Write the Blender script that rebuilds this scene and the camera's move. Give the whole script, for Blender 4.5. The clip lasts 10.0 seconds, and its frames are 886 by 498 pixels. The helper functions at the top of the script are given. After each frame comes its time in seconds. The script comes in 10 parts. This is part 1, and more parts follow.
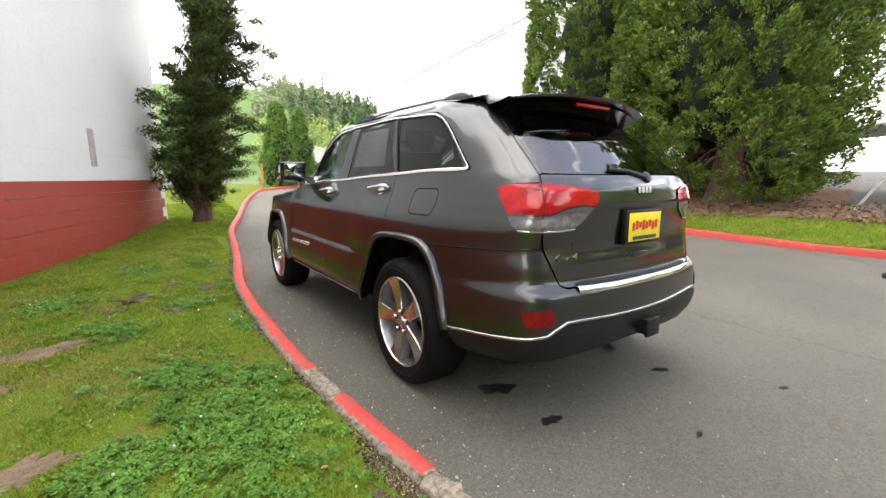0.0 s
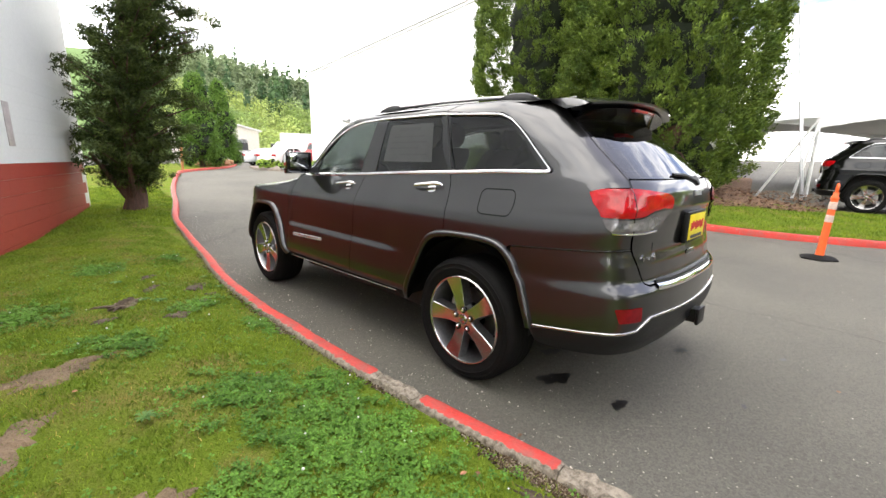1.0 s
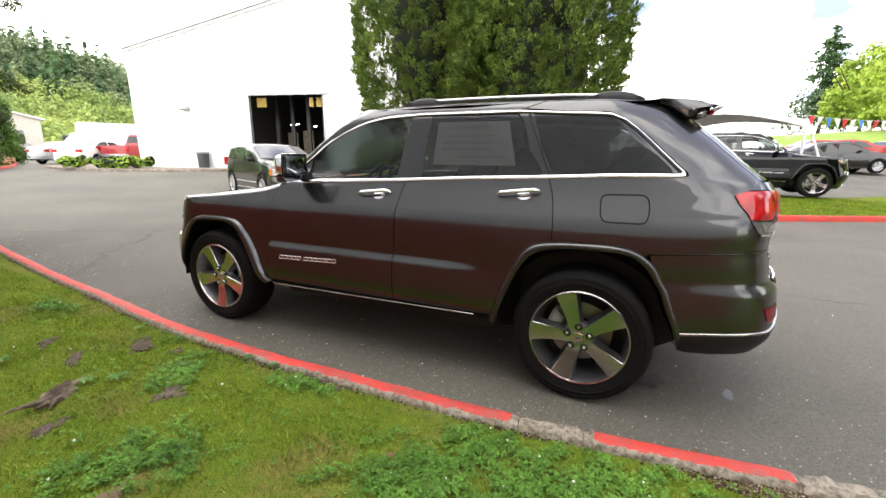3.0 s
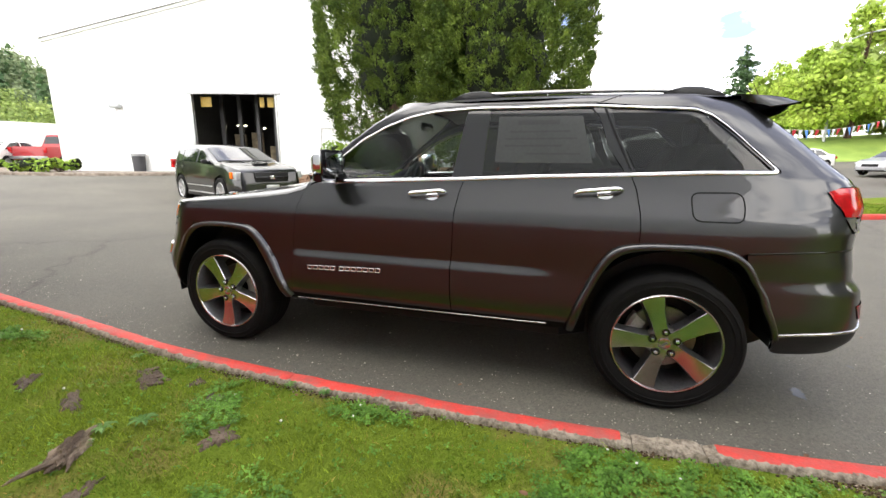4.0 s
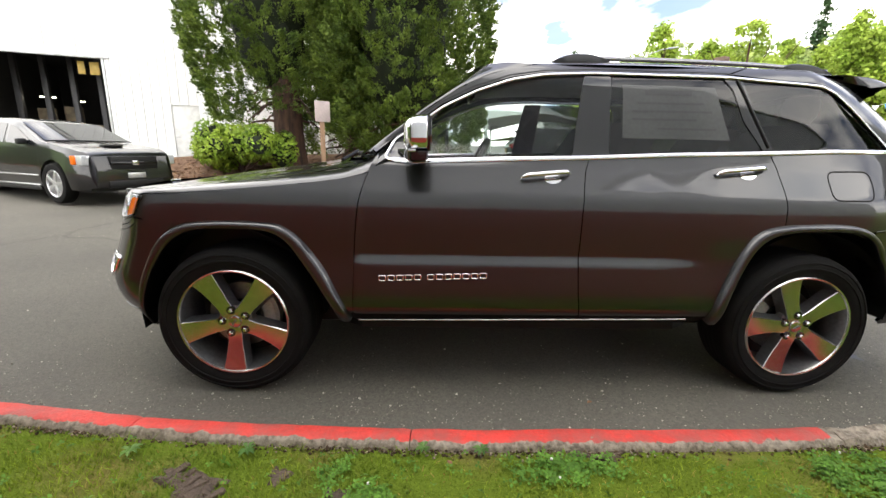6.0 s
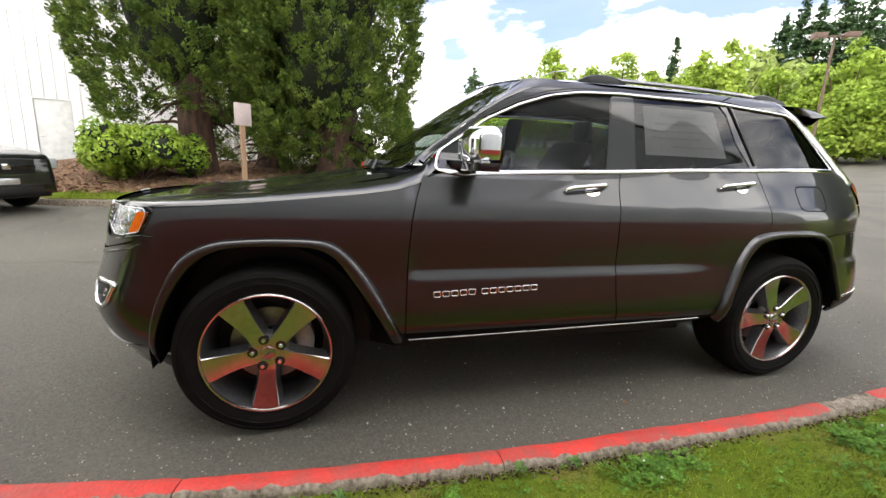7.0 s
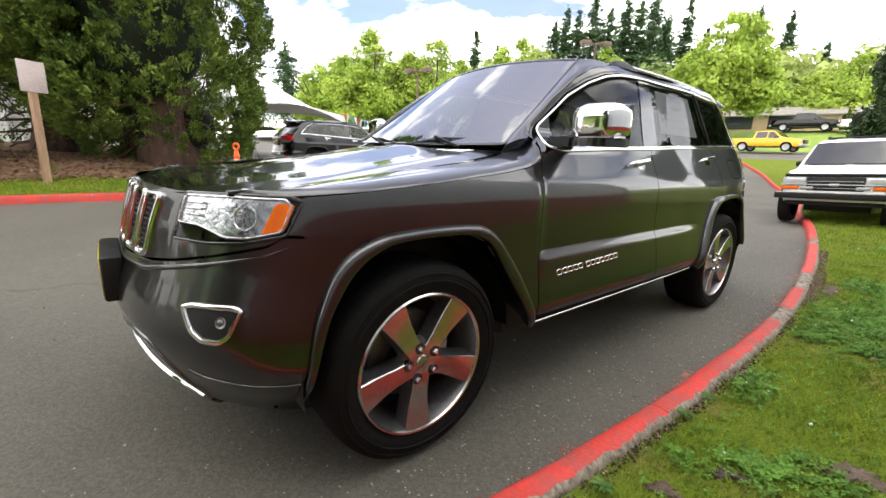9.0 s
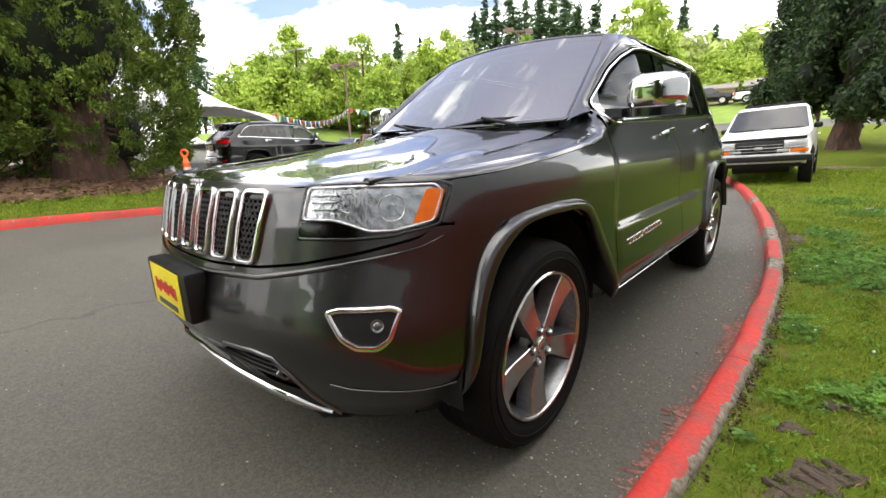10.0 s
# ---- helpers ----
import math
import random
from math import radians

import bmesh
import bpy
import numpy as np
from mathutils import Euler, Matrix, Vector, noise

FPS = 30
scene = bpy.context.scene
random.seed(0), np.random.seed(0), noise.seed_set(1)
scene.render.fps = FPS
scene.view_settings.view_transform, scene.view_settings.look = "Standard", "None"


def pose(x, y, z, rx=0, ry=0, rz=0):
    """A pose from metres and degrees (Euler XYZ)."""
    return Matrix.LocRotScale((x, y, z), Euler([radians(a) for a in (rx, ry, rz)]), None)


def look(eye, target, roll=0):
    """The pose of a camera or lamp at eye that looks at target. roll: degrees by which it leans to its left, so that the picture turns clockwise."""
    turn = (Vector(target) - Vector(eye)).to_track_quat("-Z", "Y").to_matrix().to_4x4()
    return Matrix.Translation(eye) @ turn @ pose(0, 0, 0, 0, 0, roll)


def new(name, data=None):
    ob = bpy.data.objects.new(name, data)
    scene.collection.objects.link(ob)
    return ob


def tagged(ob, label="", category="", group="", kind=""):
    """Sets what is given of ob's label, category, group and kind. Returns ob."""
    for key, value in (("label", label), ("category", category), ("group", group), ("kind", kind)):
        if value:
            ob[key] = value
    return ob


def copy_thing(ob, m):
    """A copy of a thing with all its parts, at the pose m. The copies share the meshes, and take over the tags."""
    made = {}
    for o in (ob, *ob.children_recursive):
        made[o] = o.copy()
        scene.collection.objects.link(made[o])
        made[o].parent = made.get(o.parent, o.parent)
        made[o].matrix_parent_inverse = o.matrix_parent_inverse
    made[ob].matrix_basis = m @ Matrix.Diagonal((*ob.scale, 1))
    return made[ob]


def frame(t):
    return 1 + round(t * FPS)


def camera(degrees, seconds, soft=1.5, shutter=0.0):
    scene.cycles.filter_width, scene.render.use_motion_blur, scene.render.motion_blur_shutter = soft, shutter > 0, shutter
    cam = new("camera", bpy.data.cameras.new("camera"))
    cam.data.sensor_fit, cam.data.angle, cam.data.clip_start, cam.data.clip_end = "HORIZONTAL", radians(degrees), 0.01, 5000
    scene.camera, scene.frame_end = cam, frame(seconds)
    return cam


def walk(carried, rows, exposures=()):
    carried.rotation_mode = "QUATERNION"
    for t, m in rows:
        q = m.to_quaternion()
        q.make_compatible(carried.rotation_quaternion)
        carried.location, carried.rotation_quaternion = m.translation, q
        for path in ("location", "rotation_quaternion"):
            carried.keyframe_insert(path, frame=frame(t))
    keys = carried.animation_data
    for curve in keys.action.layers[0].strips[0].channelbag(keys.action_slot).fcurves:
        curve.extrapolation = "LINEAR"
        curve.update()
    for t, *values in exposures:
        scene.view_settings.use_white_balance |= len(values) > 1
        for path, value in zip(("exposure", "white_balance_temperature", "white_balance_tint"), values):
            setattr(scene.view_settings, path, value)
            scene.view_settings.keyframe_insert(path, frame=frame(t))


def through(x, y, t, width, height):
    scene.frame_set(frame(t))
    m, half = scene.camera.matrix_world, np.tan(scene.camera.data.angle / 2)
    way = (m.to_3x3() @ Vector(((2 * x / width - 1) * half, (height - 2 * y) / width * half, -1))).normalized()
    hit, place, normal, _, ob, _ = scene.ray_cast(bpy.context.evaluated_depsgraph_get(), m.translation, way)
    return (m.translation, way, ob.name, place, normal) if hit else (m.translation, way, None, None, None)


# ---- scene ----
cam = camera(93.4, 10.0)
EXPOSURE = 1.54
PATH = [
    (0, (-2.114, -2.149, 1.246), (-0.989, -0.529, 0.912), -0.1),
    (0.5, (-2.464, -1.906, 1.288), (-1.205, -0.389, 0.954), 1.7),
    (1, (-2.739, -1.627, 1.342), (-1.357, -0.242, 0.928), 0.9),
    (1.5, (-2.914, -1.307, 1.397), (-1.397, -0.077, 0.965), 1.6),
    (2, (-3.07, -0.964, 1.42), (-1.417, 0.074, 0.984), 0.6),
    (2.5, (-3.173, -0.563, 1.41), (-1.468, 0.394, 0.986), -1.6),
    (2.7, (-3.205, -0.428, 1.405), (-1.476, 0.474, 0.96), -0.4),
    (3.8, (-3.284, 0.379, 1.365), (-1.424, 0.991, 0.957), -1.2),
    (4, (-3.28, 0.52, 1.349), (-1.413, 1.1, 0.927), 0.4),
    (4.5, (-3.224, 0.875, 1.322), (-1.311, 1.288, 0.907), 0.4),
    (5, (-3.097, 1.231, 1.271), (-1.18, 1.533, 0.786), -1.2),
    (5.5, (-2.998, 1.591, 1.259), (-1.061, 1.794, 0.802), 2.6),
    (5.7, (-2.97, 1.729, 1.261), (-1.023, 1.832, 0.813), 2.4),
    (6.8, (-2.812, 2.492, 1.24), (-0.911, 2.064, 0.785), 2.0),
    (7, (-2.774, 2.631, 1.245), (-0.883, 2.123, 0.837), 2.5),
    (7.5, (-2.628, 2.97, 1.232), (-0.803, 2.295, 0.769), 2.0),
    (8, (-2.521, 3.293, 1.261), (-0.824, 2.3, 0.891), 2.2),
    (8.5, (-2.29, 3.558, 1.175), (-0.692, 2.467, 0.671), -1.4),
    (9, (-2.082, 3.775, 1.161), (-0.571, 2.545, 0.71), 2.3),
    (9.5, (-1.853, 4.022, 1.147), (-0.475, 2.638, 0.717), 2.1),
    (10, (-1.621, 4.187, 1.105), (-0.309, 2.755, 0.627), -1.8),
]
walk(cam, [(t, look(eye, target, roll)) for t, eye, target, roll in PATH], exposures=[(0, EXPOSURE + 0.15), (2.5, EXPOSURE + 0.1), (5, EXPOSURE), (7, EXPOSURE - 0.1), (10, EXPOSURE - 0.15)])


# ---- sky and sun ----
def make_world():
    world = bpy.data.worlds.new("sky")
    scene.world = world
    world.use_nodes = True
    nt = world.node_tree
    nt.nodes.clear()
    n, l = nt.nodes.new, nt.links.new
    out, bg = n("ShaderNodeOutputWorld"), n("ShaderNodeBackground")
    sky = n("ShaderNodeTexSky")
    sky.sky_type, sky.sun_disc = "NISHITA", False
    sky.sun_elevation, sky.sun_rotation = radians(70), radians(106)
    sky.air_density, sky.dust_density = 1.0, 0.6
    tc, mp = n("ShaderNodeTexCoord"), n("ShaderNodeMapping")
    mp.inputs["Scale"].default_value = (1.0, 1.0, 2.6)
    mp.inputs["Location"].default_value = (0.7, 0.2, 0.1)
    dim = n("ShaderNodeMixRGB")
    dim.blend_type = "MULTIPLY"
    dim.inputs["Fac"].default_value, dim.inputs["Color2"].default_value = 1.0, (0.42, 0.43, 0.55, 1)
    big, ramp, mix = n("ShaderNodeTexNoise"), n("ShaderNodeValToRGB"), n("ShaderNodeMixRGB")
    big.inputs["Scale"].default_value, big.inputs["Detail"].default_value = 3.2, 10
    big.inputs["Roughness"].default_value, big.inputs["Distortion"].default_value = 0.55, 0.35
    ramp.color_ramp.elements[0].position, ramp.color_ramp.elements[1].position = 0.41, 0.55
    ramp.color_ramp.elements[0].color = (0.06, 0.06, 0.06, 1)
    fine, shade = n("ShaderNodeTexNoise"), n("ShaderNodeValToRGB")
    fine.inputs["Scale"].default_value, fine.inputs["Detail"].default_value = 5.0, 6
    shade.color_ramp.elements[0].position, shade.color_ramp.elements[1].position = 0.3, 0.7
    shade.color_ramp.elements[0].color, shade.color_ramp.elements[1].color = (7.6, 7.9, 8.3, 1), (15.2, 14.4, 13.4, 1)
    l(tc.outputs["Generated"], mp.inputs["Vector"])
    l(mp.outputs["Vector"], big.inputs["Vector"])
    l(mp.outputs["Vector"], fine.inputs["Vector"])
    # closed cloud overhead and over the wall and the workshop, thinner towards the lot
    way, part_of, cover = n("ShaderNodeVectorMath"), n("ShaderNodeMath"), n("ShaderNodeMath")
    way.operation, part_of.operation, cover.operation = "DOT_PRODUCT", "MULTIPLY", "ADD"
    way.inputs[1].default_value = (-0.62, 0.5, 0.6)
    part_of.inputs[1].default_value = 0.09
    l(tc.outputs["Generated"], way.inputs[0])
    l(way.outputs["Value"], part_of.inputs[0])
    l(part_of.outputs["Value"], cover.inputs[0])
    l(big.outputs["Fac"], cover.inputs[1])
    # a wide break in the cloud above the lot
    gap, pos, pw, amt, cover2 = n("ShaderNodeVectorMath"), n("ShaderNodeMath"), n("ShaderNodeMath"), n("ShaderNodeMath"), n("ShaderNodeMath")
    gap.operation, pos.operation, pw.operation, amt.operation, cover2.operation = "DOT_PRODUCT", "MAXIMUM", "POWER", "MULTIPLY", "SUBTRACT"
    gap.inputs[1].default_value = (0.47, -0.33, 0.82)
    pos.inputs[1].default_value, pw.inputs[1].default_value, amt.inputs[1].default_value = 0.0, 6.0, 0.2
    l(tc.outputs["Generated"], gap.inputs[0])
    l(gap.outputs["Value"], pos.inputs[0])
    l(pos.outputs["Value"], pw.inputs[0])
    l(pw.outputs["Value"], amt.inputs[0])
    l(cover.outputs["Value"], cover2.inputs[0])
    l(amt.outputs["Value"], cover2.inputs[1])
    # haze: the cloud closes towards the horizon
    axes, low, veil, cover3 = n("ShaderNodeSeparateXYZ"), n("ShaderNodeMath"), n("ShaderNodeMath"), n("ShaderNodeMath")
    low.operation, veil.operation, cover3.operation = "SUBTRACT", "MULTIPLY", "ADD"
    low.inputs[0].default_value, low.use_clamp, veil.inputs[1].default_value = 0.55, True, 0.42
    l(tc.outputs["Generated"], axes.inputs["Vector"])
    l(axes.outputs["Z"], low.inputs[1])
    l(low.outputs["Value"], veil.inputs[0])
    l(cover2.outputs["Value"], cover3.inputs[0])
    l(veil.outputs["Value"], cover3.inputs[1])
    l(cover3.outputs["Value"], ramp.inputs["Fac"])
    l(fine.outputs["Fac"], shade.inputs["Fac"])
    l(ramp.outputs["Color"], mix.inputs["Fac"])
    l(sky.outputs["Color"], dim.inputs["Color1"])
    l(dim.outputs["Color"], mix.inputs["Color1"])
    l(shade.outputs["Color"], mix.inputs["Color2"])
    l(mix.outputs["Color"], bg.inputs["Color"])
    bg.inputs["Strength"].default_value = 0.137
    l(bg.outputs["Background"], out.inputs["Surface"])


make_world()
sun = new("sun", bpy.data.lights.new("sun", "SUN"))
sun.data.energy, sun.data.angle, sun.data.color = 0.5, radians(100), (1.0, 0.93, 0.84)
sun.matrix_world = look((7, -2, 20), (0, 0, 0))


# ---- materials ----
def mat(name, base, rough=0.6, metal=0.0, dark=None, scale=6.0, fine=60.0, bump=0.0, coat=0.0, detail=6, spread=(0.35, 0.68), vary=0.0, stretch=(1, 1, 1), island=0.0, spec=0.5):
    """A plain surface with variation at two sizes: base and dark mixed by broad noise, grain from fine noise."""
    m = bpy.data.materials.new(name)
    m.use_nodes = True
    nt = m.node_tree
    n, l = nt.nodes.new, nt.links.new
    p = nt.nodes["Principled BSDF"]
    p.inputs["Roughness"].default_value, p.inputs["Metallic"].default_value = rough, metal
    p.inputs["Coat Weight"].default_value, p.inputs["Coat Roughness"].default_value = coat, 0.02
    p.inputs["Specular IOR Level"].default_value = spec
    dark = dark or tuple(c * 0.82 for c in base)
    tc, mp = n("ShaderNodeTexCoord"), n("ShaderNodeMapping")
    mp.inputs["Scale"].default_value = stretch
    l(tc.outputs["Object"], mp.inputs["Vector"])
    a, b, ramp, mix = n("ShaderNodeTexNoise"), n("ShaderNodeTexNoise"), n("ShaderNodeValToRGB"), n("ShaderNodeMixRGB")
    a.inputs["Scale"].default_value, a.inputs["Detail"].default_value = scale, detail
    b.inputs["Scale"].default_value, b.inputs["Detail"].default_value = fine, 4
    for q in (a, b):
        l(mp.outputs["Vector"], q.inputs["Vector"])
    ramp.color_ramp.elements[0].position, ramp.color_ramp.elements[1].position = spread
    ramp.color_ramp.elements[0].color, ramp.color_ramp.elements[1].color = (*dark, 1), (*base, 1)
    l(a.outputs["Fac"], ramp.inputs["Fac"])
    mix.blend_type = "OVERLAY"
    mix.inputs["Fac"].default_value = 0.35
    l(ramp.outputs["Color"], mix.inputs["Color1"])
    l(b.outputs["Fac"], mix.inputs["Color2"])
    col = mix.outputs["Color"]
    if vary or island:
        src = n("ShaderNodeObjectInfo").outputs["Random"] if vary else n("ShaderNodeNewGeometry").outputs["Random Per Island"]
        hsv, mr = n("ShaderNodeHueSaturation"), n("ShaderNodeMapRange")
        k = vary or island
        mr.inputs["To Min"].default_value, mr.inputs["To Max"].default_value = 1 - k, 1 + k
        l(src, mr.inputs["Value"])
        l(mr.outputs["Result"], hsv.inputs["Value"])
        l(col, hsv.inputs["Color"])
        col = hsv.outputs["Color"]
    l(col, p.inputs["Base Color"])
    if bump:
        bp = n("ShaderNodeBump")
        bp.inputs["Strength"].default_value, bp.inputs["Distance"].default_value = bump, 0.02
        l(b.outputs["Fac"], bp.inputs["Height"])
        l(bp.outputs["Normal"], p.inputs["Normal"])
    return m


def leaf_mat(name, base, dark, scale=3.0, through=0.25, spec=0.3):
    """Foliage: broad noise, a tone for each leaf, and some light through it."""
    m = mat(name, base, rough=0.55, dark=dark, scale=scale, fine=12, island=0.35, spec=spec)
    p = m.node_tree.nodes["Principled BSDF"]
    p.inputs["Subsurface Weight"].default_value = 0.0
    tr, add = m.node_tree.nodes.new("ShaderNodeBsdfTranslucent"), m.node_tree.nodes.new("ShaderNodeMixShader")
    add.inputs["Fac"].default_value = through
    link = m.node_tree.links.new
    src = p.inputs["Base Color"].links[0].from_socket
    link(src, tr.inputs["Color"])
    out = m.node_tree.nodes["Material Output"]
    link(p.outputs["BSDF"], add.inputs[1])
    link(tr.outputs["BSDF"], add.inputs[2])
    link(add.outputs["Shader"], out.inputs["Surface"])
    return m


def glass_mat(name, tint, rough=0.0, ior=1.55):
    """Thin automotive glass: a tinted see-through sheet with a mirror gloss that grows at grazing angles."""
    m = bpy.data.materials.new(name)
    m.use_nodes = True
    nt = m.node_tree
    nt.nodes.clear()
    n, l = nt.nodes.new, nt.links.new
    out, mix, tr, gl, fr = n("ShaderNodeOutputMaterial"), n("ShaderNodeMixShader"), n("ShaderNodeBsdfTransparent"), n("ShaderNodeBsdfGlossy"), n("ShaderNodeLayerWeight")
    tr.inputs["Color"].default_value = (*tint, 1)
    gl.inputs["Roughness"].default_value = rough
    fr.inputs["Blend"].default_value = 0.5
    f0 = ((ior - 1) / (ior + 1)) ** 2
    fifth, gloss = n("ShaderNodeMath"), n("ShaderNodeMath")
    fifth.operation, gloss.operation = "POWER", "MULTIPLY_ADD"
    fifth.inputs[1].default_value = 5.0
    gloss.inputs[1].default_value, gloss.inputs[2].default_value = 1 - f0, f0
    l(fr.outputs["Facing"], fifth.inputs[0])
    l(fifth.outputs["Value"], gloss.inputs[0])
    l(gloss.outputs["Value"], mix.inputs["Fac"])
    l(tr.outputs["BSDF"], mix.inputs[1])
    l(gl.outputs["BSDF"], mix.inputs[2])
    l(mix.outputs["Shader"], out.inputs["Surface"])
    return m


def glow_mat(name, colour, strength):
    m = bpy.data.materials.new(name)
    m.use_nodes = True
    p = m.node_tree.nodes["Principled BSDF"]
    p.inputs["Emission Color"].default_value, p.inputs["Emission Strength"].default_value = (*colour, 1), strength
    return m


def asphalt_mat():
    """Old asphalt: stone grains in dark binder, broad worn tones, fine cracks and a few lighter flecks."""
    m = mat("asphalt", (0.122, 0.113, 0.09), 0.82, dark=(0.086, 0.08, 0.065), scale=0.55, fine=260, bump=0.4, spread=(0.3, 0.7))
    nt = m.node_tree
    n, l = nt.nodes.new, nt.links.new
    p = nt.nodes["Principled BSDF"]
    src = p.inputs["Base Color"].links[0].from_socket
    tc, vo, mr, mx = n("ShaderNodeTexCoord"), n("ShaderNodeTexVoronoi"), n("ShaderNodeMapRange"), n("ShaderNodeMixRGB")
    vo.inputs["Scale"].default_value = 110
    sep = n("ShaderNodeSeparateColor")
    l(tc.outputs["Object"], vo.inputs["Vector"])
    l(vo.outputs["Color"], sep.inputs["Color"])
    l(sep.outputs["Red"], mr.inputs["Value"])
    mr.inputs["To Min"].default_value, mr.inputs["To Max"].default_value = 0.76, 1.24
    mx.blend_type, mx.inputs["Fac"].default_value = "MULTIPLY", 1.0
    l(src, mx.inputs["Color1"])
    l(mr.outputs["Result"], mx.inputs["Color2"])
    bigv, wob, add, cr = n("ShaderNodeTexVoronoi"), n("ShaderNodeTexNoise"), n("ShaderNodeMixRGB"), n("ShaderNodeValToRGB")
    wob.inputs["Scale"].default_value, wob.inputs["Detail"].default_value = 2.5, 6
    add.blend_type, add.inputs["Fac"].default_value = "ADD", 0.5
    l(tc.outputs["Object"], wob.inputs["Vector"])
    l(tc.outputs["Object"], add.inputs["Color1"])
    l(wob.outputs["Color"], add.inputs["Color2"])
    bigv.feature, bigv.inputs["Scale"].default_value = "DISTANCE_TO_EDGE", 0.1
    l(add.outputs["Color"], bigv.inputs["Vector"])
    cr.color_ramp.elements[0].position, cr.color_ramp.elements[1].position = 0.0, 0.0011
    cr.color_ramp.elements[0].color = (0.7, 0.69, 0.67, 1)
    l(bigv.outputs["Distance"], cr.inputs["Fac"])
    crack = n("ShaderNodeMixRGB")
    crack.blend_type, crack.inputs["Fac"].default_value = "MULTIPLY", 1.0
    l(mx.outputs["Color"], crack.inputs["Color1"])
    l(cr.outputs["Color"], crack.inputs["Color2"])
    l(crack.outputs["Color"], p.inputs["Base Color"])
    return m


ASPHALT = asphalt_mat()
SOIL = mat("bare_soil", (0.21, 0.145, 0.085), 0.95, dark=(0.11, 0.078, 0.043), scale=5, fine=70, bump=0.8)
DARK_SOIL = mat("damp_soil", (0.13, 0.092, 0.064), 0.95, dark=(0.065, 0.045, 0.032), scale=9, fine=70, bump=0.9)
TURF = mat("turf_base", (0.13, 0.18, 0.02), 0.98, dark=(0.2, 0.165, 0.05), scale=2.4, fine=110, bump=1.0, spread=(0.3, 0.5), spec=0.05)
CONCRETE = mat("worn_concrete", (0.33, 0.28, 0.23), 0.9, dark=(0.14, 0.11, 0.085), scale=7, fine=80, bump=0.6)
BLOCK_RED = mat("red_painted_block", (0.4, 0.05, 0.03), 0.5, dark=(0.34, 0.042, 0.028), scale=2, fine=50, bump=0.15, vary=0.02)
BLOCK_GREY = mat("grey_painted_block", (0.8, 0.81, 0.8), 0.55, dark=(0.75, 0.76, 0.75), scale=0.8, fine=45, bump=0.12, vary=0.008, stretch=(1, 1, 0.5))
MULCH = mat("bark_mulch", (0.24, 0.14, 0.08), 0.95, dark=(0.13, 0.07, 0.04), scale=9, fine=60, bump=1.0)
BARK = mat("bark", (0.12, 0.062, 0.042), 0.9, dark=(0.045, 0.027, 0.02), scale=9, fine=40, bump=0.9, stretch=(1, 1, 0.25))
SIDING = mat("white_metal_siding", (0.9, 0.9, 0.88), 0.5, dark=(0.86, 0.86, 0.85), scale=0.6, fine=10)
DARK_IN = mat("workshop_interior", (0.05, 0.05, 0.05), 0.8)


# ---- small builders ----
def mesh_np(name, verts, faces, material, smooth=False):
    """A mesh from arrays of places and of faces with one number of corners."""
    verts, faces = np.asarray(verts, np.float32), np.asarray(faces, np.int32)
    me = bpy.data.meshes.new(name)
    me.vertices.add(len(verts))
    me.vertices.foreach_set("co", verts.ravel())
    k = faces.shape[1]
    me.loops.add(faces.size)
    me.loops.foreach_set("vertex_index", faces.ravel())
    me.polygons.add(len(faces))
    me.polygons.foreach_set("loop_start", np.arange(0, faces.size, k, dtype=np.int32))
    me.polygons.foreach_set("loop_total", np.full(len(faces), k, np.int32))
    if smooth:
        me.polygons.foreach_set("use_smooth", np.ones(len(faces), bool))
    me.update(calc_edges=True)
    me.materials.append(material)
    return me


def bm_mesh(name, bm, material, smooth=None):
    """Turns a bmesh into a mesh; smooth: the angle in degrees under which edges are rounded in the shading."""
    bmesh.ops.recalc_face_normals(bm, faces=bm.faces)
    if smooth is not None:
        for fc in bm.faces:
            fc.smooth = True
        for e in bm.edges:
            if len(e.link_faces) == 2 and e.calc_face_angle(0) > radians(smooth):
                e.smooth = False
    me = bpy.data.meshes.new(name)
    bm.to_mesh(me)
    bm.free()
    me.materials.append(material)
    return me


def thing(name, label, category, group="", kind="", at=None):
    ob = tagged(new(name), label, category, group, kind)
    if at is not None:
        ob.matrix_world = at
    return ob


def part(name, bm, material, parent, label="", smooth=35):
    """Links a bmesh, or a ready mesh, as one mesh object under a thing or a part."""
    me = bm if isinstance(bm, bpy.types.Mesh) else bm_mesh(name, bm, material, smooth)
    ob = new(name, me)
    ob.parent = parent
    if label:
        tagged(ob, label)
    return ob


def box_bm(x0, x1, y0, y1, z0, z1, bevel=0.0, bm=None):
    bm = bm or bmesh.new()
    vs = [bm.verts.new((x, y, z)) for z in (z0, z1) for y in (y0, y1) for x in (x0, x1)]
    fs = [bm.faces.new([vs[i] for i in f]) for f in ((0, 2, 3, 1), (4, 5, 7, 6), (0, 1, 5, 4), (2, 6, 7, 3), (0, 4, 6, 2), (1, 3, 7, 5))]
    if bevel:
        es = {e for fc in fs for e in fc.edges}
        bmesh.ops.bevel(bm, geom=list(es), offset=bevel, segments=2, profile=0.5, affect="EDGES")
    return bm


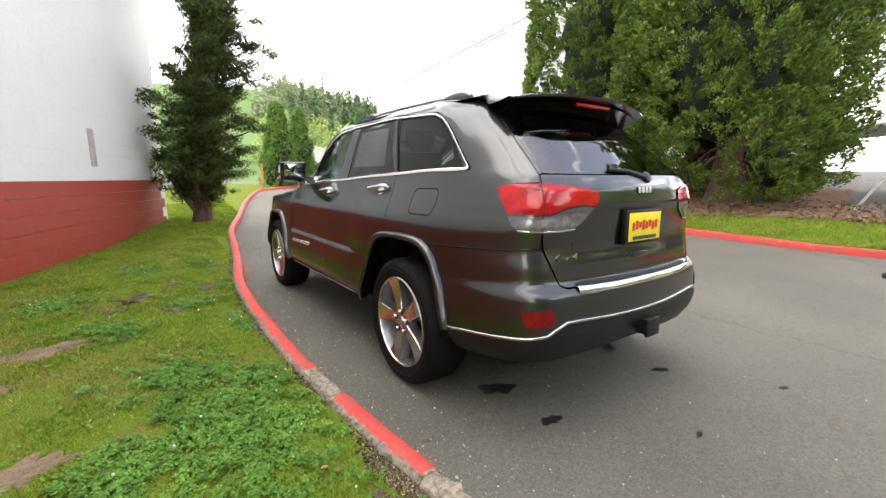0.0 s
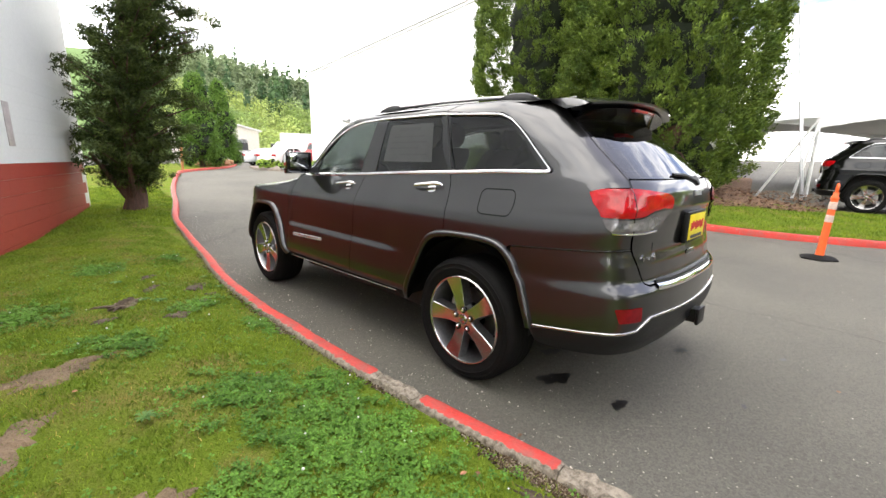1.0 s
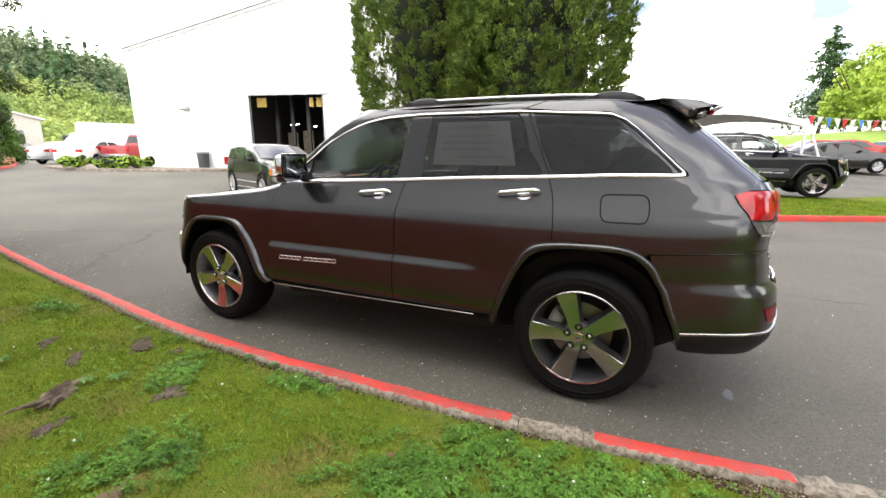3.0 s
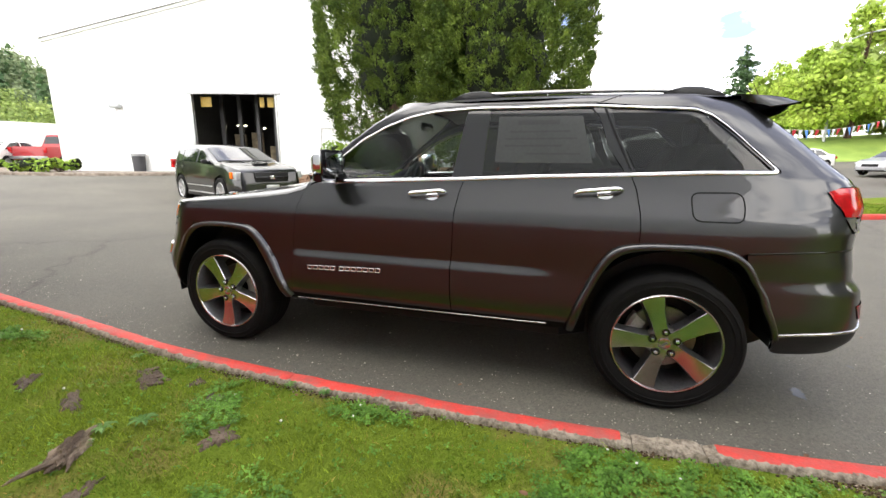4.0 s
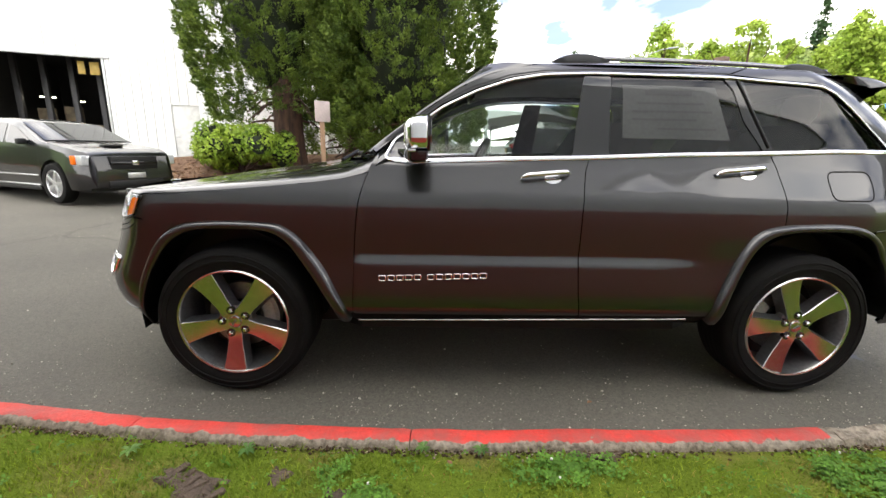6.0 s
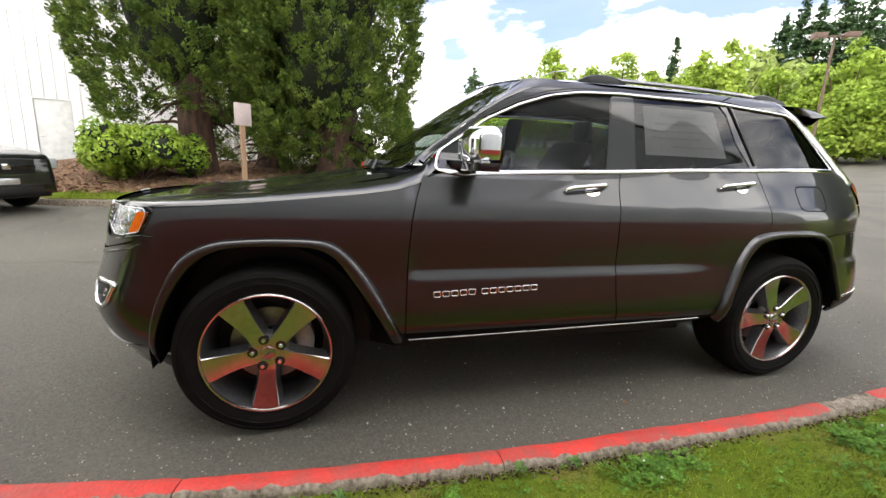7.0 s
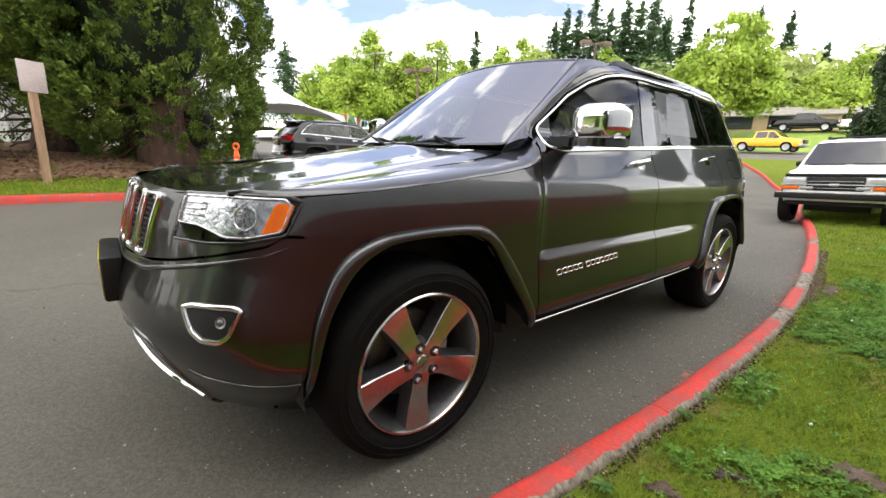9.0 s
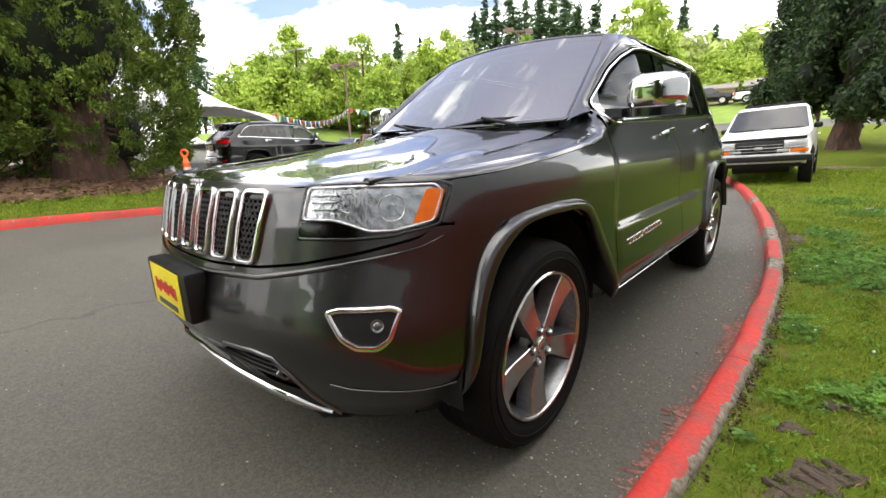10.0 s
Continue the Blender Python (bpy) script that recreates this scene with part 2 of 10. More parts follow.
def tube_bm(points, radii, sides=8, bm=None, cap=True):
    """A round bar along points, with a radius at each of them."""
    bm = bm or bmesh.new()
    pts = [Vector(p) for p in points]
    radii = radii if isinstance(radii, (list, tuple)) else [radii] * len(pts)
    rings, side = [], None
    for i, p in enumerate(pts):
        d = (pts[min(i + 1, len(pts) - 1)] - pts[max(i - 1, 0)]).normalized()
        if side is None:
            side = d.orthogonal().normalized()
        side = (side - side.dot(d) * d).normalized()
        up = d.cross(side)
        rings.append([bm.verts.new(p + radii[i] * (math.cos(a) * side + math.sin(a) * up)) for a in (2 * math.pi * k / sides for k in range(sides))])
    for a, b in zip(rings, rings[1:]):
        for k in range(sides):
            bm.faces.new((a[k], a[(k + 1) % sides], b[(k + 1) % sides], b[k]))
    if cap:
        bm.faces.new(rings[0][::-1])
        bm.faces.new(rings[-1])
    return bm


def lathe_bm(profile, sides=32, axis="z", bm=None, closed=False):
    """A turned body from (radius, height) pairs about an axis."""
    bm = bm or bmesh.new()
    rings = []
    for r, h in profile:
        ring = []
        for k in range(sides):
            a = 2 * math.pi * k / sides
            c, s = r * math.cos(a), r * math.sin(a)
            ring.append(bm.verts.new({"z": (c, s, h), "x": (h, c, s), "y": (s, h, c)}[axis]))
        rings.append(ring)
    if closed:
        rings.append(rings[0])
    for a, b in zip(rings, rings[1:]):
        for k in range(sides):
            bm.faces.new((a[k], a[(k + 1) % sides], b[(k + 1) % sides], b[k]))
    return bm


def loft_bm(rows, bm=None, close=False):
    """A skin over rows of places, each with the same count."""
    bm = bm or bmesh.new()
    rings = [[bm.verts.new(p) for p in row] for row in rows]
    for a, b in zip(rings, rings[1:]):
        k = len(a)
        for i in range(k if close else k - 1):
            bm.faces.new((a[i], a[(i + 1) % k], b[(i + 1) % k], b[i]))
    return bm


def smooth_line(points, step):
    """Places along a smooth curve through the points, about step apart (Catmull-Rom)."""
    p = [np.array(q, float) for q in points]
    p = [2 * p[0] - p[1]] + p + [2 * p[-1] - p[-2]]
    out = []
    for a, b, c, d in zip(p, p[1:], p[2:], p[3:]):
        k = max(1, int(np.ceil(np.linalg.norm(c - b) / step)))
        for t in np.arange(k) / k:
            out.append(0.5 * (2 * b + (c - a) * t + (2 * a - 5 * b + 4 * c - d) * t**2 + (3 * b - a - 3 * c + d) * t**3))
    return np.array(out + [p[-2]])


# ---- the ground ----
def ground_z(x, y):
    """The lie of the land: flat where the car stands, rising gently ahead, to the far road and to the lot."""
    u = 0.6 * x + 0.8 * y - 3.3
    z = 0.0
    if u > 0:
        u = u * u / (u + 0.8)
        z = 0.75 * (1 - math.exp(-u / 10))
        # a shallow dip where the drive widens before the workshop
        z -= 0.24 * math.exp(-((x - 6.0) ** 2 + (y - 9.2) ** 2) / 13.5) * min(1.0, u)
    v = -y - 12
    if v > 0:
        v = v * v / (v + 6)
        z += 0.085 * v if v < 40 else 3.4
    w = x - 13
    if w > 0:
        w = w * w / (w + 5)
        z += min(0.03 * w, 1.2)
    return z


def sheet(name, xs, ys, height, material, label, category):
    verts = [(x, y, height(x, y)) for y in ys for x in xs]
    w = len(xs)
    faces = [(j * w + i, j * w + i + 1, (j + 1) * w + i + 1, (j + 1) * w + i) for j in range(len(ys) - 1) for i in range(w - 1)]
    return tagged(new(name, mesh_np(name, verts, faces, material, True)), label, category, kind="structure")


def spaced(lo, hi, step, far, grow=1.25):
    """Even steps from lo to hi, then growing ones out to far on both sides."""
    mid = list(np.arange(lo, hi + 1e-6, step))
    a, s = [], step
    v = lo
    while v > -far:
        s *= grow
        v -= s
        a.append(v)
    b, s, v = [], step, mid[-1]
    while v < far:
        s *= grow
        v += s
        b.append(v)
    return a[::-1] + mid + b


sheet("ground", spaced(-12, 30, 0.75, 900), spaced(-30, 45, 0.75, 900), ground_z, ASPHALT, "grey worn asphalt driveway and lot", "ground")

KERB_LEFT = [(9.5, -34), (5.2, -24), (3.0, -18), (1.2, -13), (0.4, -9.2), (-0.35, -6.3), (-0.95, -3.2), (-1.26, -1), (-1.375, 0.35), (-1.39, 1.5), (-1.38, 2.0), (-1.32, 3), (-1.12, 4.4), (-0.93, 6), (-0.72, 7.6), (-0.25, 9.6), (0.42, 12.8), (1.2, 16), (2.1, 19.5), (3.1, 22.3), (6.7, 27.5), (9.5, 34)]
KERB_RIGHT = [(12.5, -13), (10.4, -9), (9.2, -6.3), (8.25, -4.2), (7.45, -2.1), (6.98, -0.4), (6.78, 1.2), (6.7, 2.5), (6.65, 3.8), (6.5, 5), (6.42, 6), (6.5, 7.5), (7.0, 8.8), (8.2, 9.9), (10, 10.4), (13.6, 10.6)]


def bank(line, far, height, name, material, label, category, width=0.118):
    """The raised bed behind a kerb: from the kerb's back, over rows that run out to the far line."""
    back = side_line(line, width)
    rows = []
    ks = [0, 0.02, 0.05, 0.1, 0.16, 0.23, 0.31, 0.4, 0.5, 0.6, 0.7, 0.8, 0.9, 1.0]
    for p in back:
        q = np.array(far(p))
        rows.append([(*(p + (q - p) * k), 0) for k in ks])
    verts = [(x, y, height(x, y, ks[i % len(ks)])) for i, (x, y, _) in enumerate(v for row in rows for v in row)]
    w = len(ks)
    faces = [(j * w + i, j * w + i + 1, (j + 1) * w + i + 1, (j + 1) * w + i) for j in range(len(rows) - 1) for i in range(w - 1)]
    return tagged(new(name, mesh_np(name, verts, faces, material, True)), label, category, kind="structure")


def side_line(line, off):
    """The line moved sideways: off metres to its left, seen along it."""
    d = np.gradient(line, axis=0)
    d /= np.linalg.norm(d, axis=1)[:, None]
    return line + off * np.stack([-d[:, 1], d[:, 0]], 1)


def wall_x(y):
    return -3.5 + 0.305 * (y - 3.96)


LINE_L, LINE_R = smooth_line(KERB_LEFT, 0.25), smooth_line(KERB_RIGHT, 0.25)


def lawn_z(x, y, k=0.5):
    n = noise.noise((x * 0.9, y * 0.9, 0.0)) * 0.02 + noise.noise((x * 3.1, y * 3.1, 4.0)) * 0.006
    return ground_z(x, y) + 0.088 + (0.072 + n) * min(1.0, 4.5 * k)


def island_z(x, y, k=0.5):
    n = noise.noise((x * 0.8, y * 0.8, 2.0)) * 0.03
    rise = 0.22 / (1 + math.exp(-(y + 0.2) * 1.6))
    return ground_z(x, y) + 0.12 + (0.06 + rise + n) * min(1.0, k * 2.2) + 0.03 * k


bank(LINE_L, lambda p: (wall_x(p[1]) - 0.05 if p[1] < 9.4 and p[1] > -4 else p[0] - 7 - max(0, -4 - p[1]) * 2, p[1]), lawn_z, "lawn", TURF, "patchy green lawn with clover and bare soil", "lawn")
bank(LINE_R[::-1], lambda p: (p[0] + 3.4 if p[1] < 1 else p[0] + 4.6, p[1] + (0.0 if p[1] < 8 else -3.0)), island_z, "planting_island", TURF, "mown grass strip behind a red kerb", "grass verge")


def kerb_pieces(name, line, joints, label, bare=lambda y: 0.0, breaks=()):
    """A kerb as a row of cast lengths with thin joints; bare tells how far the paint and the edge have crumbled away."""
    kerb = thing(name, label, "kerb", kind="structure")
    s = np.r_[0, np.cumsum(np.linalg.norm(np.diff(line, axis=0), axis=1))]
    ends = [0.0]
    rng = random.Random(5)
    while ends[-1] < s[-1] - 0.5:
        ends.append(min(s[-1], ends[-1] + joints * rng.uniform(0.8, 1.2)))
    fixed = [float(np.interp(v, line[:, 1], s)) for v in breaks]
    if fixed:
        ends = sorted([e for e in ends if e < fixed[0] - 0.4 or e > fixed[-1] + 0.4] + fixed)
    left = side_line(line, 0.12)
    worn_at = (0.1, 0.1, 0.2, 0.22, 0.16, 0.12, 0.14, 0.2, 0.36, 0.6, 0.95, 1.0, 1.0)
    for a, b in zip(ends, ends[1:]):
        near = abs(np.interp((a + b) / 2, s, line[:, 1]) - 1.5) < 8 and line[0, 1] < line[-1, 1]
        t = np.linspace(a + 0.002, b - 0.002, max(3, int((b - a) / (0.022 if near else 0.2))))
        rows, worn = [], []
        for q in t:
            f, g = (np.array([np.interp(q, s, c[:, i]) for i in (0, 1)]) for c in (line, left))
            w = (g - f) / 0.12
            z = ground_z(*f)
            k = bare(f[1])
            end = max(0.0, 1 - min(q - a, b - q) / 0.03) * 0.006
            rough = [noise.noise((q * 2.3, i * 3.0, 7.0)) * 0.006 + noise.noise((q * 9.0, i * 3.0, 1.0)) * 0.003 + k * (noise.noise((q * 14.0, i * 0.9, 4.0)) * 0.024 - 0.008) for i in range(6)]
            back = 0.012 * noise.noise((q * 4.0, 0.0, 5.0)) + 0.006 * noise.noise((q * 23.0, 0.0, 2.0))
            sec = [(-0.012, -0.1), (-0.004, 0.02), (0.004 - rough[0], 0.095 + rough[0]), (0.012 - rough[1], 0.112 + rough[1] - end), (0.026, 0.122 + rough[2] - end), (0.048, 0.124 + rough[3] - end), (0.068, 0.1245 + rough[3] - end), (0.086, 0.123 + rough[4] - end), (0.098 + back, 0.119 + rough[4]), (0.108 + back, 0.111 + rough[5]), (0.116 + back, 0.1 + rough[5]), (0.126 + back, 0.06), (0.14, -0.1)]
            rows.append([(*(f + w * o), z + h) for o, h in sec])
            worn += [max(v, k) for v in worn_at]
        bm = loft_bm(rows)
        bm.verts.ensure_lookup_table()
        wide = len(rows[0])
        for first in (0, (len(rows) - 1) * wide):
            bm.faces.new([bm.verts[first + i] for i in range(wide)])
        ob = part("kerb_length", bm, CHIPPED, kerb)
        ob.data.attributes.new("worn", "FLOAT", "POINT").data.foreach_set("value", worn)
    return kerb


def mixed_paint():
    """Red kerb paint, faded and scuffed, worn through to rough concrete where the mesh says so and in chips."""
    m = mat("chipped_red_paint", (0.62, 0.048, 0.035), 0.6, dark=(0.46, 0.05, 0.04), scale=4, fine=70, bump=0.3, vary=0.06, spec=0.3)
    nt = m.node_tree
    n, l = nt.nodes.new, nt.links.new
    p = nt.nodes["Principled BSDF"]
    src = p.inputs["Base Color"].links[0].from_socket
    tc = n("ShaderNodeTexCoord")

    def grain(scale, lo, hi, first, last):
        ns, rp = n("ShaderNodeTexNoise"), n("ShaderNodeValToRGB")
        ns.inputs["Scale"].default_value, ns.inputs["Detail"].default_value, ns.inputs["Roughness"].default_value = scale, 9, 0.66
        l(tc.outputs["Object"], ns.inputs["Vector"])
        l(ns.outputs["Fac"], rp.inputs["Fac"])
        for e, at, c in zip(rp.color_ramp.elements, (lo, hi), (first, last)):
            e.position, e.color = at, (*c, 1)
        return rp.outputs["Color"], ns.outputs["Fac"]

    scuff, _ = grain(7.0, 0.44, 0.68, (0, 0, 0), (0.9, 0.9, 0.9))
    stone, _ = grain(34.0, 0.36, 0.62, (0.085, 0.066, 0.045), (0.31, 0.265, 0.205))
    _, edge = grain(16.0, 0, 1, (0, 0, 0), (1, 1, 1))
    faded, mixed = n("ShaderNodeMixRGB"), n("ShaderNodeMixRGB")
    faded.inputs["Color2"].default_value = (0.3, 0.085, 0.07, 1)
    l(scuff, faded.inputs["Fac"])
    l(src, faded.inputs["Color1"])
    worn, add, step = n("ShaderNodeAttribute"), n("ShaderNodeMath"), n("ShaderNodeMapRange")
    worn.attribute_name = "worn"
    l(worn.outputs["Fac"], add.inputs[0])
    l(edge, add.inputs[1])
    step.inputs["From Min"].default_value, step.inputs["From Max"].default_value = 0.8, 0.86
    l(add.outputs["Value"], step.inputs["Value"])
    l(step.outputs["Result"], mixed.inputs["Fac"])
    l(faded.outputs["Color"], mixed.inputs["Color1"])
    l(stone, mixed.inputs["Color2"])
    l(mixed.outputs["Color"], p.inputs["Base Color"])
    return m


CHIPPED = mixed_paint()


def block_wall():
    wall = thing("wall_west", "tall block wall, red below and pale grey above", "wall", kind="structure")
    d = Vector((0.305, 1, 0)).normalized()
    nrm = Vector((d.y, -d.x, 0))
    y0, y1, base = -14.0, 9.45, -0.2
    a, b = Vector((wall_x(y0), y0, 0)), Vector((wall_x(y1), y1, 0))
    long = (b - a).length
    m = Matrix.Translation(a) @ Matrix((d.to_tuple(), nrm.to_tuple(), (0, 0, 1))).transposed().to_4x4()
    core = part("core", box_bm(0, long, -0.25, -0.012, base, 6.2, 0.0), BLOCK_GREY, wall)
    core.matrix_local = m
    cap = part("coping", box_bm(-0.05, long + 0.04, -0.3, 0.04, 6.2, 6.28, 0.01), SIDING, wall, "white metal coping")
    cap.matrix_local = m
    rowh, piece = 0.203, 0.4064
    red_me = bm_mesh("block", box_bm(0.0006, piece - 0.0006, -0.012, 0.0, 0.002, rowh - 0.002), BLOCK_RED, 40)
    grey_me = bm_mesh("block_grey", box_bm(0.0004, piece - 0.0004, -0.012, 0.0, 0.0005, rowh - 0.0005), BLOCK_GREY, 40)
    rest = {True: bmesh.new(), False: bmesh.new()}
    for r in range(31):
        off = piece / 2 if r % 2 else 0.0
        for k in range(-1, int(long / piece) + 1):
            x = k * piece + off
            if x < 0 or x + piece > long:
                continue
            red = r < 7
            y = (a + d * x).y
            if 3.2 < y < 9.3 and r < 13:
                ob = new("block", red_me if red else grey_me)
                ob.parent = wall
                ob.matrix_local = m @ Matrix.Translation((x, 0, base + r * rowh))
            else:
                g = 0.0006
                v = [rest[red].verts.new(m @ Vector((px, 0, base + pz))) for px, pz in ((x + g, r * rowh + g), (x + piece - g, r * rowh + g), (x + piece - g, (r + 1) * rowh - g), (x + g, (r + 1) * rowh - g))]
                rest[red].faces.new(v)
    tagged(part("red_blocks", rest[True], BLOCK_RED, wall), kind="stuff")
    tagged(part("grey_blocks", rest[False], BLOCK_GREY, wall), kind="stuff")
    plate = part("wall_plate", box_bm(-0.09, 0.09, 0.001, 0.012, -0.28, 0.28, 0.004), mat("faded_plate", (0.5, 0.45, 0.44), 0.6), wall, "faded grey-pink metal plate")
    x = (Vector((wall_x(6.3), 6.3, 0)) - a).length
    plate.matrix_local = m @ Matrix.Translation((x, 0, 1.72))


block_wall()


# ---- plants ----
RNG = np.random.default_rng(7)


def cards(centres, normals, size, long=1.6, fold=0.25, rng=RNG, jitter=0.6):
    """Small folded leaves: four corners each, lying roughly across the given normals."""
    k = len(centres)
    nrm = normals + rng.normal(0, jitter, (k, 3))
    nrm /= np.linalg.norm(nrm, axis=1)[:, None] + 1e-9
    a = np.cross(nrm, rng.normal(0, 1, (k, 3)))
    a /= np.linalg.norm(a, axis=1)[:, None] + 1e-9
    b = np.cross(nrm, a)
    s = size * rng.uniform(0.6, 1.3, (k, 1))
    v = np.stack([centres - a * s * long / 2, centres + b * s / 2 + nrm * s * fold, centres + a * s * long / 2, centres - b * s / 2 + nrm * s * fold], 1)
    return v.reshape(-1, 3), np.arange(4 * k).reshape(-1, 4)


def sphere_dirs(k, rng=RNG):
    v = rng.normal(0, 1, (k, 3))
    return v / np.linalg.norm(v, axis=1)[:, None]


def crown(name, lumps, leaf, per, material, parent, long=1.6, fill=0.85, up=0.0, rng=RNG, label=""):
    """A crown of many small leaves on overlapping lumps: rows of (place, radius), per leaves for a square metre."""
    cs, ns = [], []
    for p, r in lumps:
        r = np.broadcast_to(np.array(r, float), 3)
        k = max(6, int(per * 4 * np.pi * (r.prod() ** (2 / 3))))
        d = sphere_dirs(k, rng)
        depth = fill + (1.08 - fill) * rng.random((k, 1))
        cs.append(np.array(p) + d * r * depth)
        ns.append(d + (0, 0, up))
    v, fcs = cards(np.concatenate(cs), np.concatenate(ns), leaf, long, rng=rng)
    return part(name, mesh_np(name, v, fcs, material), material, parent, label)


def lump_core(name, lumps, material, parent, squash=0.86):
    """A rough near-black mesh behind the leaves; its colour stands for the crown's shade."""
    bm = bmesh.new()
    for p, r in lumps:
        r = np.broadcast_to(np.array(r, float), 3) * squash
        bmesh.ops.create_icosphere(bm, subdivisions=2, radius=1.0, matrix=Matrix.LocRotScale(Vector(p), None, Vector(r)))
    for v in bm.verts:
        v.co += Vector(noise.noise_vector(v.co * 2.2)) * 0.16 + Vector(noise.noise_vector(v.co * 6.0)) * 0.07
    return part(name, bm, material, parent, smooth=180)


def column_lumps(x, y, z0, z1, radius, count, size, seed, shape=lambda k: 1.0):
    """Lumps that cover an upright crown: rounded below and narrowing as shape says above."""
    rng = np.random.default_rng(seed)
    out = []
    for i in range(count):
        k = ((i * 0.7548777 + 0.05 * rng.random()) % 1.0) ** 0.95
        a = i * 2.39996 + rng.normal(0, 0.2)
        r = radius * shape(k) * (0.74 + 0.34 * rng.random())
        s = size * (0.75 + 0.5 * rng.random())
        out.append(((x + (r - 0.5 * s) * math.cos(a), y + (r - 0.5 * s) * math.sin(a), z0 + s * 0.6 + k * (z1 - z0 - s)), (s, s, s * 1.25)))
    return out


CEDAR = leaf_mat("cedar_green", (0.18, 0.25, 0.04), (0.055, 0.095, 0.016), 2.4, 0.1, 0.2)
# near-black for the crown cores: shade between the leaves, put in as colour
CROWN_SHADE = mat("crown_shade_dark", (0.012, 0.02, 0.006), 0.98, dark=(0.005, 0.008, 0.003), scale=4, bump=0.5)
PINE = leaf_mat("pine_green", (0.11, 0.145, 0.035), (0.03, 0.045, 0.013), 3.0, spec=0.15)
HEDGE = leaf_mat("hedge_green", (0.15, 0.25, 0.045), (0.075, 0.15, 0.025), 2.0, spec=0.1)
BUSH = leaf_mat("bush_green", (0.36, 0.48, 0.06), (0.17, 0.3, 0.03), 2.0)
MAPLE = leaf_mat("spring_green", (0.45, 0.56, 0.1), (0.28, 0.4, 0.06), 0.25, 0.45)
FIR = leaf_mat("fir_green", (0.1, 0.17, 0.065), (0.05, 0.1, 0.04), 0.3)
WOODS = leaf_mat("woods_green", (0.43, 0.5, 0.15), (0.2, 0.29, 0.085), 0.05, 0.4)


def trunk_bm(base, top, r0, r1, limbs=(), flare=1.5):
    pts = [Vector(base).lerp(Vector(top), k) for k in (0, 0.06, 0.15, 0.35, 0.6, 0.8, 1)]
    for i, p in enumerate(pts[1:], 1):
        p.x += 0.05 * math.sin(i * 2.1)
        p.y += 0.05 * math.cos(i * 1.7)
    bm = tube_bm(pts, [r0 * flare, r0 * 1.15, r0, r0 * 0.9, (r0 + r1) / 2, r1 * 1.3, r1], 14)
    for v in bm.verts:
        a = math.atan2(v.co.y - base[1], v.co.x - base[0])
        v.co += Vector((math.cos(a), math.sin(a), 0)) * 0.12 * r0 * math.sin(5 * a + v.co.z * 2)
    for line, ra, rb in limbs:
        n = len(line)
        tube_bm(line, [ra + (rb - ra) * i / (n - 1) for i in range(n)], 7, bm)
    return bm


def tufts(centres, axes, outs, leaf, wide, per, spread, rng):
    """Sprays of scale leaves: each tuft fans out along its axis, its leaves facing roughly outwards."""
    k = len(centres)
    c, ax, out = (np.repeat(v, per, 0) for v in (centres, axes, outs))
    n = k * per
    u = rng.uniform(-0.35, 1.0, (n, 1))
    size = np.repeat(rng.uniform(0.75, 1.3, (k, 1)), per, 0)
    p = c + ax * u * spread * size + rng.normal(0, 1, (n, 3)) * spread * size * (0.42 - 0.26 * np.clip(u, 0, 1))
    a = ax + rng.normal(0, 0.42, (n, 3))
    a /= np.linalg.norm(a, axis=1)[:, None]
    nm = out + rng.normal(0, 0.45, (n, 3))
    b = np.cross(nm, a)
    b /= np.linalg.norm(b, axis=1)[:, None] + 1e-9
    nm = np.cross(a, b)
    s = size * rng.uniform(0.7, 1.3, (n, 1))
    v = np.stack([p - a * leaf * s * 0.5, p + b * wide * s * 0.5 + nm * wide * 0.2, p + a * leaf * s * 0.5, p - b * wide * s * 0.5 + nm * wide * 0.2], 1)
    return v.reshape(-1, 3), np.arange(4 * n).reshape(-1, 4)


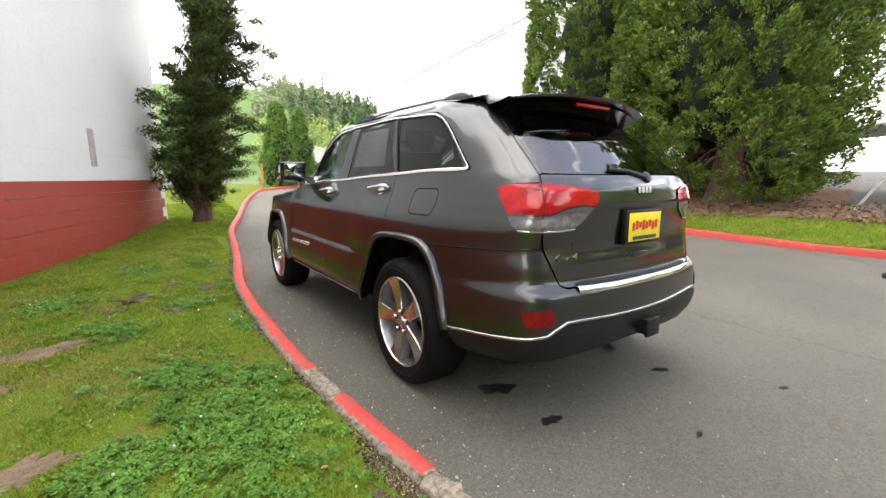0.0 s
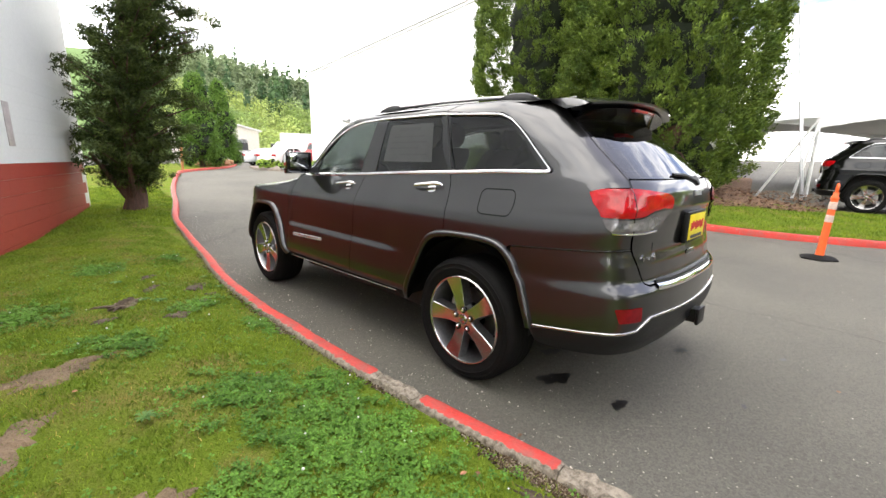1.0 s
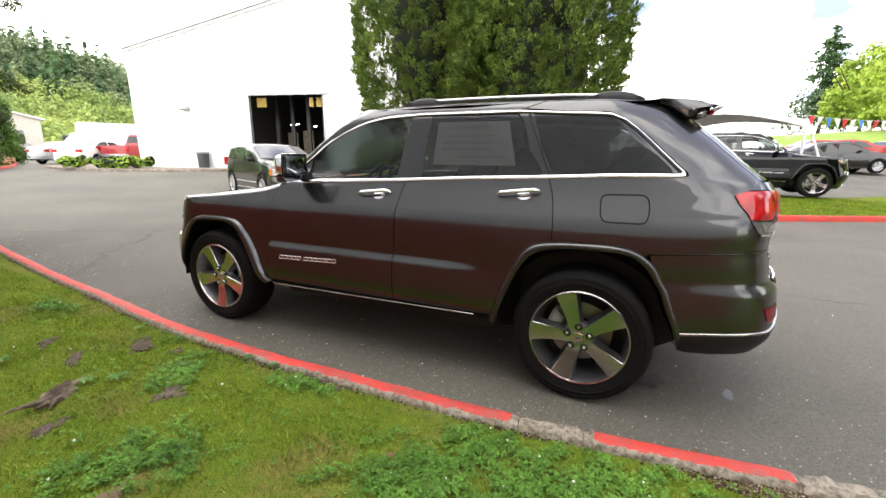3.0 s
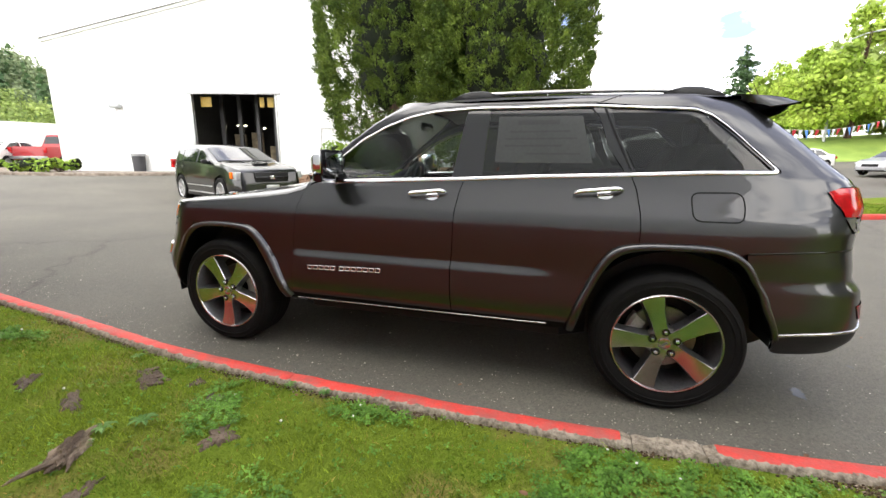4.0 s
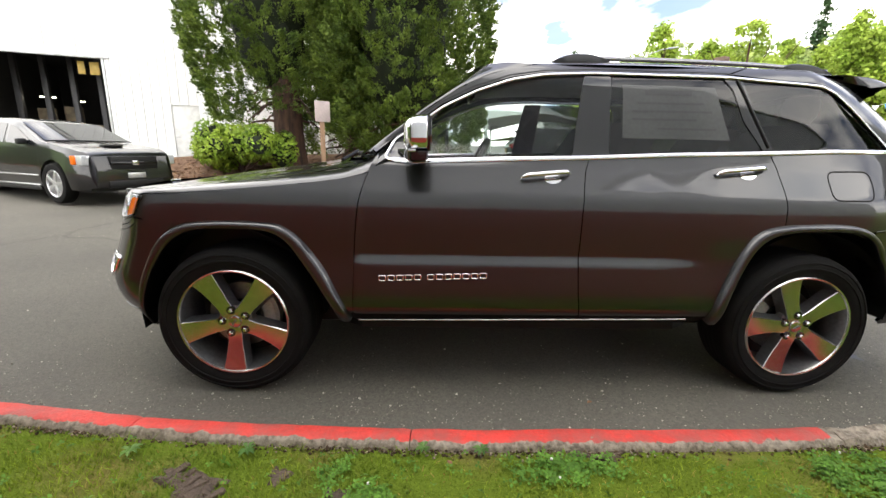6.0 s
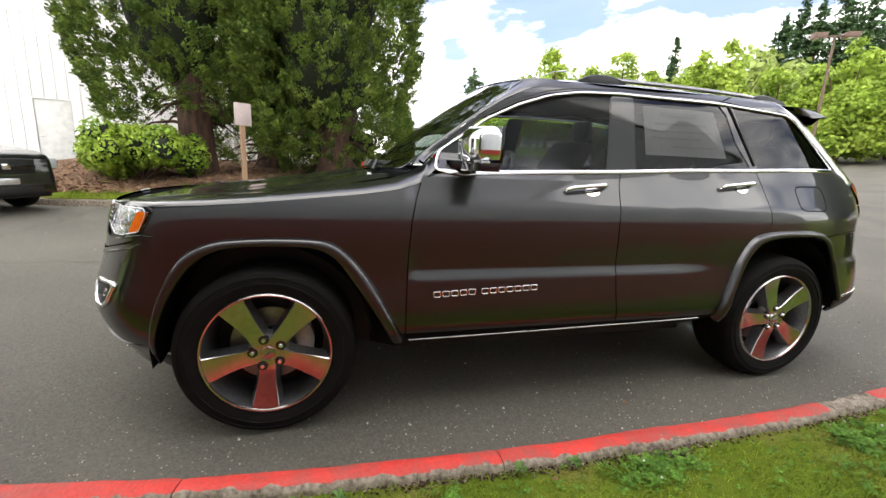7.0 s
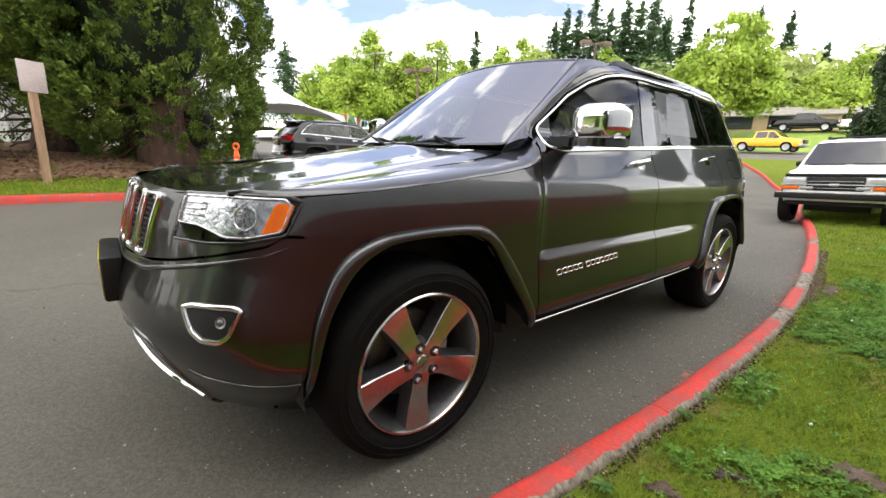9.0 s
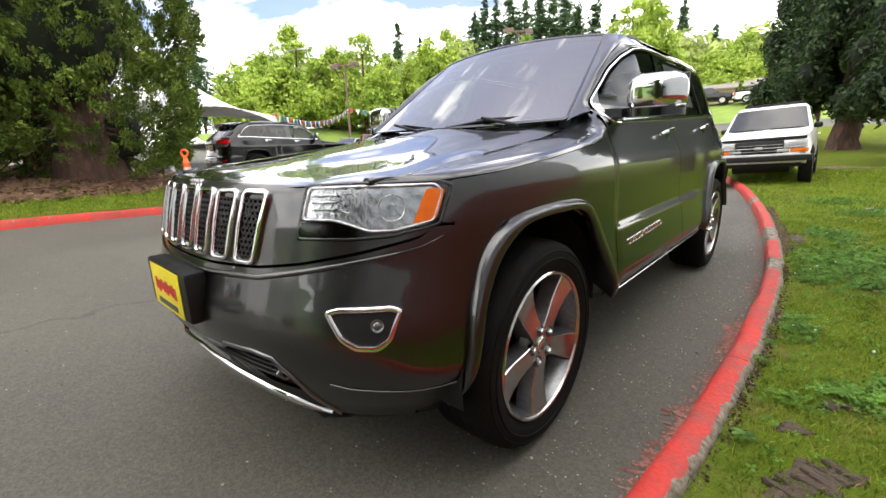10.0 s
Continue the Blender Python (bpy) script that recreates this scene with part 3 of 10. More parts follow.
def cedar(x, y, z, radius, high, low, seed, trunk_r, label, near=True, shift=(0.0, 0.0), skirt=False):
    """A tall dense cedar: a fluted red-brown trunk, and a crown of bulging limbs covered in sprays, dark between them."""
    t = thing("cedar_tree", label, "tree", "cedars on the island")
    rng = random.Random(seed)
    limbs = []
    for i in range(16):
        a, h = rng.uniform(0, 6.28), rng.uniform(low - 0.2, low + 0.9)
        r = radius * rng.uniform(0.5, 0.85)
        limbs.append(([(x + math.cos(a) * r * k, y + math.sin(a) * r * k, z + h + 0.25 * math.sin(3.1 * k) - 0.35 * k) for k in (0, 0.3, 0.6, 1)], 0.05, 0.012))
    part("trunk", trunk_bm((x, y, z - 0.1), (x, y, z + high * 0.9), trunk_r, 0.05, limbs), BARK, t, "fluted red-brown bark")
    cx, cy = x + shift[0], y + shift[1]

    def shape(k):
        return 0.78 + 1.1 * k if k < 0.2 else 1.0 if k < 0.55 else 1.0 - 0.75 * ((k - 0.55) / 0.45) ** 1.6
    lumps, n = [], int(high * 32)
    for i in range(n):
        k = (i + rng.random()) / n
        a = i * 2.39996 + rng.gauss(0, 0.12)
        q = 0.52 * rng.uniform(0.75, 1.3)
        r = radius * shape(k) * rng.uniform(0.84, 1.06) - 0.45 * q
        lumps.append(((cx + r * math.cos(a), cy + r * math.sin(a), z + low + 0.35 + k * (high - low - 0.5)), (q, q, q * 1.15)))
    # boughs that sweep down to the ground on the side of the lot
    for i in range(95 if skirt else 0):
        a = rng.uniform(-2.75, 0.9)
        q = 0.45 * rng.uniform(0.8, 1.25)
        h = 0.3 + 1.5 * rng.random()
        r = radius * (0.66 + 0.2 * h) * rng.uniform(0.55, 1.0) - 0.3 * q
        lumps.append(((cx + r * math.cos(a), cy + r * math.sin(a), z + h), (q, q, q)))
    # dark core added inside the skirt to stop light coming through
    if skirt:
        lump_core("inner_skirt", [((cx + 0.75, cy - 0.5, z + 0.85), (radius * 0.42, radius * 0.5, 0.8))], CROWN_SHADE, t, 0.8)
    lump_core("inner_mass", [((cx, cy, z + low + (high - low) * k), (radius * q, radius * q, (high - low) * 0.14)) for k, q in ((0.2, 0.6), (0.27, 0.68), (0.38, 0.74), (0.55, 0.71), (0.72, 0.54), (0.88, 0.29))], CROWN_SHADE, t, 0.8)
    gen = np.random.default_rng(seed)
    mid, rad = np.array([p for p, _ in lumps]), np.array([r for _, r in lumps])
    cs, axs, outs = [], [], []
    for p, r in zip(mid, rad):
        m = int((95 if p[2] < 7.5 else 30) * (1.0 if near else 0.45) * (r[0] / 0.52) ** 2)
        d = sphere_dirs(m, gen)
        radial = p - (cx, cy, p[2])
        radial = radial / (np.linalg.norm(radial) + 1e-6)
        d = d[(d @ radial > -0.35) & (d[:, 2] > -0.75)]
        q = p + d * r * gen.uniform(0.7, 1.08, (len(d), 1))
        buried = (np.linalg.norm((q[:, None] - mid[None]) / rad[None], axis=2) < 0.8).any(1)
        d, q = d[~buried], q[~buried]
        ax = d * 0.75 + radial * 0.35 + (0, 0, 0.7)
        cs.append(q)
        axs.append(ax / np.linalg.norm(ax, axis=1)[:, None])
        outs.append(d + (0, 0, 0.35))
    grow = 1.0 if near else 1.5
    v, f = tufts(np.concatenate(cs), np.concatenate(axs), np.concatenate(outs), 0.07 * grow, 0.028 * grow, 56 if near else 20, 0.13 * grow, gen)
    part("crown", mesh_np("crown", v, f, CEDAR), CEDAR, t)


ISL = island_z
cedar(9.6, 6.05, ISL(9.6, 6.05, 0.6), 1.92, 11.0, 1.25, 11, 0.36, "tall dense green cedar with a red-brown fluted trunk", shift=(0.0, 0.3))
cedar(10.1, 2.45, ISL(10.1, 2.45, 0.8), 2.22, 11.5, 0.5, 12, 0.48, "tall broad green cedar beside the first one", shift=(-0.5, 0.25), skirt=True)
cedar(12.8, 4.6, ISL(12.8, 4.6, 1), 2.2, 12.0, 0.1, 13, 0.4, "tall dark cedar behind two others", False)
cedar(13.4, 2.85, ISL(13.4, 2.85, 1), 1.9, 10.5, 0.0, 14, 0.35, "tall dark cedar at the edge of the lot", False)


def shore_pine(x, y, z):
    """A wind-shaped pine: short trunk, wandering limbs, and dense tufted pads of needles, ragged at the tips."""
    t = thing("pine_tree", "dark ragged pine beside the block wall", "tree")
    rng = random.Random(21)
    limbs, pads = [], []
    for i in range(150):
        k = i / 149
        h = 0.45 + 6.2 * k
        a = i * 2.4 + rng.uniform(-0.5, 0.5)
        r = (0.55 + 0.75 * min(1.0, 5 * k)) * (1 - 0.72 * k) * rng.uniform(0.45, 1.2)
        lean = (0.72 + 0.5 * math.exp(-((k - 0.55) / 0.16) ** 2)) * min(1.0, max(0.0, 1.8 * k - 0.05)) * (1 - 0.55 * k)
        end = Vector((x + lean + math.cos(a) * r, y + math.sin(a) * r, z + h + rng.uniform(0.0, 0.35)))
        root = Vector((x + 0.3 * k, y, z + h * 0.9))
        limbs.append(([root, root.lerp(end, 0.5) - Vector((0, 0, 0.06)), end], 0.03, 0.008))
        for j in range(3):
            c = end.lerp(root, rng.uniform(-0.12, 0.4)) + Vector((rng.uniform(-0.18, 0.18), rng.uniform(-0.18, 0.18), rng.uniform(-0.06, 0.12)))
            q = rng.uniform(0.14, 0.3)
            pads.append((c, (q, q, q * 0.5)))
        pads.append((root.lerp(end, 0.4), (0.34, 0.34, 0.2)))
    for a in (0.4, 1.9, 3.4, 4.6):
        limbs.append(([(x, y, z + 0.1), (x + 0.25 * math.cos(a), y + 0.25 * math.sin(a), z + 0.5), (x + 0.6 * math.cos(a), y + 0.6 * math.sin(a), z + 1.1)], 0.07, 0.03))
    part("trunk", trunk_bm((x, y, z - 0.1), (x + 0.3, y, z + 6.2), 0.15, 0.03, limbs), BARK, t)
    crown("crown", pads, 0.018, 400, PINE, t, 5.0, 0.25, 0.5, np.random.default_rng(3))


shore_pine(-1.24, 8.6, lawn_z(-1.24, 8.6))


def column_hedge(x, y, radius, high, seed):
    t = thing("column_tree", "clipped dark green column-shaped conifer", "tree", "column conifers")
    z = lawn_z(x, y)
    part("trunk", trunk_bm((x, y, z - 0.1), (x, y, z + high * 0.8), 0.12, 0.03), BARK, t)
    lumps = column_lumps(x, y, z + 0.05, z + high, radius, 120, 0.4, seed, lambda k: 1.0 - 0.85 * k**1.6)
    lump_core("inner_mass", lumps[:45], CROWN_SHADE, t, 0.75)
    crown("crown", lumps, 0.07, 85, HEDGE, t, 1.8, 0.75, 0.2, np.random.default_rng(seed))


column_hedge(4.85, 26.2, 1.2, 4.9, 31)
column_hedge(8.3, 33.3, 1.3, 5.9, 32)


def leafy_bush(x, y, z, rx, ry, h, seed, leaf=0.07, label="bright green leafy bush on the planting island", per=170):
    t = thing("bush", label, "bush", "bushes")
    rng = np.random.default_rng(seed)
    lumps = [((x + rx * 0.75 * rng.uniform(-1, 1), y + ry * 0.75 * rng.uniform(-1, 1), z + h * rng.uniform(0.3, 0.72)), h * rng.uniform(0.22, 0.36)) for _ in range(26)]
    stems = bmesh.new()
    for p, _ in lumps[:9]:
        tube_bm([(x, y, z - 0.05), ((x + p[0]) / 2, (y + p[1]) / 2, z + h * 0.3), p], [0.02, 0.015, 0.006], 5, stems)
    part("stem_cluster", stems, BARK, t)
    lump_core("inner_mass", lumps, CROWN_SHADE, t, 0.7)
    crown("leaves", lumps, leaf, per, BUSH, t, 1.7, 0.75, 0.4, rng)


leafy_bush(8.1, 6.75, ISL(8.1, 6.75, 0.4), 1.0, 1.3, 1.2, 41, 0.06, per=260)
for i, (bx, by) in enumerate(((8.3, 21.7), (8.6, 20.6), (7.6, 23.3))):
    leafy_bush(bx, by, ground_z(bx, by) + 0.1, 0.8, 0.6, 0.55, 50 + i, 0.09, "low green shrub at the foot of the white building", 90)


def broad_tree(x, y, z, high, wide, seed, material, label, leaf=0.3, per=9.5, low=0.12):
    t = thing("broadleaf_tree", label, "tree", "far broadleaf trees")
    rng = np.random.default_rng(seed)
    limbs = []
    for i in range(7):
        a = i * 0.9 + rng.random()
        limbs.append(([(x, y, z + high * 0.25), (x + wide * 0.2 * math.cos(a), y + wide * 0.2 * math.sin(a), z + high * 0.5), (x + wide * 0.35 * math.cos(a), y + wide * 0.35 * math.sin(a), z + high * 0.75)], 0.12, 0.03))
    part("trunk", trunk_bm((x, y, z - 0.3), (x, y, z + high * 0.85), high * 0.02, 0.05, limbs), BARK, t)
    lumps = []
    heads = [(0.0, 0.0, 1.0, 0.62)] + [(0.32 * wide * math.cos(q), 0.32 * wide * math.sin(q), rng.uniform(0.6, 0.93), rng.uniform(0.4, 0.6)) for q in (rng.random() * 6.28 + 1.05 * i for i in range(6))]
    for i in range(200):
        hx, hy, hh, hw = heads[i % 7]
        k = rng.random() ** 0.85
        a = rng.uniform(0, 6.28)
        prof = min(1.0, 0.45 + 2.2 * k) * (1 - k) ** 0.55 * (1 + 0.25 * math.sin(9 * k + i))
        r = wide * 0.5 * hw * prof * rng.uniform(0.3, 1.1) ** 0.7
        s = wide * 0.135 * rng.uniform(0.5, 1.25) * (1.1 - 0.5 * k)
        lumps.append(((x + hx + r * math.cos(a), y + hy + r * math.sin(a), z + high * (low + (hh - low) * k)), (s, s, s * 0.7)))
    crown("crown", lumps, leaf, per, material, t, 1.4, 0.3, 0.4, rng)


def fir(x, y, z, high, wide, seed, bare=0.1):
    t = thing("fir_tree", "tall dark fir at the back of the lot", "tree", "far firs")
    rng = np.random.default_rng(seed)
    part("trunk", trunk_bm((x, y, z - 0.3), (x, y, z + high), high * 0.014, 0.03), BARK, t)
    cs, ns = [], []
    for i in range(int(high * 9)):
        k = rng.random() ** 0.8
        h = bare + (1 - bare) * k
        a = rng.uniform(0, 6.28)
        r = wide * 0.5 * (1 - k) ** 0.75 * rng.uniform(0.5, 1.15) + 0.15
        m = max(4, int(r * 14))
        u = rng.random(m)
        spread = rng.normal(0, 0.16 * r + 0.06, (m, 2))
        cs.append(np.stack([x + r * u * math.cos(a) + spread[:, 0], y + r * u * math.sin(a) + spread[:, 1], z + high * h - 0.35 * r * u + rng.normal(0, 0.12, m)], 1))
        ns.append(np.tile((0.2 * math.cos(a), 0.2 * math.sin(a), 1.0), (m, 1)))
    v, fcs = cards(np.concatenate(cs), np.concatenate(ns), 0.3, 2.0, rng=rng)
    part("crown", mesh_np("crown", v, fcs, FIR), FIR, t)


# ---- buildings ----
def framed(origin, along):
    """A pose whose x runs along a wall and whose y points out of it to the right of that way."""
    d = Vector((along[0], along[1], 0)).normalized()
    return Matrix.Translation(origin) @ Matrix((d.to_tuple(), (d.y, -d.x, 0), (0, 0, 1))).transposed().to_4x4()


STEEL = mat("galvanised_steel", (0.45, 0.46, 0.46), 0.45, 0.8)
DARK_TRIM = mat("dark_trim", (0.06, 0.06, 0.065), 0.5)
TUBE_LIGHT = glow_mat("tube_light", (1.0, 0.9, 0.7), 6.0)
AMBER_LIGHT = mat("amber_panel", (0.6, 0.42, 0.1), 0.5)
WHITE_PAINT = mat("white_paint", (0.78, 0.78, 0.76), 0.5)


def workshop():
    """A white ribbed metal workshop with a tall open bay, seen on its gable side."""
    t = thing("workshop_building", "white ribbed metal workshop with an open bay door", "building")
    # the wall runs from the far corner towards the cedars
    corner, along = Vector((10.5, 23.5, 0.55)), Vector((0.302, -0.953, 0))
    t.matrix_world = framed(corner, along)

    def top(x):
        return 5.75 + 0.235 * x if x < 11 else 5.75 + 0.235 * (22 - x)

    bay = (6.35, 10.15, 3.62)
    wall = bmesh.new()
    cuts = sorted({0, 6.35, 10.15, 11, 12.15, 13.1, 22})
    for a, b in zip(cuts, cuts[1:]):
        low = 3.62 if a == 6.35 else (2.15 if a == 12.15 else -0.4)
        for y in (0.0, -0.15):
            v = [wall.verts.new(p) for p in ((a, y, low), (b, y, low), (b, y, top(b)), (a, y, top(a)))]
            wall.faces.new(v)
    for x, z0, z1 in ((6.35, -0.4, 3.62), (10.15, -0.4, 3.62)):
        wall.faces.new([wall.verts.new(p) for p in ((x, 0, z0), (x, -0.15, z0), (x, -0.15, z1), (x, 0, z1))])
    wall.faces.new([wall.verts.new(p) for p in ((6.35, 0, 3.62), (10.15, 0, 3.62), (10.15, -0.15, 3.62), (6.35, -0.15, 3.62))])
    part("wall", wall, SIDING, t)
    for i in range(int(22 / 0.3)):
        x = 0.15 + i * 0.3
        low = -0.3
        if 6.3 < x < 10.2:
            low = 3.66
        if 12.1 < x < 13.15:
            low = 2.2
        rib = part("rib", box_bm(-0.018, 0.018, 0.0, 0.022, low, top(x) - 0.08, 0.006), SIDING, t)
        rib.location.x = x
    trim = bmesh.new()
    for a, b in ((0, 11), (11, 22)):
        v = [(a - 0.05, -0.3, top(a) - 0.02), (b, -0.3, top(b) - 0.02), (b, -0.3, top(b) + 0.16), (a - 0.05, -0.3, top(a) + 0.16)]
        v += [(x, 0.06, z) for x, _, z in v]
        vs = [trim.verts.new(p) for p in v]
        for f in ((0, 1, 2, 3), (4, 5, 6, 7), (0, 1, 5, 4), (3, 2, 6, 7), (0, 3, 7, 4), (1, 2, 6, 5)):
            trim.faces.new([vs[i] for i in f])
    part("rake_trim", trim, WHITE_PAINT, t)
    line = bmesh.new()
    for a, b in ((-0.05, 11), (11, 22.05)):
        tube_bm([(a, 0.075, top(a) + 0.15), (b, 0.075, top(b) + 0.15)], 0.035, 6, line)
    part("rake_edge", line, STEEL, t, "dull grey roof edge")
    side = bmesh.new()
    side.faces.new([side.verts.new(p) for p in ((0, 0, -0.4), (0, -30, -0.4), (0, -30, 5.75), (0, 0, 5.75))])
    part("side_wall", side, SIDING, t)
    roof = bmesh.new()
    for a, b in ((-0.1, 11), (11, 22.1)):
        roof.faces.new([roof.verts.new(p) for p in ((a, 0.08, top(a) + 0.17), (b, 0.08, top(b) + 0.17), (b, -30, top(b) + 0.17), (a, -30, top(a) + 0.17))])
    part("roof", roof, SIDING, t)
    room = bmesh.new()
    box_bm(5.2, 11.6, -9, -0.16, 0.02, 4.4, 0, room)
    for fc in list(room.faces):
        if fc.calc_center_median().y > -0.2:
            room.faces.remove(fc)
    part("bay_inside", room, DARK_IN, t, "dark workshop bay")
    for x, y, z, w in ((6.95, -3.5, 2.45, 0.5), (7.75, -4.5, 2.4, 0.14), (8.45, -5.0, 2.35, 0.24), (9.1, -5.5, 2.3, 0.1), (9.6, -6.0, 2.25, 0.14)):
        part("tube_lamp", box_bm(x - w / 2, x + w / 2, y, y + 0.06, z, z + 0.045, 0.005), TUBE_LIGHT, t, "lit tube lamp")
    for x in (6.55, 7.45, 8.35, 9.25, 10.0):
        part("rack_post", box_bm(x - 0.09, x + 0.09, -2.4, -2.2, 0.03, 3.9, 0.01), DARK_TRIM, t, "dark steel rack post")
    # beige panels added for patches of wall between the posts
    for x0, x1, z0, z1 in ((6.7, 7.3, 0.3, 2.0), (7.6, 8.2, 0.9, 2.1), (8.55, 9.1, 0.2, 1.4), (9.4, 9.9, 0.8, 1.8)):
        part("stock_panel", box_bm(x0, x1, -3.2, -3.05, z0, z1, 0.01), mat("beige_panel", (0.3, 0.24, 0.15), 0.85, dark=(0.12, 0.1, 0.07), scale=3), t, "beige wall panel between the rack posts")
    for x, w in ((6.75, 0.5), (9.35, 0.22), (9.75, 0.3)):
        part("amber_panel", box_bm(x - w / 2, x + w / 2, -0.5, -0.46, 3.1, 3.55, 0.01), AMBER_LIGHT, t, "amber plastic strip panel")
    part("door_track", box_bm(6.1, 10.4, -0.02, 0.05, 3.6, 3.68, 0.01), STEEL, t)
    part("door_jamb", box_bm(6.22, 6.36, -0.1, 0.04, -0.35, 3.62, 0.01), STEEL, t)
    part("door_jamb", box_bm(10.14, 10.22, -0.1, 0.04, -0.35, 3.62, 0.01), STEEL, t)
    door = part("side_door", box_bm(12.16, 13.09, -0.09, -0.04, -0.3, 2.14, 0.01), WHITE_PAINT, t, "white steel side door")
    part("door_handle", tube_bm([(12.24, -0.04, 0.95), (12.24, 0.03, 0.95), (12.36, 0.03, 0.95)], 0.012, 8), STEEL, door)
    lamp = part("wall_lamp", box_bm(2.75, 3.2, 0.03, 0.3, 2.95, 3.12, 0.04), STEEL, t, "grey metal wall lamp")
    part("lamp_arm", tube_bm([(2.95, 0.0, 3.2), (2.95, 0.12, 3.22), (2.95, 0.16, 3.1)], 0.02, 8), STEEL, lamp)
    part("footing", box_bm(0, 22, 0.0, 0.05, -0.5, -0.02, 0.01), CONCRETE, t)
    for x in (17.6, 17.9, 18.5):
        part("wall_pipe", tube_bm([(x, 0.1, -0.3), (x, 0.1, 2.2), (x + 0.12, 0.1, 2.35), (x + 0.12, 0.1, 3.0)], 0.045, 10), SIDING, t)
    part("meter_box", box_bm(17.0, 17.35, 0.0, 0.2, 0.9, 1.5, 0.02), STEEL, t)
    unit = part("cooling_unit", box_bm(18.7, 19.6, 0.25, 0.6, -0.12, 0.62, 0.02), WHITE_PAINT, t, "white outdoor cooling unit")
    for i in range(7):
        part("louvre", box_bm(18.8, 19.3, 0.6, 0.615, -0.02 + i * 0.085, 0.02 + i * 0.085, 0.003), STEEL, unit)
    return t


workshop()


def bin_thing(x, y):
    t = thing("trash_bin", "dark grey round litter bin by the white wall", "bin", at=Matrix.Translation((x, y, ground_z(x, y))))
    part("body", lathe_bm([(0.0, 0.0), (0.24, 0.0), (0.27, 0.75), (0.25, 0.75), (0.22, 0.1), (0, 0.1)], 20), DARK_TRIM, t)
    part("rim", lathe_bm([(0.27, 0.74), (0.3, 0.76), (0.3, 0.84), (0.26, 0.86), (0.24, 0.8), (0.25, 0.74)], 20, closed=True), STEEL, t)


bin_thing(11.35, 19.8)
tagged(new("side_kerb", bm_mesh("side_kerb", loft_bm([[(x - 0.1, y, ground_z(x, y) - 0.1), (x - 0.08, y, ground_z(x, y) + 0.1), (x + 0.08, y, ground_z(x, y) + 0.11), (x + 2.2, y, ground_z(x, y) + 0.12)] for x, y in smooth_line([(8.3, 28), (7.4, 24.5), (7.6, 21), (8.6, 18.6), (10.6, 16.6), (12.2, 15.8)], 0.5)]), CONCRETE, 40)), "low concrete kerb and path along the white workshop", "kerb", kind="structure")


def small_house(name, label, x, y, along, long, deep, eave, ridge, wall_m, roof_m, opening=None, gable=False, base=None):
    t = thing(name, label, "building")
    t.matrix_world = framed((x, y, ground_z(x, y) - 0.1 if base is None else base), along)
    bm = bmesh.new()
    pts = [(0, -deep), (0, 0), (long, 0), (long, -deep)]
    for a, b in zip(pts, pts[1:] + pts[:1]):
        bm.faces.new([bm.verts.new(p) for p in ((*a, 0), (*b, 0), (*b, eave), (*a, eave))])
    span, run = (long, deep) if gable else (deep, long)

    def at(u, v, z):
        """A place by the way across the ridge (u) and along it (v)."""
        return (u, -v, z) if gable else (v, -u, z)
    for v in (0, run):
        bm.faces.new([bm.verts.new(at(*p)) for p in ((0, v, eave), (span, v, eave), (span / 2, v, ridge))])
    part("wall", bm, wall_m, t)
    o = 0.35
    bm = bmesh.new()
    drop = (ridge - eave) * o / (span / 2)
    for u in (-o, span + o):
        for h in (0, 0.14):
            bm.faces.new([bm.verts.new(at(*p)) for p in ((u, -o, eave - drop + h), (u, run + o, eave - drop + h), (span / 2, run + o, ridge + h), (span / 2, -o, ridge + h))])
        bm.faces.new([bm.verts.new(at(*p)) for p in ((u, -o, eave - drop), (u, run + o, eave - drop), (u, run + o, eave - drop + 0.14), (u, -o, eave - drop + 0.14))])
        for v in (-o, run + o):
            bm.faces.new([bm.verts.new(at(*p)) for p in ((u, v, eave - drop), (span / 2, v, ridge), (span / 2, v, ridge + 0.14), (u, v, eave - drop + 0.14))])
    part("roof", bm, roof_m, t, smooth=20)
    for x0, x1, z0, z1, m in opening or ():
        w = part("window" if z0 > 0.3 else "door", box_bm(x0, x1, -0.04, 0.03, z0, z1, 0.01), m, t)
        part("frame", box_bm(x0 - 0.08, x1 + 0.08, 0.0, 0.05, z1, z1 + 0.09, 0.01), WHITE_PAINT, w)
    return t


CREAM = mat("cream_stucco", (0.62, 0.58, 0.5), 0.8)
ROOF_BROWN = mat("weathered_shingle", (0.3, 0.27, 0.24), 0.9, dark=(0.2, 0.18, 0.16), scale=2, fine=25, bump=0.4)
PANE = mat("dark_window_pane", (0.03, 0.035, 0.04), 0.08, spec=0.8)
# the doorway is a flat dark slab, its colour standing for the unlit inside
small_house("garage_shed", "cream garage with a dark slab as its open doorway", 9.8, 54.1, (1, -0.2), 9, 14, 3.9, 5.0, CREAM, WHITE_PAINT, [(5.8, 7.7, 0.02, 2.8, DARK_IN), (5.8, 7.7, 2.45, 2.8, WHITE_PAINT)], gable=True)
small_house("low_shop", "long low shop with a brown shingle roof", 27, -58, (-1, -0.12), 19, 9, 2.2, 3.4, mat("tan_brick", (0.42, 0.3, 0.2), 0.85, scale=3), ROOF_BROWN, [(2, 4.2, 0.6, 2.2, PANE), (5.5, 6.5, 0.02, 2.1, PANE), (8, 11, 0.6, 2.2, PANE), (12.5, 16, 0.6, 2.2, PANE)], base=4.8)
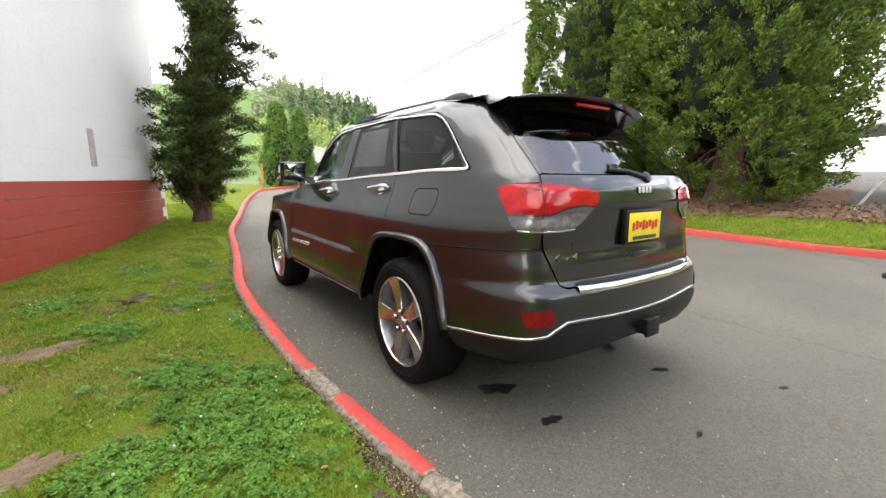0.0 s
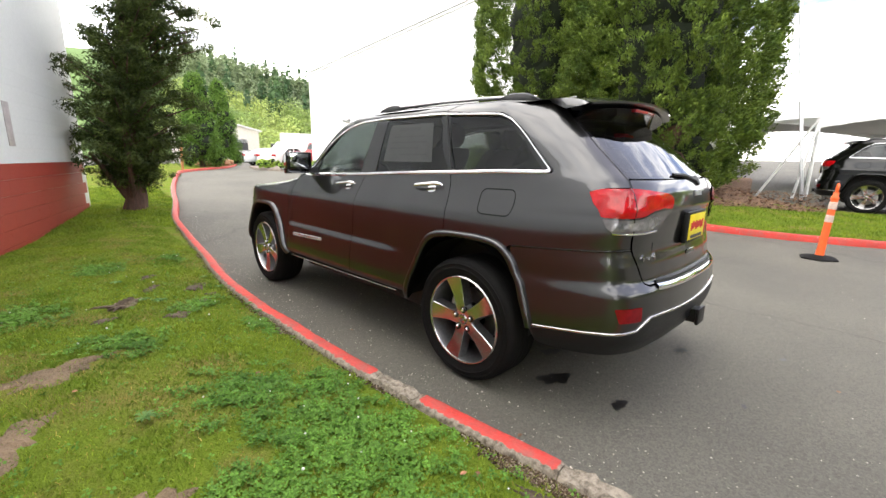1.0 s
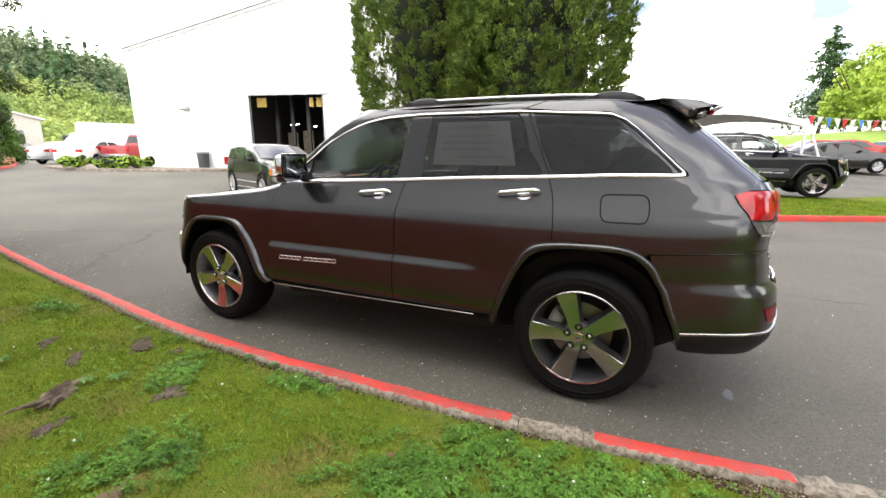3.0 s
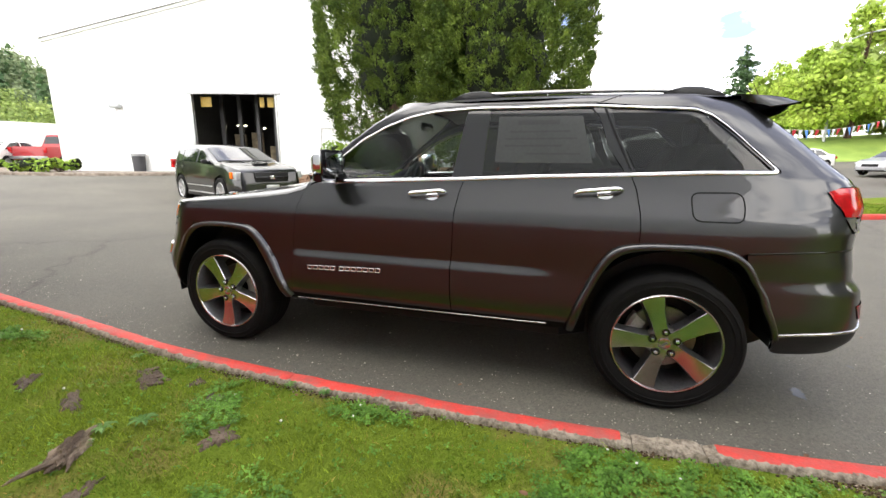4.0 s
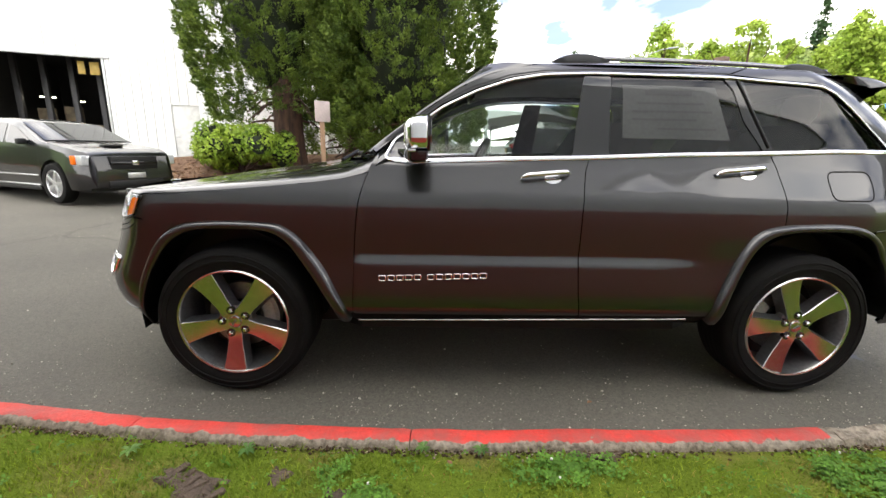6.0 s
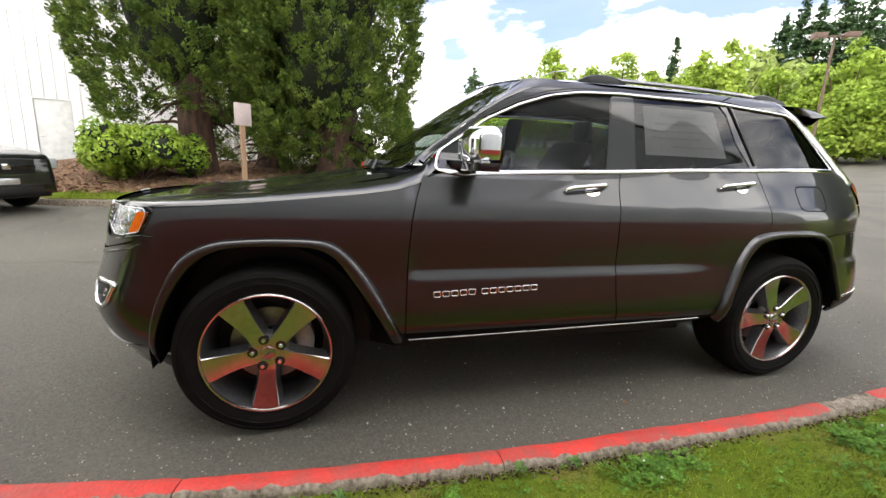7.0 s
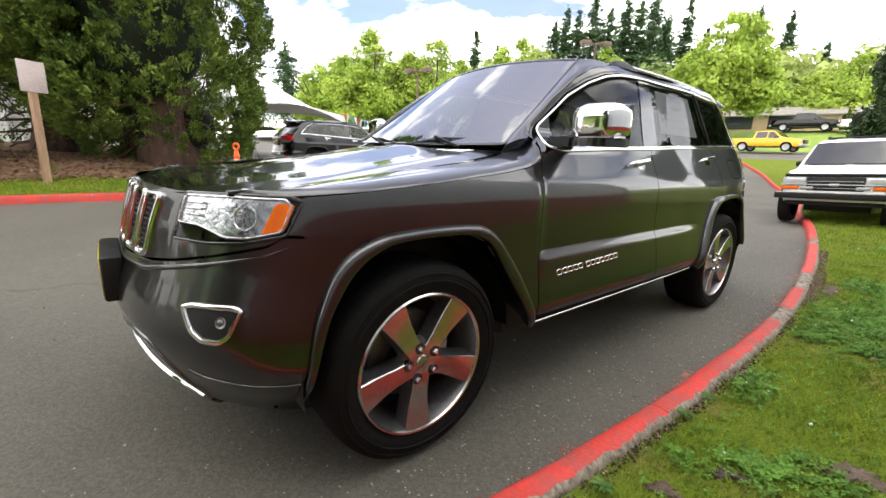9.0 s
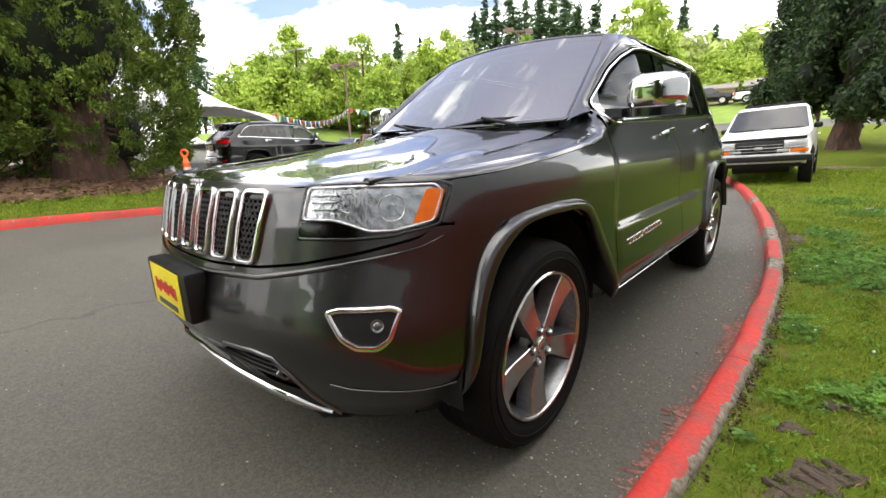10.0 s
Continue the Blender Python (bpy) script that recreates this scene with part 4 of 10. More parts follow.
small_house("low_shop", "grey wooden shop with a low roof", 7.0, -60, (-1, -0.05), 24, 8, 2.2, 3.3, mat("grey_boards", (0.35, 0.35, 0.34), 0.8), ROOF_BROWN, [(2, 5, 0.6, 2.0, PANE), (7, 8, 0.02, 2.1, PANE), (10, 14, 0.6, 2.0, PANE)], base=4.8)


# ---- the wooded hill and the far trees ----
def hill():
    xs, ys = np.arange(-60, 160, 6.0), np.arange(80, 300, 6.0)

    def h(x, y):
        k = min(1.0, max(0.0, (y - 78 - 0.15 * x) / 95))
        return -1.0 + 36 * k**1.1 * (1 - 0.0028 * abs(x - 30)) + 3 * noise.noise((x / 30, y / 30, 0))

    g = sheet("hill_ground", list(xs), list(ys), h, mat("hill_ground", (0.12, 0.2, 0.05), 0.95), "wooded green hillside", "hill")
    rng = np.random.default_rng(77)
    lumps, far_lumps = [], []
    for _ in range(1100):
        x, y = rng.uniform(10, 130), rng.uniform(86, 215)
        s = rng.uniform(1.8, 4.0)
        if x < y * 0.2:
            continue
        (far_lumps if y > 135 else lumps).append(((x, y, h(x, y) + s * 0.5), (s, s, s * rng.uniform(0.8, 1.3))))
    for _ in range(90):
        y = rng.uniform(150, 215)
        x = rng.uniform(0.24 * y, 120)
        hi = rng.uniform(4, 10)
        for k in range(7):
            s = rng.uniform(1.3, 2.6)
            far_lumps.append(((x + rng.normal(0, 1.4), y + rng.normal(0, 1), h(x, y) + hi * (0.25 + 0.75 * k / 6)), (s, s, s)))
    cones = []
    for _ in range(48):
        y = rng.uniform(120, 200)
        x = rng.uniform(0.26 * y, 90)
        hi, wd = rng.uniform(7, 13), rng.uniform(1.6, 2.6)
        for k in range(7):
            s = wd * (1 - 0.8 * k / 6)
            cones.append(((x, y, h(x, y) + hi * k / 6.5 + 1.0), (s, s, hi * 0.12)))
    far_firs = thing("hillside_conifers", "dark conifers standing on the wooded hill", "woods", kind="stuff")
    crown("foliage", cones, 0.9, 0.9, FIR, far_firs, 1.6, 0.7, 0.5, rng)
    woods = thing("hillside_woods", "mixed spring-green woods on the hill", "woods", kind="stuff")
    crown("foliage", lumps, 0.6, 1.5, WOODS, woods, 1.3, 0.75, 0.5, rng)
    # the farther woods are greyed: distance haze put into the leaf colour
    upper = thing("hilltop_woods", "woods high on the hill, grey-green with painted haze", "woods", kind="stuff")
    crown("foliage", far_lumps, 0.75, 1.0, leaf_mat("hazed_hilltop_green", (0.27, 0.33, 0.17), (0.15, 0.2, 0.1), 0.05, 0.3), upper, 1.3, 0.75, 0.5, rng)


hill()

def polar(deg, dist):
    """A place by its bearing, from the nose's way clockwise, and its distance from the kerbside."""
    return -2.5 + dist * math.sin(radians(deg)), 3.3 + dist * math.cos(radians(deg))


def far_z(x, y):
    """Ground heights with the grass bank below the shops and the one beside the lot."""
    z = ground_z(x, y)
    k = min(1.0, max(0.0, (-45 - y) / 10)) * min(1.0, max(0.0, (22 - x) / 6 + 0.55))
    k = k * k * (3 - 2 * k)
    e = min(1.0, max(0.0, (x - 40) / 8))
    return max(z, z + (4.9 - z) * k) + 1.6 * e * e * (3 - 2 * e)


def tree_high(x, y, dist, rise):
    """The height that puts a tree's top at that angle above the eye."""
    return dist * math.tan(radians(rise)) + 1.25 - far_z(x, y)


for deg, dist, rise, bw in ((112.3, 66, 9.6, 7), (115, 70, 10.2, 7), (118.6, 58, 13.6, 8.5), (122.5, 64, 10.8, 8), (126.8, 58, 13.4, 9), (130.2, 62, 11.2, 7.5), (134, 64, 10.8, 7.5), (137.5, 58, 13.4, 7), (142, 64, 11.0, 8), (147.6, 58, 12.4, 8), (151, 66, 9.5, 7), (171.2, 74, 10.2, 10), (175, 80, 10.0, 9), (165.5, 84, 8.8, 9)):
    bx, by = polar(deg, dist)
    broad_tree(bx, by, far_z(bx, by), tree_high(bx, by, dist, rise), bw * 1.3, int(deg * 10), MAPLE, "tall broadleaf tree in fresh spring leaf")
bx, by = polar(159.6, 57)
broad_tree(bx, by, far_z(bx, by), tree_high(bx, by, 57, 15.0), 11.0, 120, MAPLE, "large bright yellow-green tree before the shops", low=0.27)
for i, (deg, dist, rise, bw) in enumerate(((108.6, 88, 11.9, 9.0), (124.5, 95, 11.0, 6), (131.9, 90, 14.6, 6), (134.6, 92, 13.0, 6), (139.8, 90, 12.5, 6), (141.5, 88, 15.6, 8), (142.8, 92, 17.0, 8), (144.2, 90, 16.6, 9), (146, 94, 18.0, 9), (147.8, 88, 16.6, 8), (149.5, 92, 18.4, 9), (151, 90, 17.4, 9), (152.5, 96, 18.0, 9), (154, 90, 15.8, 8), (156, 94, 17.0, 8), (158, 90, 14.0, 8), (162.5, 94, 15.6, 7), (165.2, 90, 14.8, 6), (168.4, 92, 11.6, 6), (172.5, 98, 10.0, 8), (178, 95, 11.0, 8))):
    bx, by = polar(deg, dist)
    fir(bx, by, far_z(bx, by), tree_high(bx, by, dist, rise), bw * (1.3 + 0.25 * math.sin(i * 1.7)), 140 + i, 0.12)


def back_woods():
    rng = np.random.default_rng(90)
    lumps = []
    for _ in range(480):
        a = rng.uniform(114, 190)
        d = rng.uniform(72, 100)
        x, y = d * math.sin(radians(a)), d * math.cos(radians(a))
        s = rng.uniform(1.6, 3.4)
        lumps.append(((x, y, far_z(x, y) + s + rng.uniform(0, 7.5)), (s, s, s * 1.1)))
    woods = thing("back_woods", "dense green woods behind the shops", "woods", kind="stuff")
    crown("foliage", lumps, 0.8, 1.0, WOODS, woods, 1.4, 0.7, 0.4, rng)


back_woods()


# darker copy of the pine foliage; these trees' shade is in its colour
PINE_SHADED = leaf_mat("shaded_pine_green", (0.058, 0.1, 0.028), (0.02, 0.038, 0.013), 1.2)


def verge_conifer(x, y, radius, high, seed, label):
    t = thing("cypress_tree", label, "tree", "trees on the lawn")
    z = lawn_z(x, y)
    part("trunk", trunk_bm((x, y, z - 0.1), (x, y, z + high * 0.8), 0.4, 0.05), BARK, t)
    lumps = column_lumps(x, y, z + 1.35, z + high, radius, 150, 0.6, seed, lambda k: 1.0 - 0.8 * max(0, k - 0.2) ** 1.2)
    lump_core("inner_mass", lumps[:70], CROWN_SHADE, t, 0.7)
    crown("crown", lumps, 0.085, 50, PINE_SHADED, t, 2.6, 0.65, 0.2, np.random.default_rng(seed))


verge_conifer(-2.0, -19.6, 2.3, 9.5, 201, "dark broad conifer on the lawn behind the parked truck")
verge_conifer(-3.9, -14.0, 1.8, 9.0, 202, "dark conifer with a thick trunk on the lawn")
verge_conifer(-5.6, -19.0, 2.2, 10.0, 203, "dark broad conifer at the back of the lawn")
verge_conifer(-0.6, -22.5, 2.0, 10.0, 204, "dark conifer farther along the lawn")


# ---- lawn and island growth ----
_by, _bx = LINE_L[:, 1], side_line(LINE_L, 0.118)[:, 0]


def back_x(y):
    """Where the lawn begins, behind the kerb."""
    return np.interp(y, _by, _bx)


def lawn_at(x, y):
    xb = float(back_x(y))
    return lawn_z(x, y, min(1.0, max(0.0, (xb - x) / max(0.3, xb - wall_x(y)))))


# bare patches: x, y, half-widths, turn
SOIL_SPOTS = [(-2.76, 1.36, 0.19, 0.1, 20), (-2.95, 0.72, 0.16, 0.1, 70), (-2.62, -0.1, 0.13, 0.08, 40), (-1.71, 2.74, 0.055, 0.12, -33), (-1.77, 2.23, 0.05, 0.03, 30), (-2.05, 2.82, 0.1, 0.035, 60), (-2.04, 1.92, 0.07, 0.05, 10), (-1.66, 2.46, 0.04, 0.03, 15), (-2.0, 3.25, 0.08, 0.035, 50), (-1.53, 1.25, 0.03, 0.08, 0), (-1.5, -1.15, 0.045, 0.22, 8), (-2.1, -3.4, 0.12, 0.05, 80), (-2.0, -12.4, 0.7, 0.4, 10), (-2.45, 2.15, 0.07, 0.035, 10)]
CLOVER_SPOTS = [(-1.9, -0.2, 0.36, 0.62, 10), (-2.05, 0.45, 0.26, 0.3, 40), (-2.3, -0.35, 0.2, 0.3, 0), (-2.42, 1.55, 0.2, 0.28, 30), (-1.86, 2.12, 0.24, 0.12, 35), (-1.7, 0.3, 0.15, 0.25, 0), (-1.62, 1.4, 0.1, 0.2, 10), (-2.9, 2.6, 0.25, 0.3, 0), (-1.75, -1.4, 0.2, 0.35, 15), (-2.6, -1.5, 0.3, 0.3, 0), (-1.75, -4.2, 0.3, 0.25, 0), (-2.15, -2.9, 0.25, 0.35, 20), (-2.3, 3.9, 0.2, 0.25, 0), (-1.6, 4.1, 0.12, 0.2, 0)]


def spot_depth(x, y, spots):
    """Above 0 inside a spot, with a ragged edge; 1 in its middle."""
    best = np.full(len(x), -9.0)
    wob = 0.28 * np.sin(x * 23 + 2 * np.sin(y * 17)) + 0.2 * np.sin(y * 31 + x * 11)
    for sx, sy_, a, b, turn in spots:
        c, s = math.cos(radians(turn)), math.sin(radians(turn))
        u, v = (x - sx) * c + (y - sy_) * s, -(x - sx) * s + (y - sy_) * c
        best = np.maximum(best, 1 - np.hypot(u / a, v / b) + wob)
    return best


def soil_patch(sx, sy_, a, b, turn):
    rng = random.Random(int(sx * 1000 + sy_ * 77))
    c, s = math.cos(radians(turn)), math.sin(radians(turn))
    rows = []
    ph = rng.uniform(0, 6)
    for k in (1.25, 1.0, 0.75, 0.5, 0.25, 0.02):
        ring = []
        for i in range(48):
            t = 2 * math.pi * i / 48
            w = 1 + 0.25 * math.sin(3 * t + ph) + 0.2 * math.sin(7 * t + 2 * ph) + 0.12 * math.sin(12 * t + 3 * ph)
            u, v = a * k * w * math.cos(t), b * k * w * math.sin(t)
            x, y = sx + u * c - v * s, sy_ + u * s + v * c
            ring.append((x, y, lawn_at(x, y) + (-0.006 if k > 1.2 else 0.008) + 0.012 * noise.noise((x * 22, y * 22, 1))))
        rows.append(ring)
    return tagged(new("soil_patch", bm_mesh("soil_patch", loft_bm(rows, close=True), SOIL if a > 0.11 else DARK_SOIL, 60)), "bare brown soil showing through the lawn", "soil", "bare patches", "structure")


for spot in SOIL_SPOTS:
    soil_patch(*spot)
# tyre marks pressed into the mud beside the kerb
_m = random.Random(4)
for i in range(6):
    yy = 2.645 + 0.036 * i + _m.uniform(-0.006, 0.006)
    xx = -1.77 + 0.023 * i + _m.uniform(-0.006, 0.006)
    w = _m.uniform(0.04, 0.06)
    clod = box_bm(-w, w, -0.012, 0.012, -0.014, 0.006, 0.006)
    for v in clod.verts:
        v.co += Vector(noise.noise_vector(v.co * 30 + Vector((i, 0, 0)))) * 0.008
    tagged(new("mud_ridge", bm_mesh("mud_ridge", clod, DARK_SOIL, 60)), "ridge of mud left by a tyre", "mud", "tyre marks", "structure").matrix_world = pose(xx, yy, lawn_at(xx, yy) + 0.008, 4, 3, -33 + _m.uniform(-9, 9))


GRASS = leaf_mat("grass_blade", (0.235, 0.3, 0.03), (0.115, 0.19, 0.018), 2.6, spec=0.08)
DRY = leaf_mat("dry_grass", (0.4, 0.34, 0.09), (0.3, 0.22, 0.06), 3.0, spec=0.08)
CLOVER = leaf_mat("clover_leaf", (0.14, 0.275, 0.04), (0.08, 0.175, 0.024), 3.0, spec=0.15)
PETAL = mat("clover_flower", (0.75, 0.74, 0.68), 0.7)


def blades(x, y, z, high, wide, lean, rng):
    """Bent blades of grass: three triangles each."""
    k = len(x)
    base = np.stack([x, y, z], 1)
    a = rng.uniform(0, 2 * np.pi, k)
    side = np.stack([np.cos(a), np.sin(a), np.zeros(k)], 1) * (wide * rng.uniform(0.6, 1.2, k))[:, None] / 2
    b = rng.uniform(0, 2 * np.pi, k)
    out = np.stack([np.cos(b), np.sin(b), np.zeros(k)], 1) * (high * lean * rng.uniform(0.2, 1.0, k))[:, None]
    up = np.stack([np.zeros(k), np.zeros(k), high], 1)
    mid = base + up * 0.55 + out * 0.35
    v = np.stack([base - side, base + side, mid + side * 0.8, mid - side * 0.8, base + up * 0.95 + out], 1).reshape(-1, 3)
    i = np.arange(k)[:, None] * 5
    return v, np.concatenate([i + (0, 1, 2), i + (0, 2, 3), i + (3, 2, 4)])


def heights(fn, x, y, step=0.12):
    """Ground heights for many places, looked up on a coarse grid."""
    gx, gy = np.arange(x.min() - step, x.max() + 2 * step, step), np.arange(y.min() - step, y.max() + 2 * step, step)
    g = np.array([[fn(u, v) for u in gx] for v in gy])
    fx, fy = (x - gx[0]) / step, (y - gy[0]) / step
    i, j = fx.astype(int), fy.astype(int)
    fx, fy = fx - i, fy - j
    return g[j, i] * (1 - fx) * (1 - fy) + g[j, i + 1] * fx * (1 - fy) + g[j + 1, i] * (1 - fx) * fy + g[j + 1, i + 1] * fx * fy


def sow(count, box, rng, edge=0.0):
    x, y = rng.uniform(box[0], box[1], count), rng.uniform(box[2], box[3], count)
    keep = (x < back_x(y) + edge) & (x > wall_x(y) - 0.0)
    return x[keep], y[keep]


def lawn_growth():
    rng = np.random.default_rng(17)
    x, y = sow(320000, (-4.9, -1.2, -3.2, 6.6), rng, 0.02)
    soil = spot_depth(x, y, SOIL_SPOTS)
    clov = spot_depth(x, y, CLOVER_SPOTS)
    thin = np.sin(x * 5 + 3 * np.sin(y * 2.3)) * np.sin(y * 6.1 + 2 * np.sin(x * 3.7))
    near_kerb = back_x(y) - x < 0.03 + 0.025 * np.sin(y * 9 + 2 * np.sin(y * 3.1)) + np.where(y < -0.6, 0.03, 0.0)
    chance = np.where(soil > 0.55, 0.07, np.where(soil > 0.05, 0.3, 1.0)) * np.where(clov > 0.2, 0.35, 1.0) * (0.78 + 0.22 * thin) * np.where(near_kerb, 0.22, 1.0)
    keep = rng.random(len(x)) < chance
    x, y, thin = x[keep], y[keep], thin[keep]
    z = heights(lawn_at, x, y) - 0.004
    h = rng.uniform(0.01, 0.028, len(x)) * (1.0 + 0.35 * thin)
    tall = rng.random(len(x)) < 0.02
    h = np.where(tall, h * 1.9, h)
    dry = rng.random(len(x)) < np.clip(0.07 - 0.12 * thin, 0.02, 0.2)
    for name, pick, m, label in (("grass", ~dry, GRASS, "short green lawn grass"), ("dry_grass", dry, DRY, "dry straw among the lawn grass")):
        v, f = blades(x[pick], y[pick], z[pick], h[pick], 0.0045, 1.3, rng)
        tagged(new(name, mesh_np(name, v, f, m)), label, "grass", kind="stuff")
    # coarser growth farther off
    xs, ys = [], []
    for count, box in ((60000, (-5.5, -0.2, 6.6, 13)), (60000, (-9, 1.0, -13, -3.2))):
        a, b = rng.uniform(box[0], box[1], count), rng.uniform(box[2], box[3], count)
        k = (a < back_x(b)) & ((a > wall_x(b)) | (b < -4) | (b > 9.5))
        xs.append(a[k])
        ys.append(b[k])
    x, y = np.concatenate(xs), np.concatenate(ys)
    k = spot_depth(x, y, SOIL_SPOTS) < 0.05
    x, y = x[k], y[k]
    v, f = blades(x, y, heights(lawn_at, x, y, 0.25) - 0.005, rng.uniform(0.03, 0.055, len(x)), 0.009, 1.0, rng)
    tagged(new("grass", mesh_np("grass", v, f, GRASS)), "green lawn grass farther along the kerb", "grass", kind="stuff")
    # clover: three round leaflets on each stalk
    x, y = sow(230000, (-3.4, -1.3, -4.6, 4.6), rng, -0.04)
    d = spot_depth(x, y, CLOVER_SPOTS)
    stray = rng.random(len(x)) < 0.012
    keep = ((rng.random(len(x)) < np.clip(0.12 + 0.75 * d, 0.0, 0.8)) | stray) & (spot_depth(x, y, SOIL_SPOTS) < 0.1)
    x, y = x[keep], y[keep]
    z = heights(lawn_at, x, y) + rng.uniform(0.008, 0.034, len(x))
    vs = []
    turn = rng.uniform(0, 6.28, len(x))
    r = rng.uniform(0.0055, 0.0095, len(x))
    tilt = rng.normal(0, 0.38, (len(x), 2))
    for k in range(3):
        a = turn + k * 2.094
        ring = []
        for da, dr, dz in ((0, 0.1, 0.0), (-0.62, 1.0, 0.2), (-0.3, 1.75, 0.1), (0.3, 1.75, 0.1), (0.62, 1.0, 0.2)):
            px, py = r * dr * np.cos(a + da), r * dr * np.sin(a + da)
            ring.append(np.stack([x + px, y + py, z + tilt[:, 0] * px + tilt[:, 1] * py + dz * r * 0.8], 1))
        vs.append(np.stack(ring, 1))
    v = np.concatenate(vs).reshape(-1, 3)
    tagged(new("clover", mesh_np("clover", v, np.arange(len(v)).reshape(-1, 5), CLOVER)), "green clover patches in the lawn", "clover", kind="stuff")
    # white clover heads
    pick = rng.choice(len(x), 60, replace=False)
    bm = bmesh.new()
    for i in pick:
        bmesh.ops.create_icosphere(bm, subdivisions=1, radius=rng.uniform(0.004, 0.007), matrix=Matrix.Translation((x[i], y[i], z[i] + 0.012)))
    tagged(new("clover_bloom", bm_mesh("clover_bloom", bm, PETAL, 60)), "small white clover blooms", "flower", kind="stuff")
    # the mown strip on the island
    n = 90000
    u, w = rng.random(n), rng.random(n) ** 1.2
    q = side_line(LINE_R[::-1], 0.13)
    t = u * (len(q) - 1)
    px, py = np.interp(t, np.arange(len(q)), q[:, 0]) + w * 3.6, np.interp(t, np.arange(len(q)), q[:, 1])
    keep = (px < bed_edge(py) + 0.15) & (py < 7.6) & (py > -12)
    px, py, w = px[keep], py[keep], w[keep]
    pz = heights(island_at, px, py, 0.25)
    v, f = blades(px, py, pz - 0.005, rng.uniform(0.03, 0.06, len(px)), 0.012, 0.9, rng)
    tagged(new("grass", mesh_np("grass", v, f, GRASS)), "mown green grass strip on the island", "grass", kind="stuff")


def bed_edge(y):
    """The ragged front of the bark bed."""
    return np.interp(y, [-20, -2.2, -0.6, 0.6, 2.5, 4, 5.1, 6.5, 9.5], [12, 11.0, 9.3, 8.3, 7.8, 7.65, 7.4, 7.0, 7.2]) + 0.06 * np.sin(y * 5.1) + 0.04 * np.sin(y * 11)


_ir = LINE_R[::-1]


def island_at(x, y):
    """The island's height at a place: like its sheet, by the share of the way from the kerb."""
    i = int(np.argmin(np.abs(_ir[:, 1] - y)))
    return island_z(x, y, min(1.0, max(0.0, (x - _ir[i, 0] - 0.12) / (3.4 if y < 1 else 4.6))))


lawn_growth()


def bark_bed():
    ys = np.arange(-1.2, 9.9, 0.2)
    rows = []
    for y in ys:
        e = float(bed_edge(y))
        far = max(e + 0.2, float(np.interp(y, [-1.2, 0.5, 1.5], [10.2, 10.6, 17.0])))
        rows.append([(x, y, max(island_at(x, y), ground_z(x, y)) + (0.006 if i else -0.01) + 0.02 * noise.noise((x * 3, y * 3, 9)) * (i > 0)) for i, x in enumerate(np.r_[e, np.linspace(e + 0.06, far, 26)])])
    tagged(new("bark_bed", bm_mesh("bark_bed", loft_bm(rows), MULCH, 60)), "brown bark mulch bed under the cedars", "mulch", kind="structure")
    rng = np.random.default_rng(5)
    n = 9000
    y = rng.uniform(-1, 9.4, n)
    x = bed_edge(y) + rng.random(n) ** 1.5 * 4.2 - 0.05
    z = np.maximum(heights(island_at, x, y, 0.25), 0) + 0.022
    v, f = cards(np.stack([x, y, z], 1), np.tile((0.0, 0.0, 1.0), (n, 1)), 0.035, 2.4, 0.15, rng, 0.35)
    chips = mat("bark_chip", (0.3, 0.18, 0.1), 0.9, dark=(0.12, 0.065, 0.04), scale=4, fine=30, island=0.5)
    tagged(new("bark_chip", mesh_np("bark_chip", v, f, chips)), "loose bark chips and dead leaves", "mulch", kind="stuff")
    for i in range(26):
        yy = rng.uniform(0.5, 8.5)
        xx = float(bed_edge(yy)) + rng.uniform(0.2, 2.6)
        a, ln = rng.uniform(0, 6.28), rng.uniform(0.12, 0.5)
        zz = island_at(xx, yy) + 0.035
        st = tube_bm([(xx, yy, zz), (xx + ln * 0.5 * math.cos(a), yy + ln * 0.5 * math.sin(a), zz + 0.02), (xx + ln * math.cos(a + 0.2), yy + ln * math.sin(a + 0.2), zz)], [0.008, 0.007, 0.003], 5)
        tagged(new("stick", bm_mesh("stick", st, BARK, 60)), "thin fallen twig on the bark bed", "stick", "fallen sticks")


bark_bed()


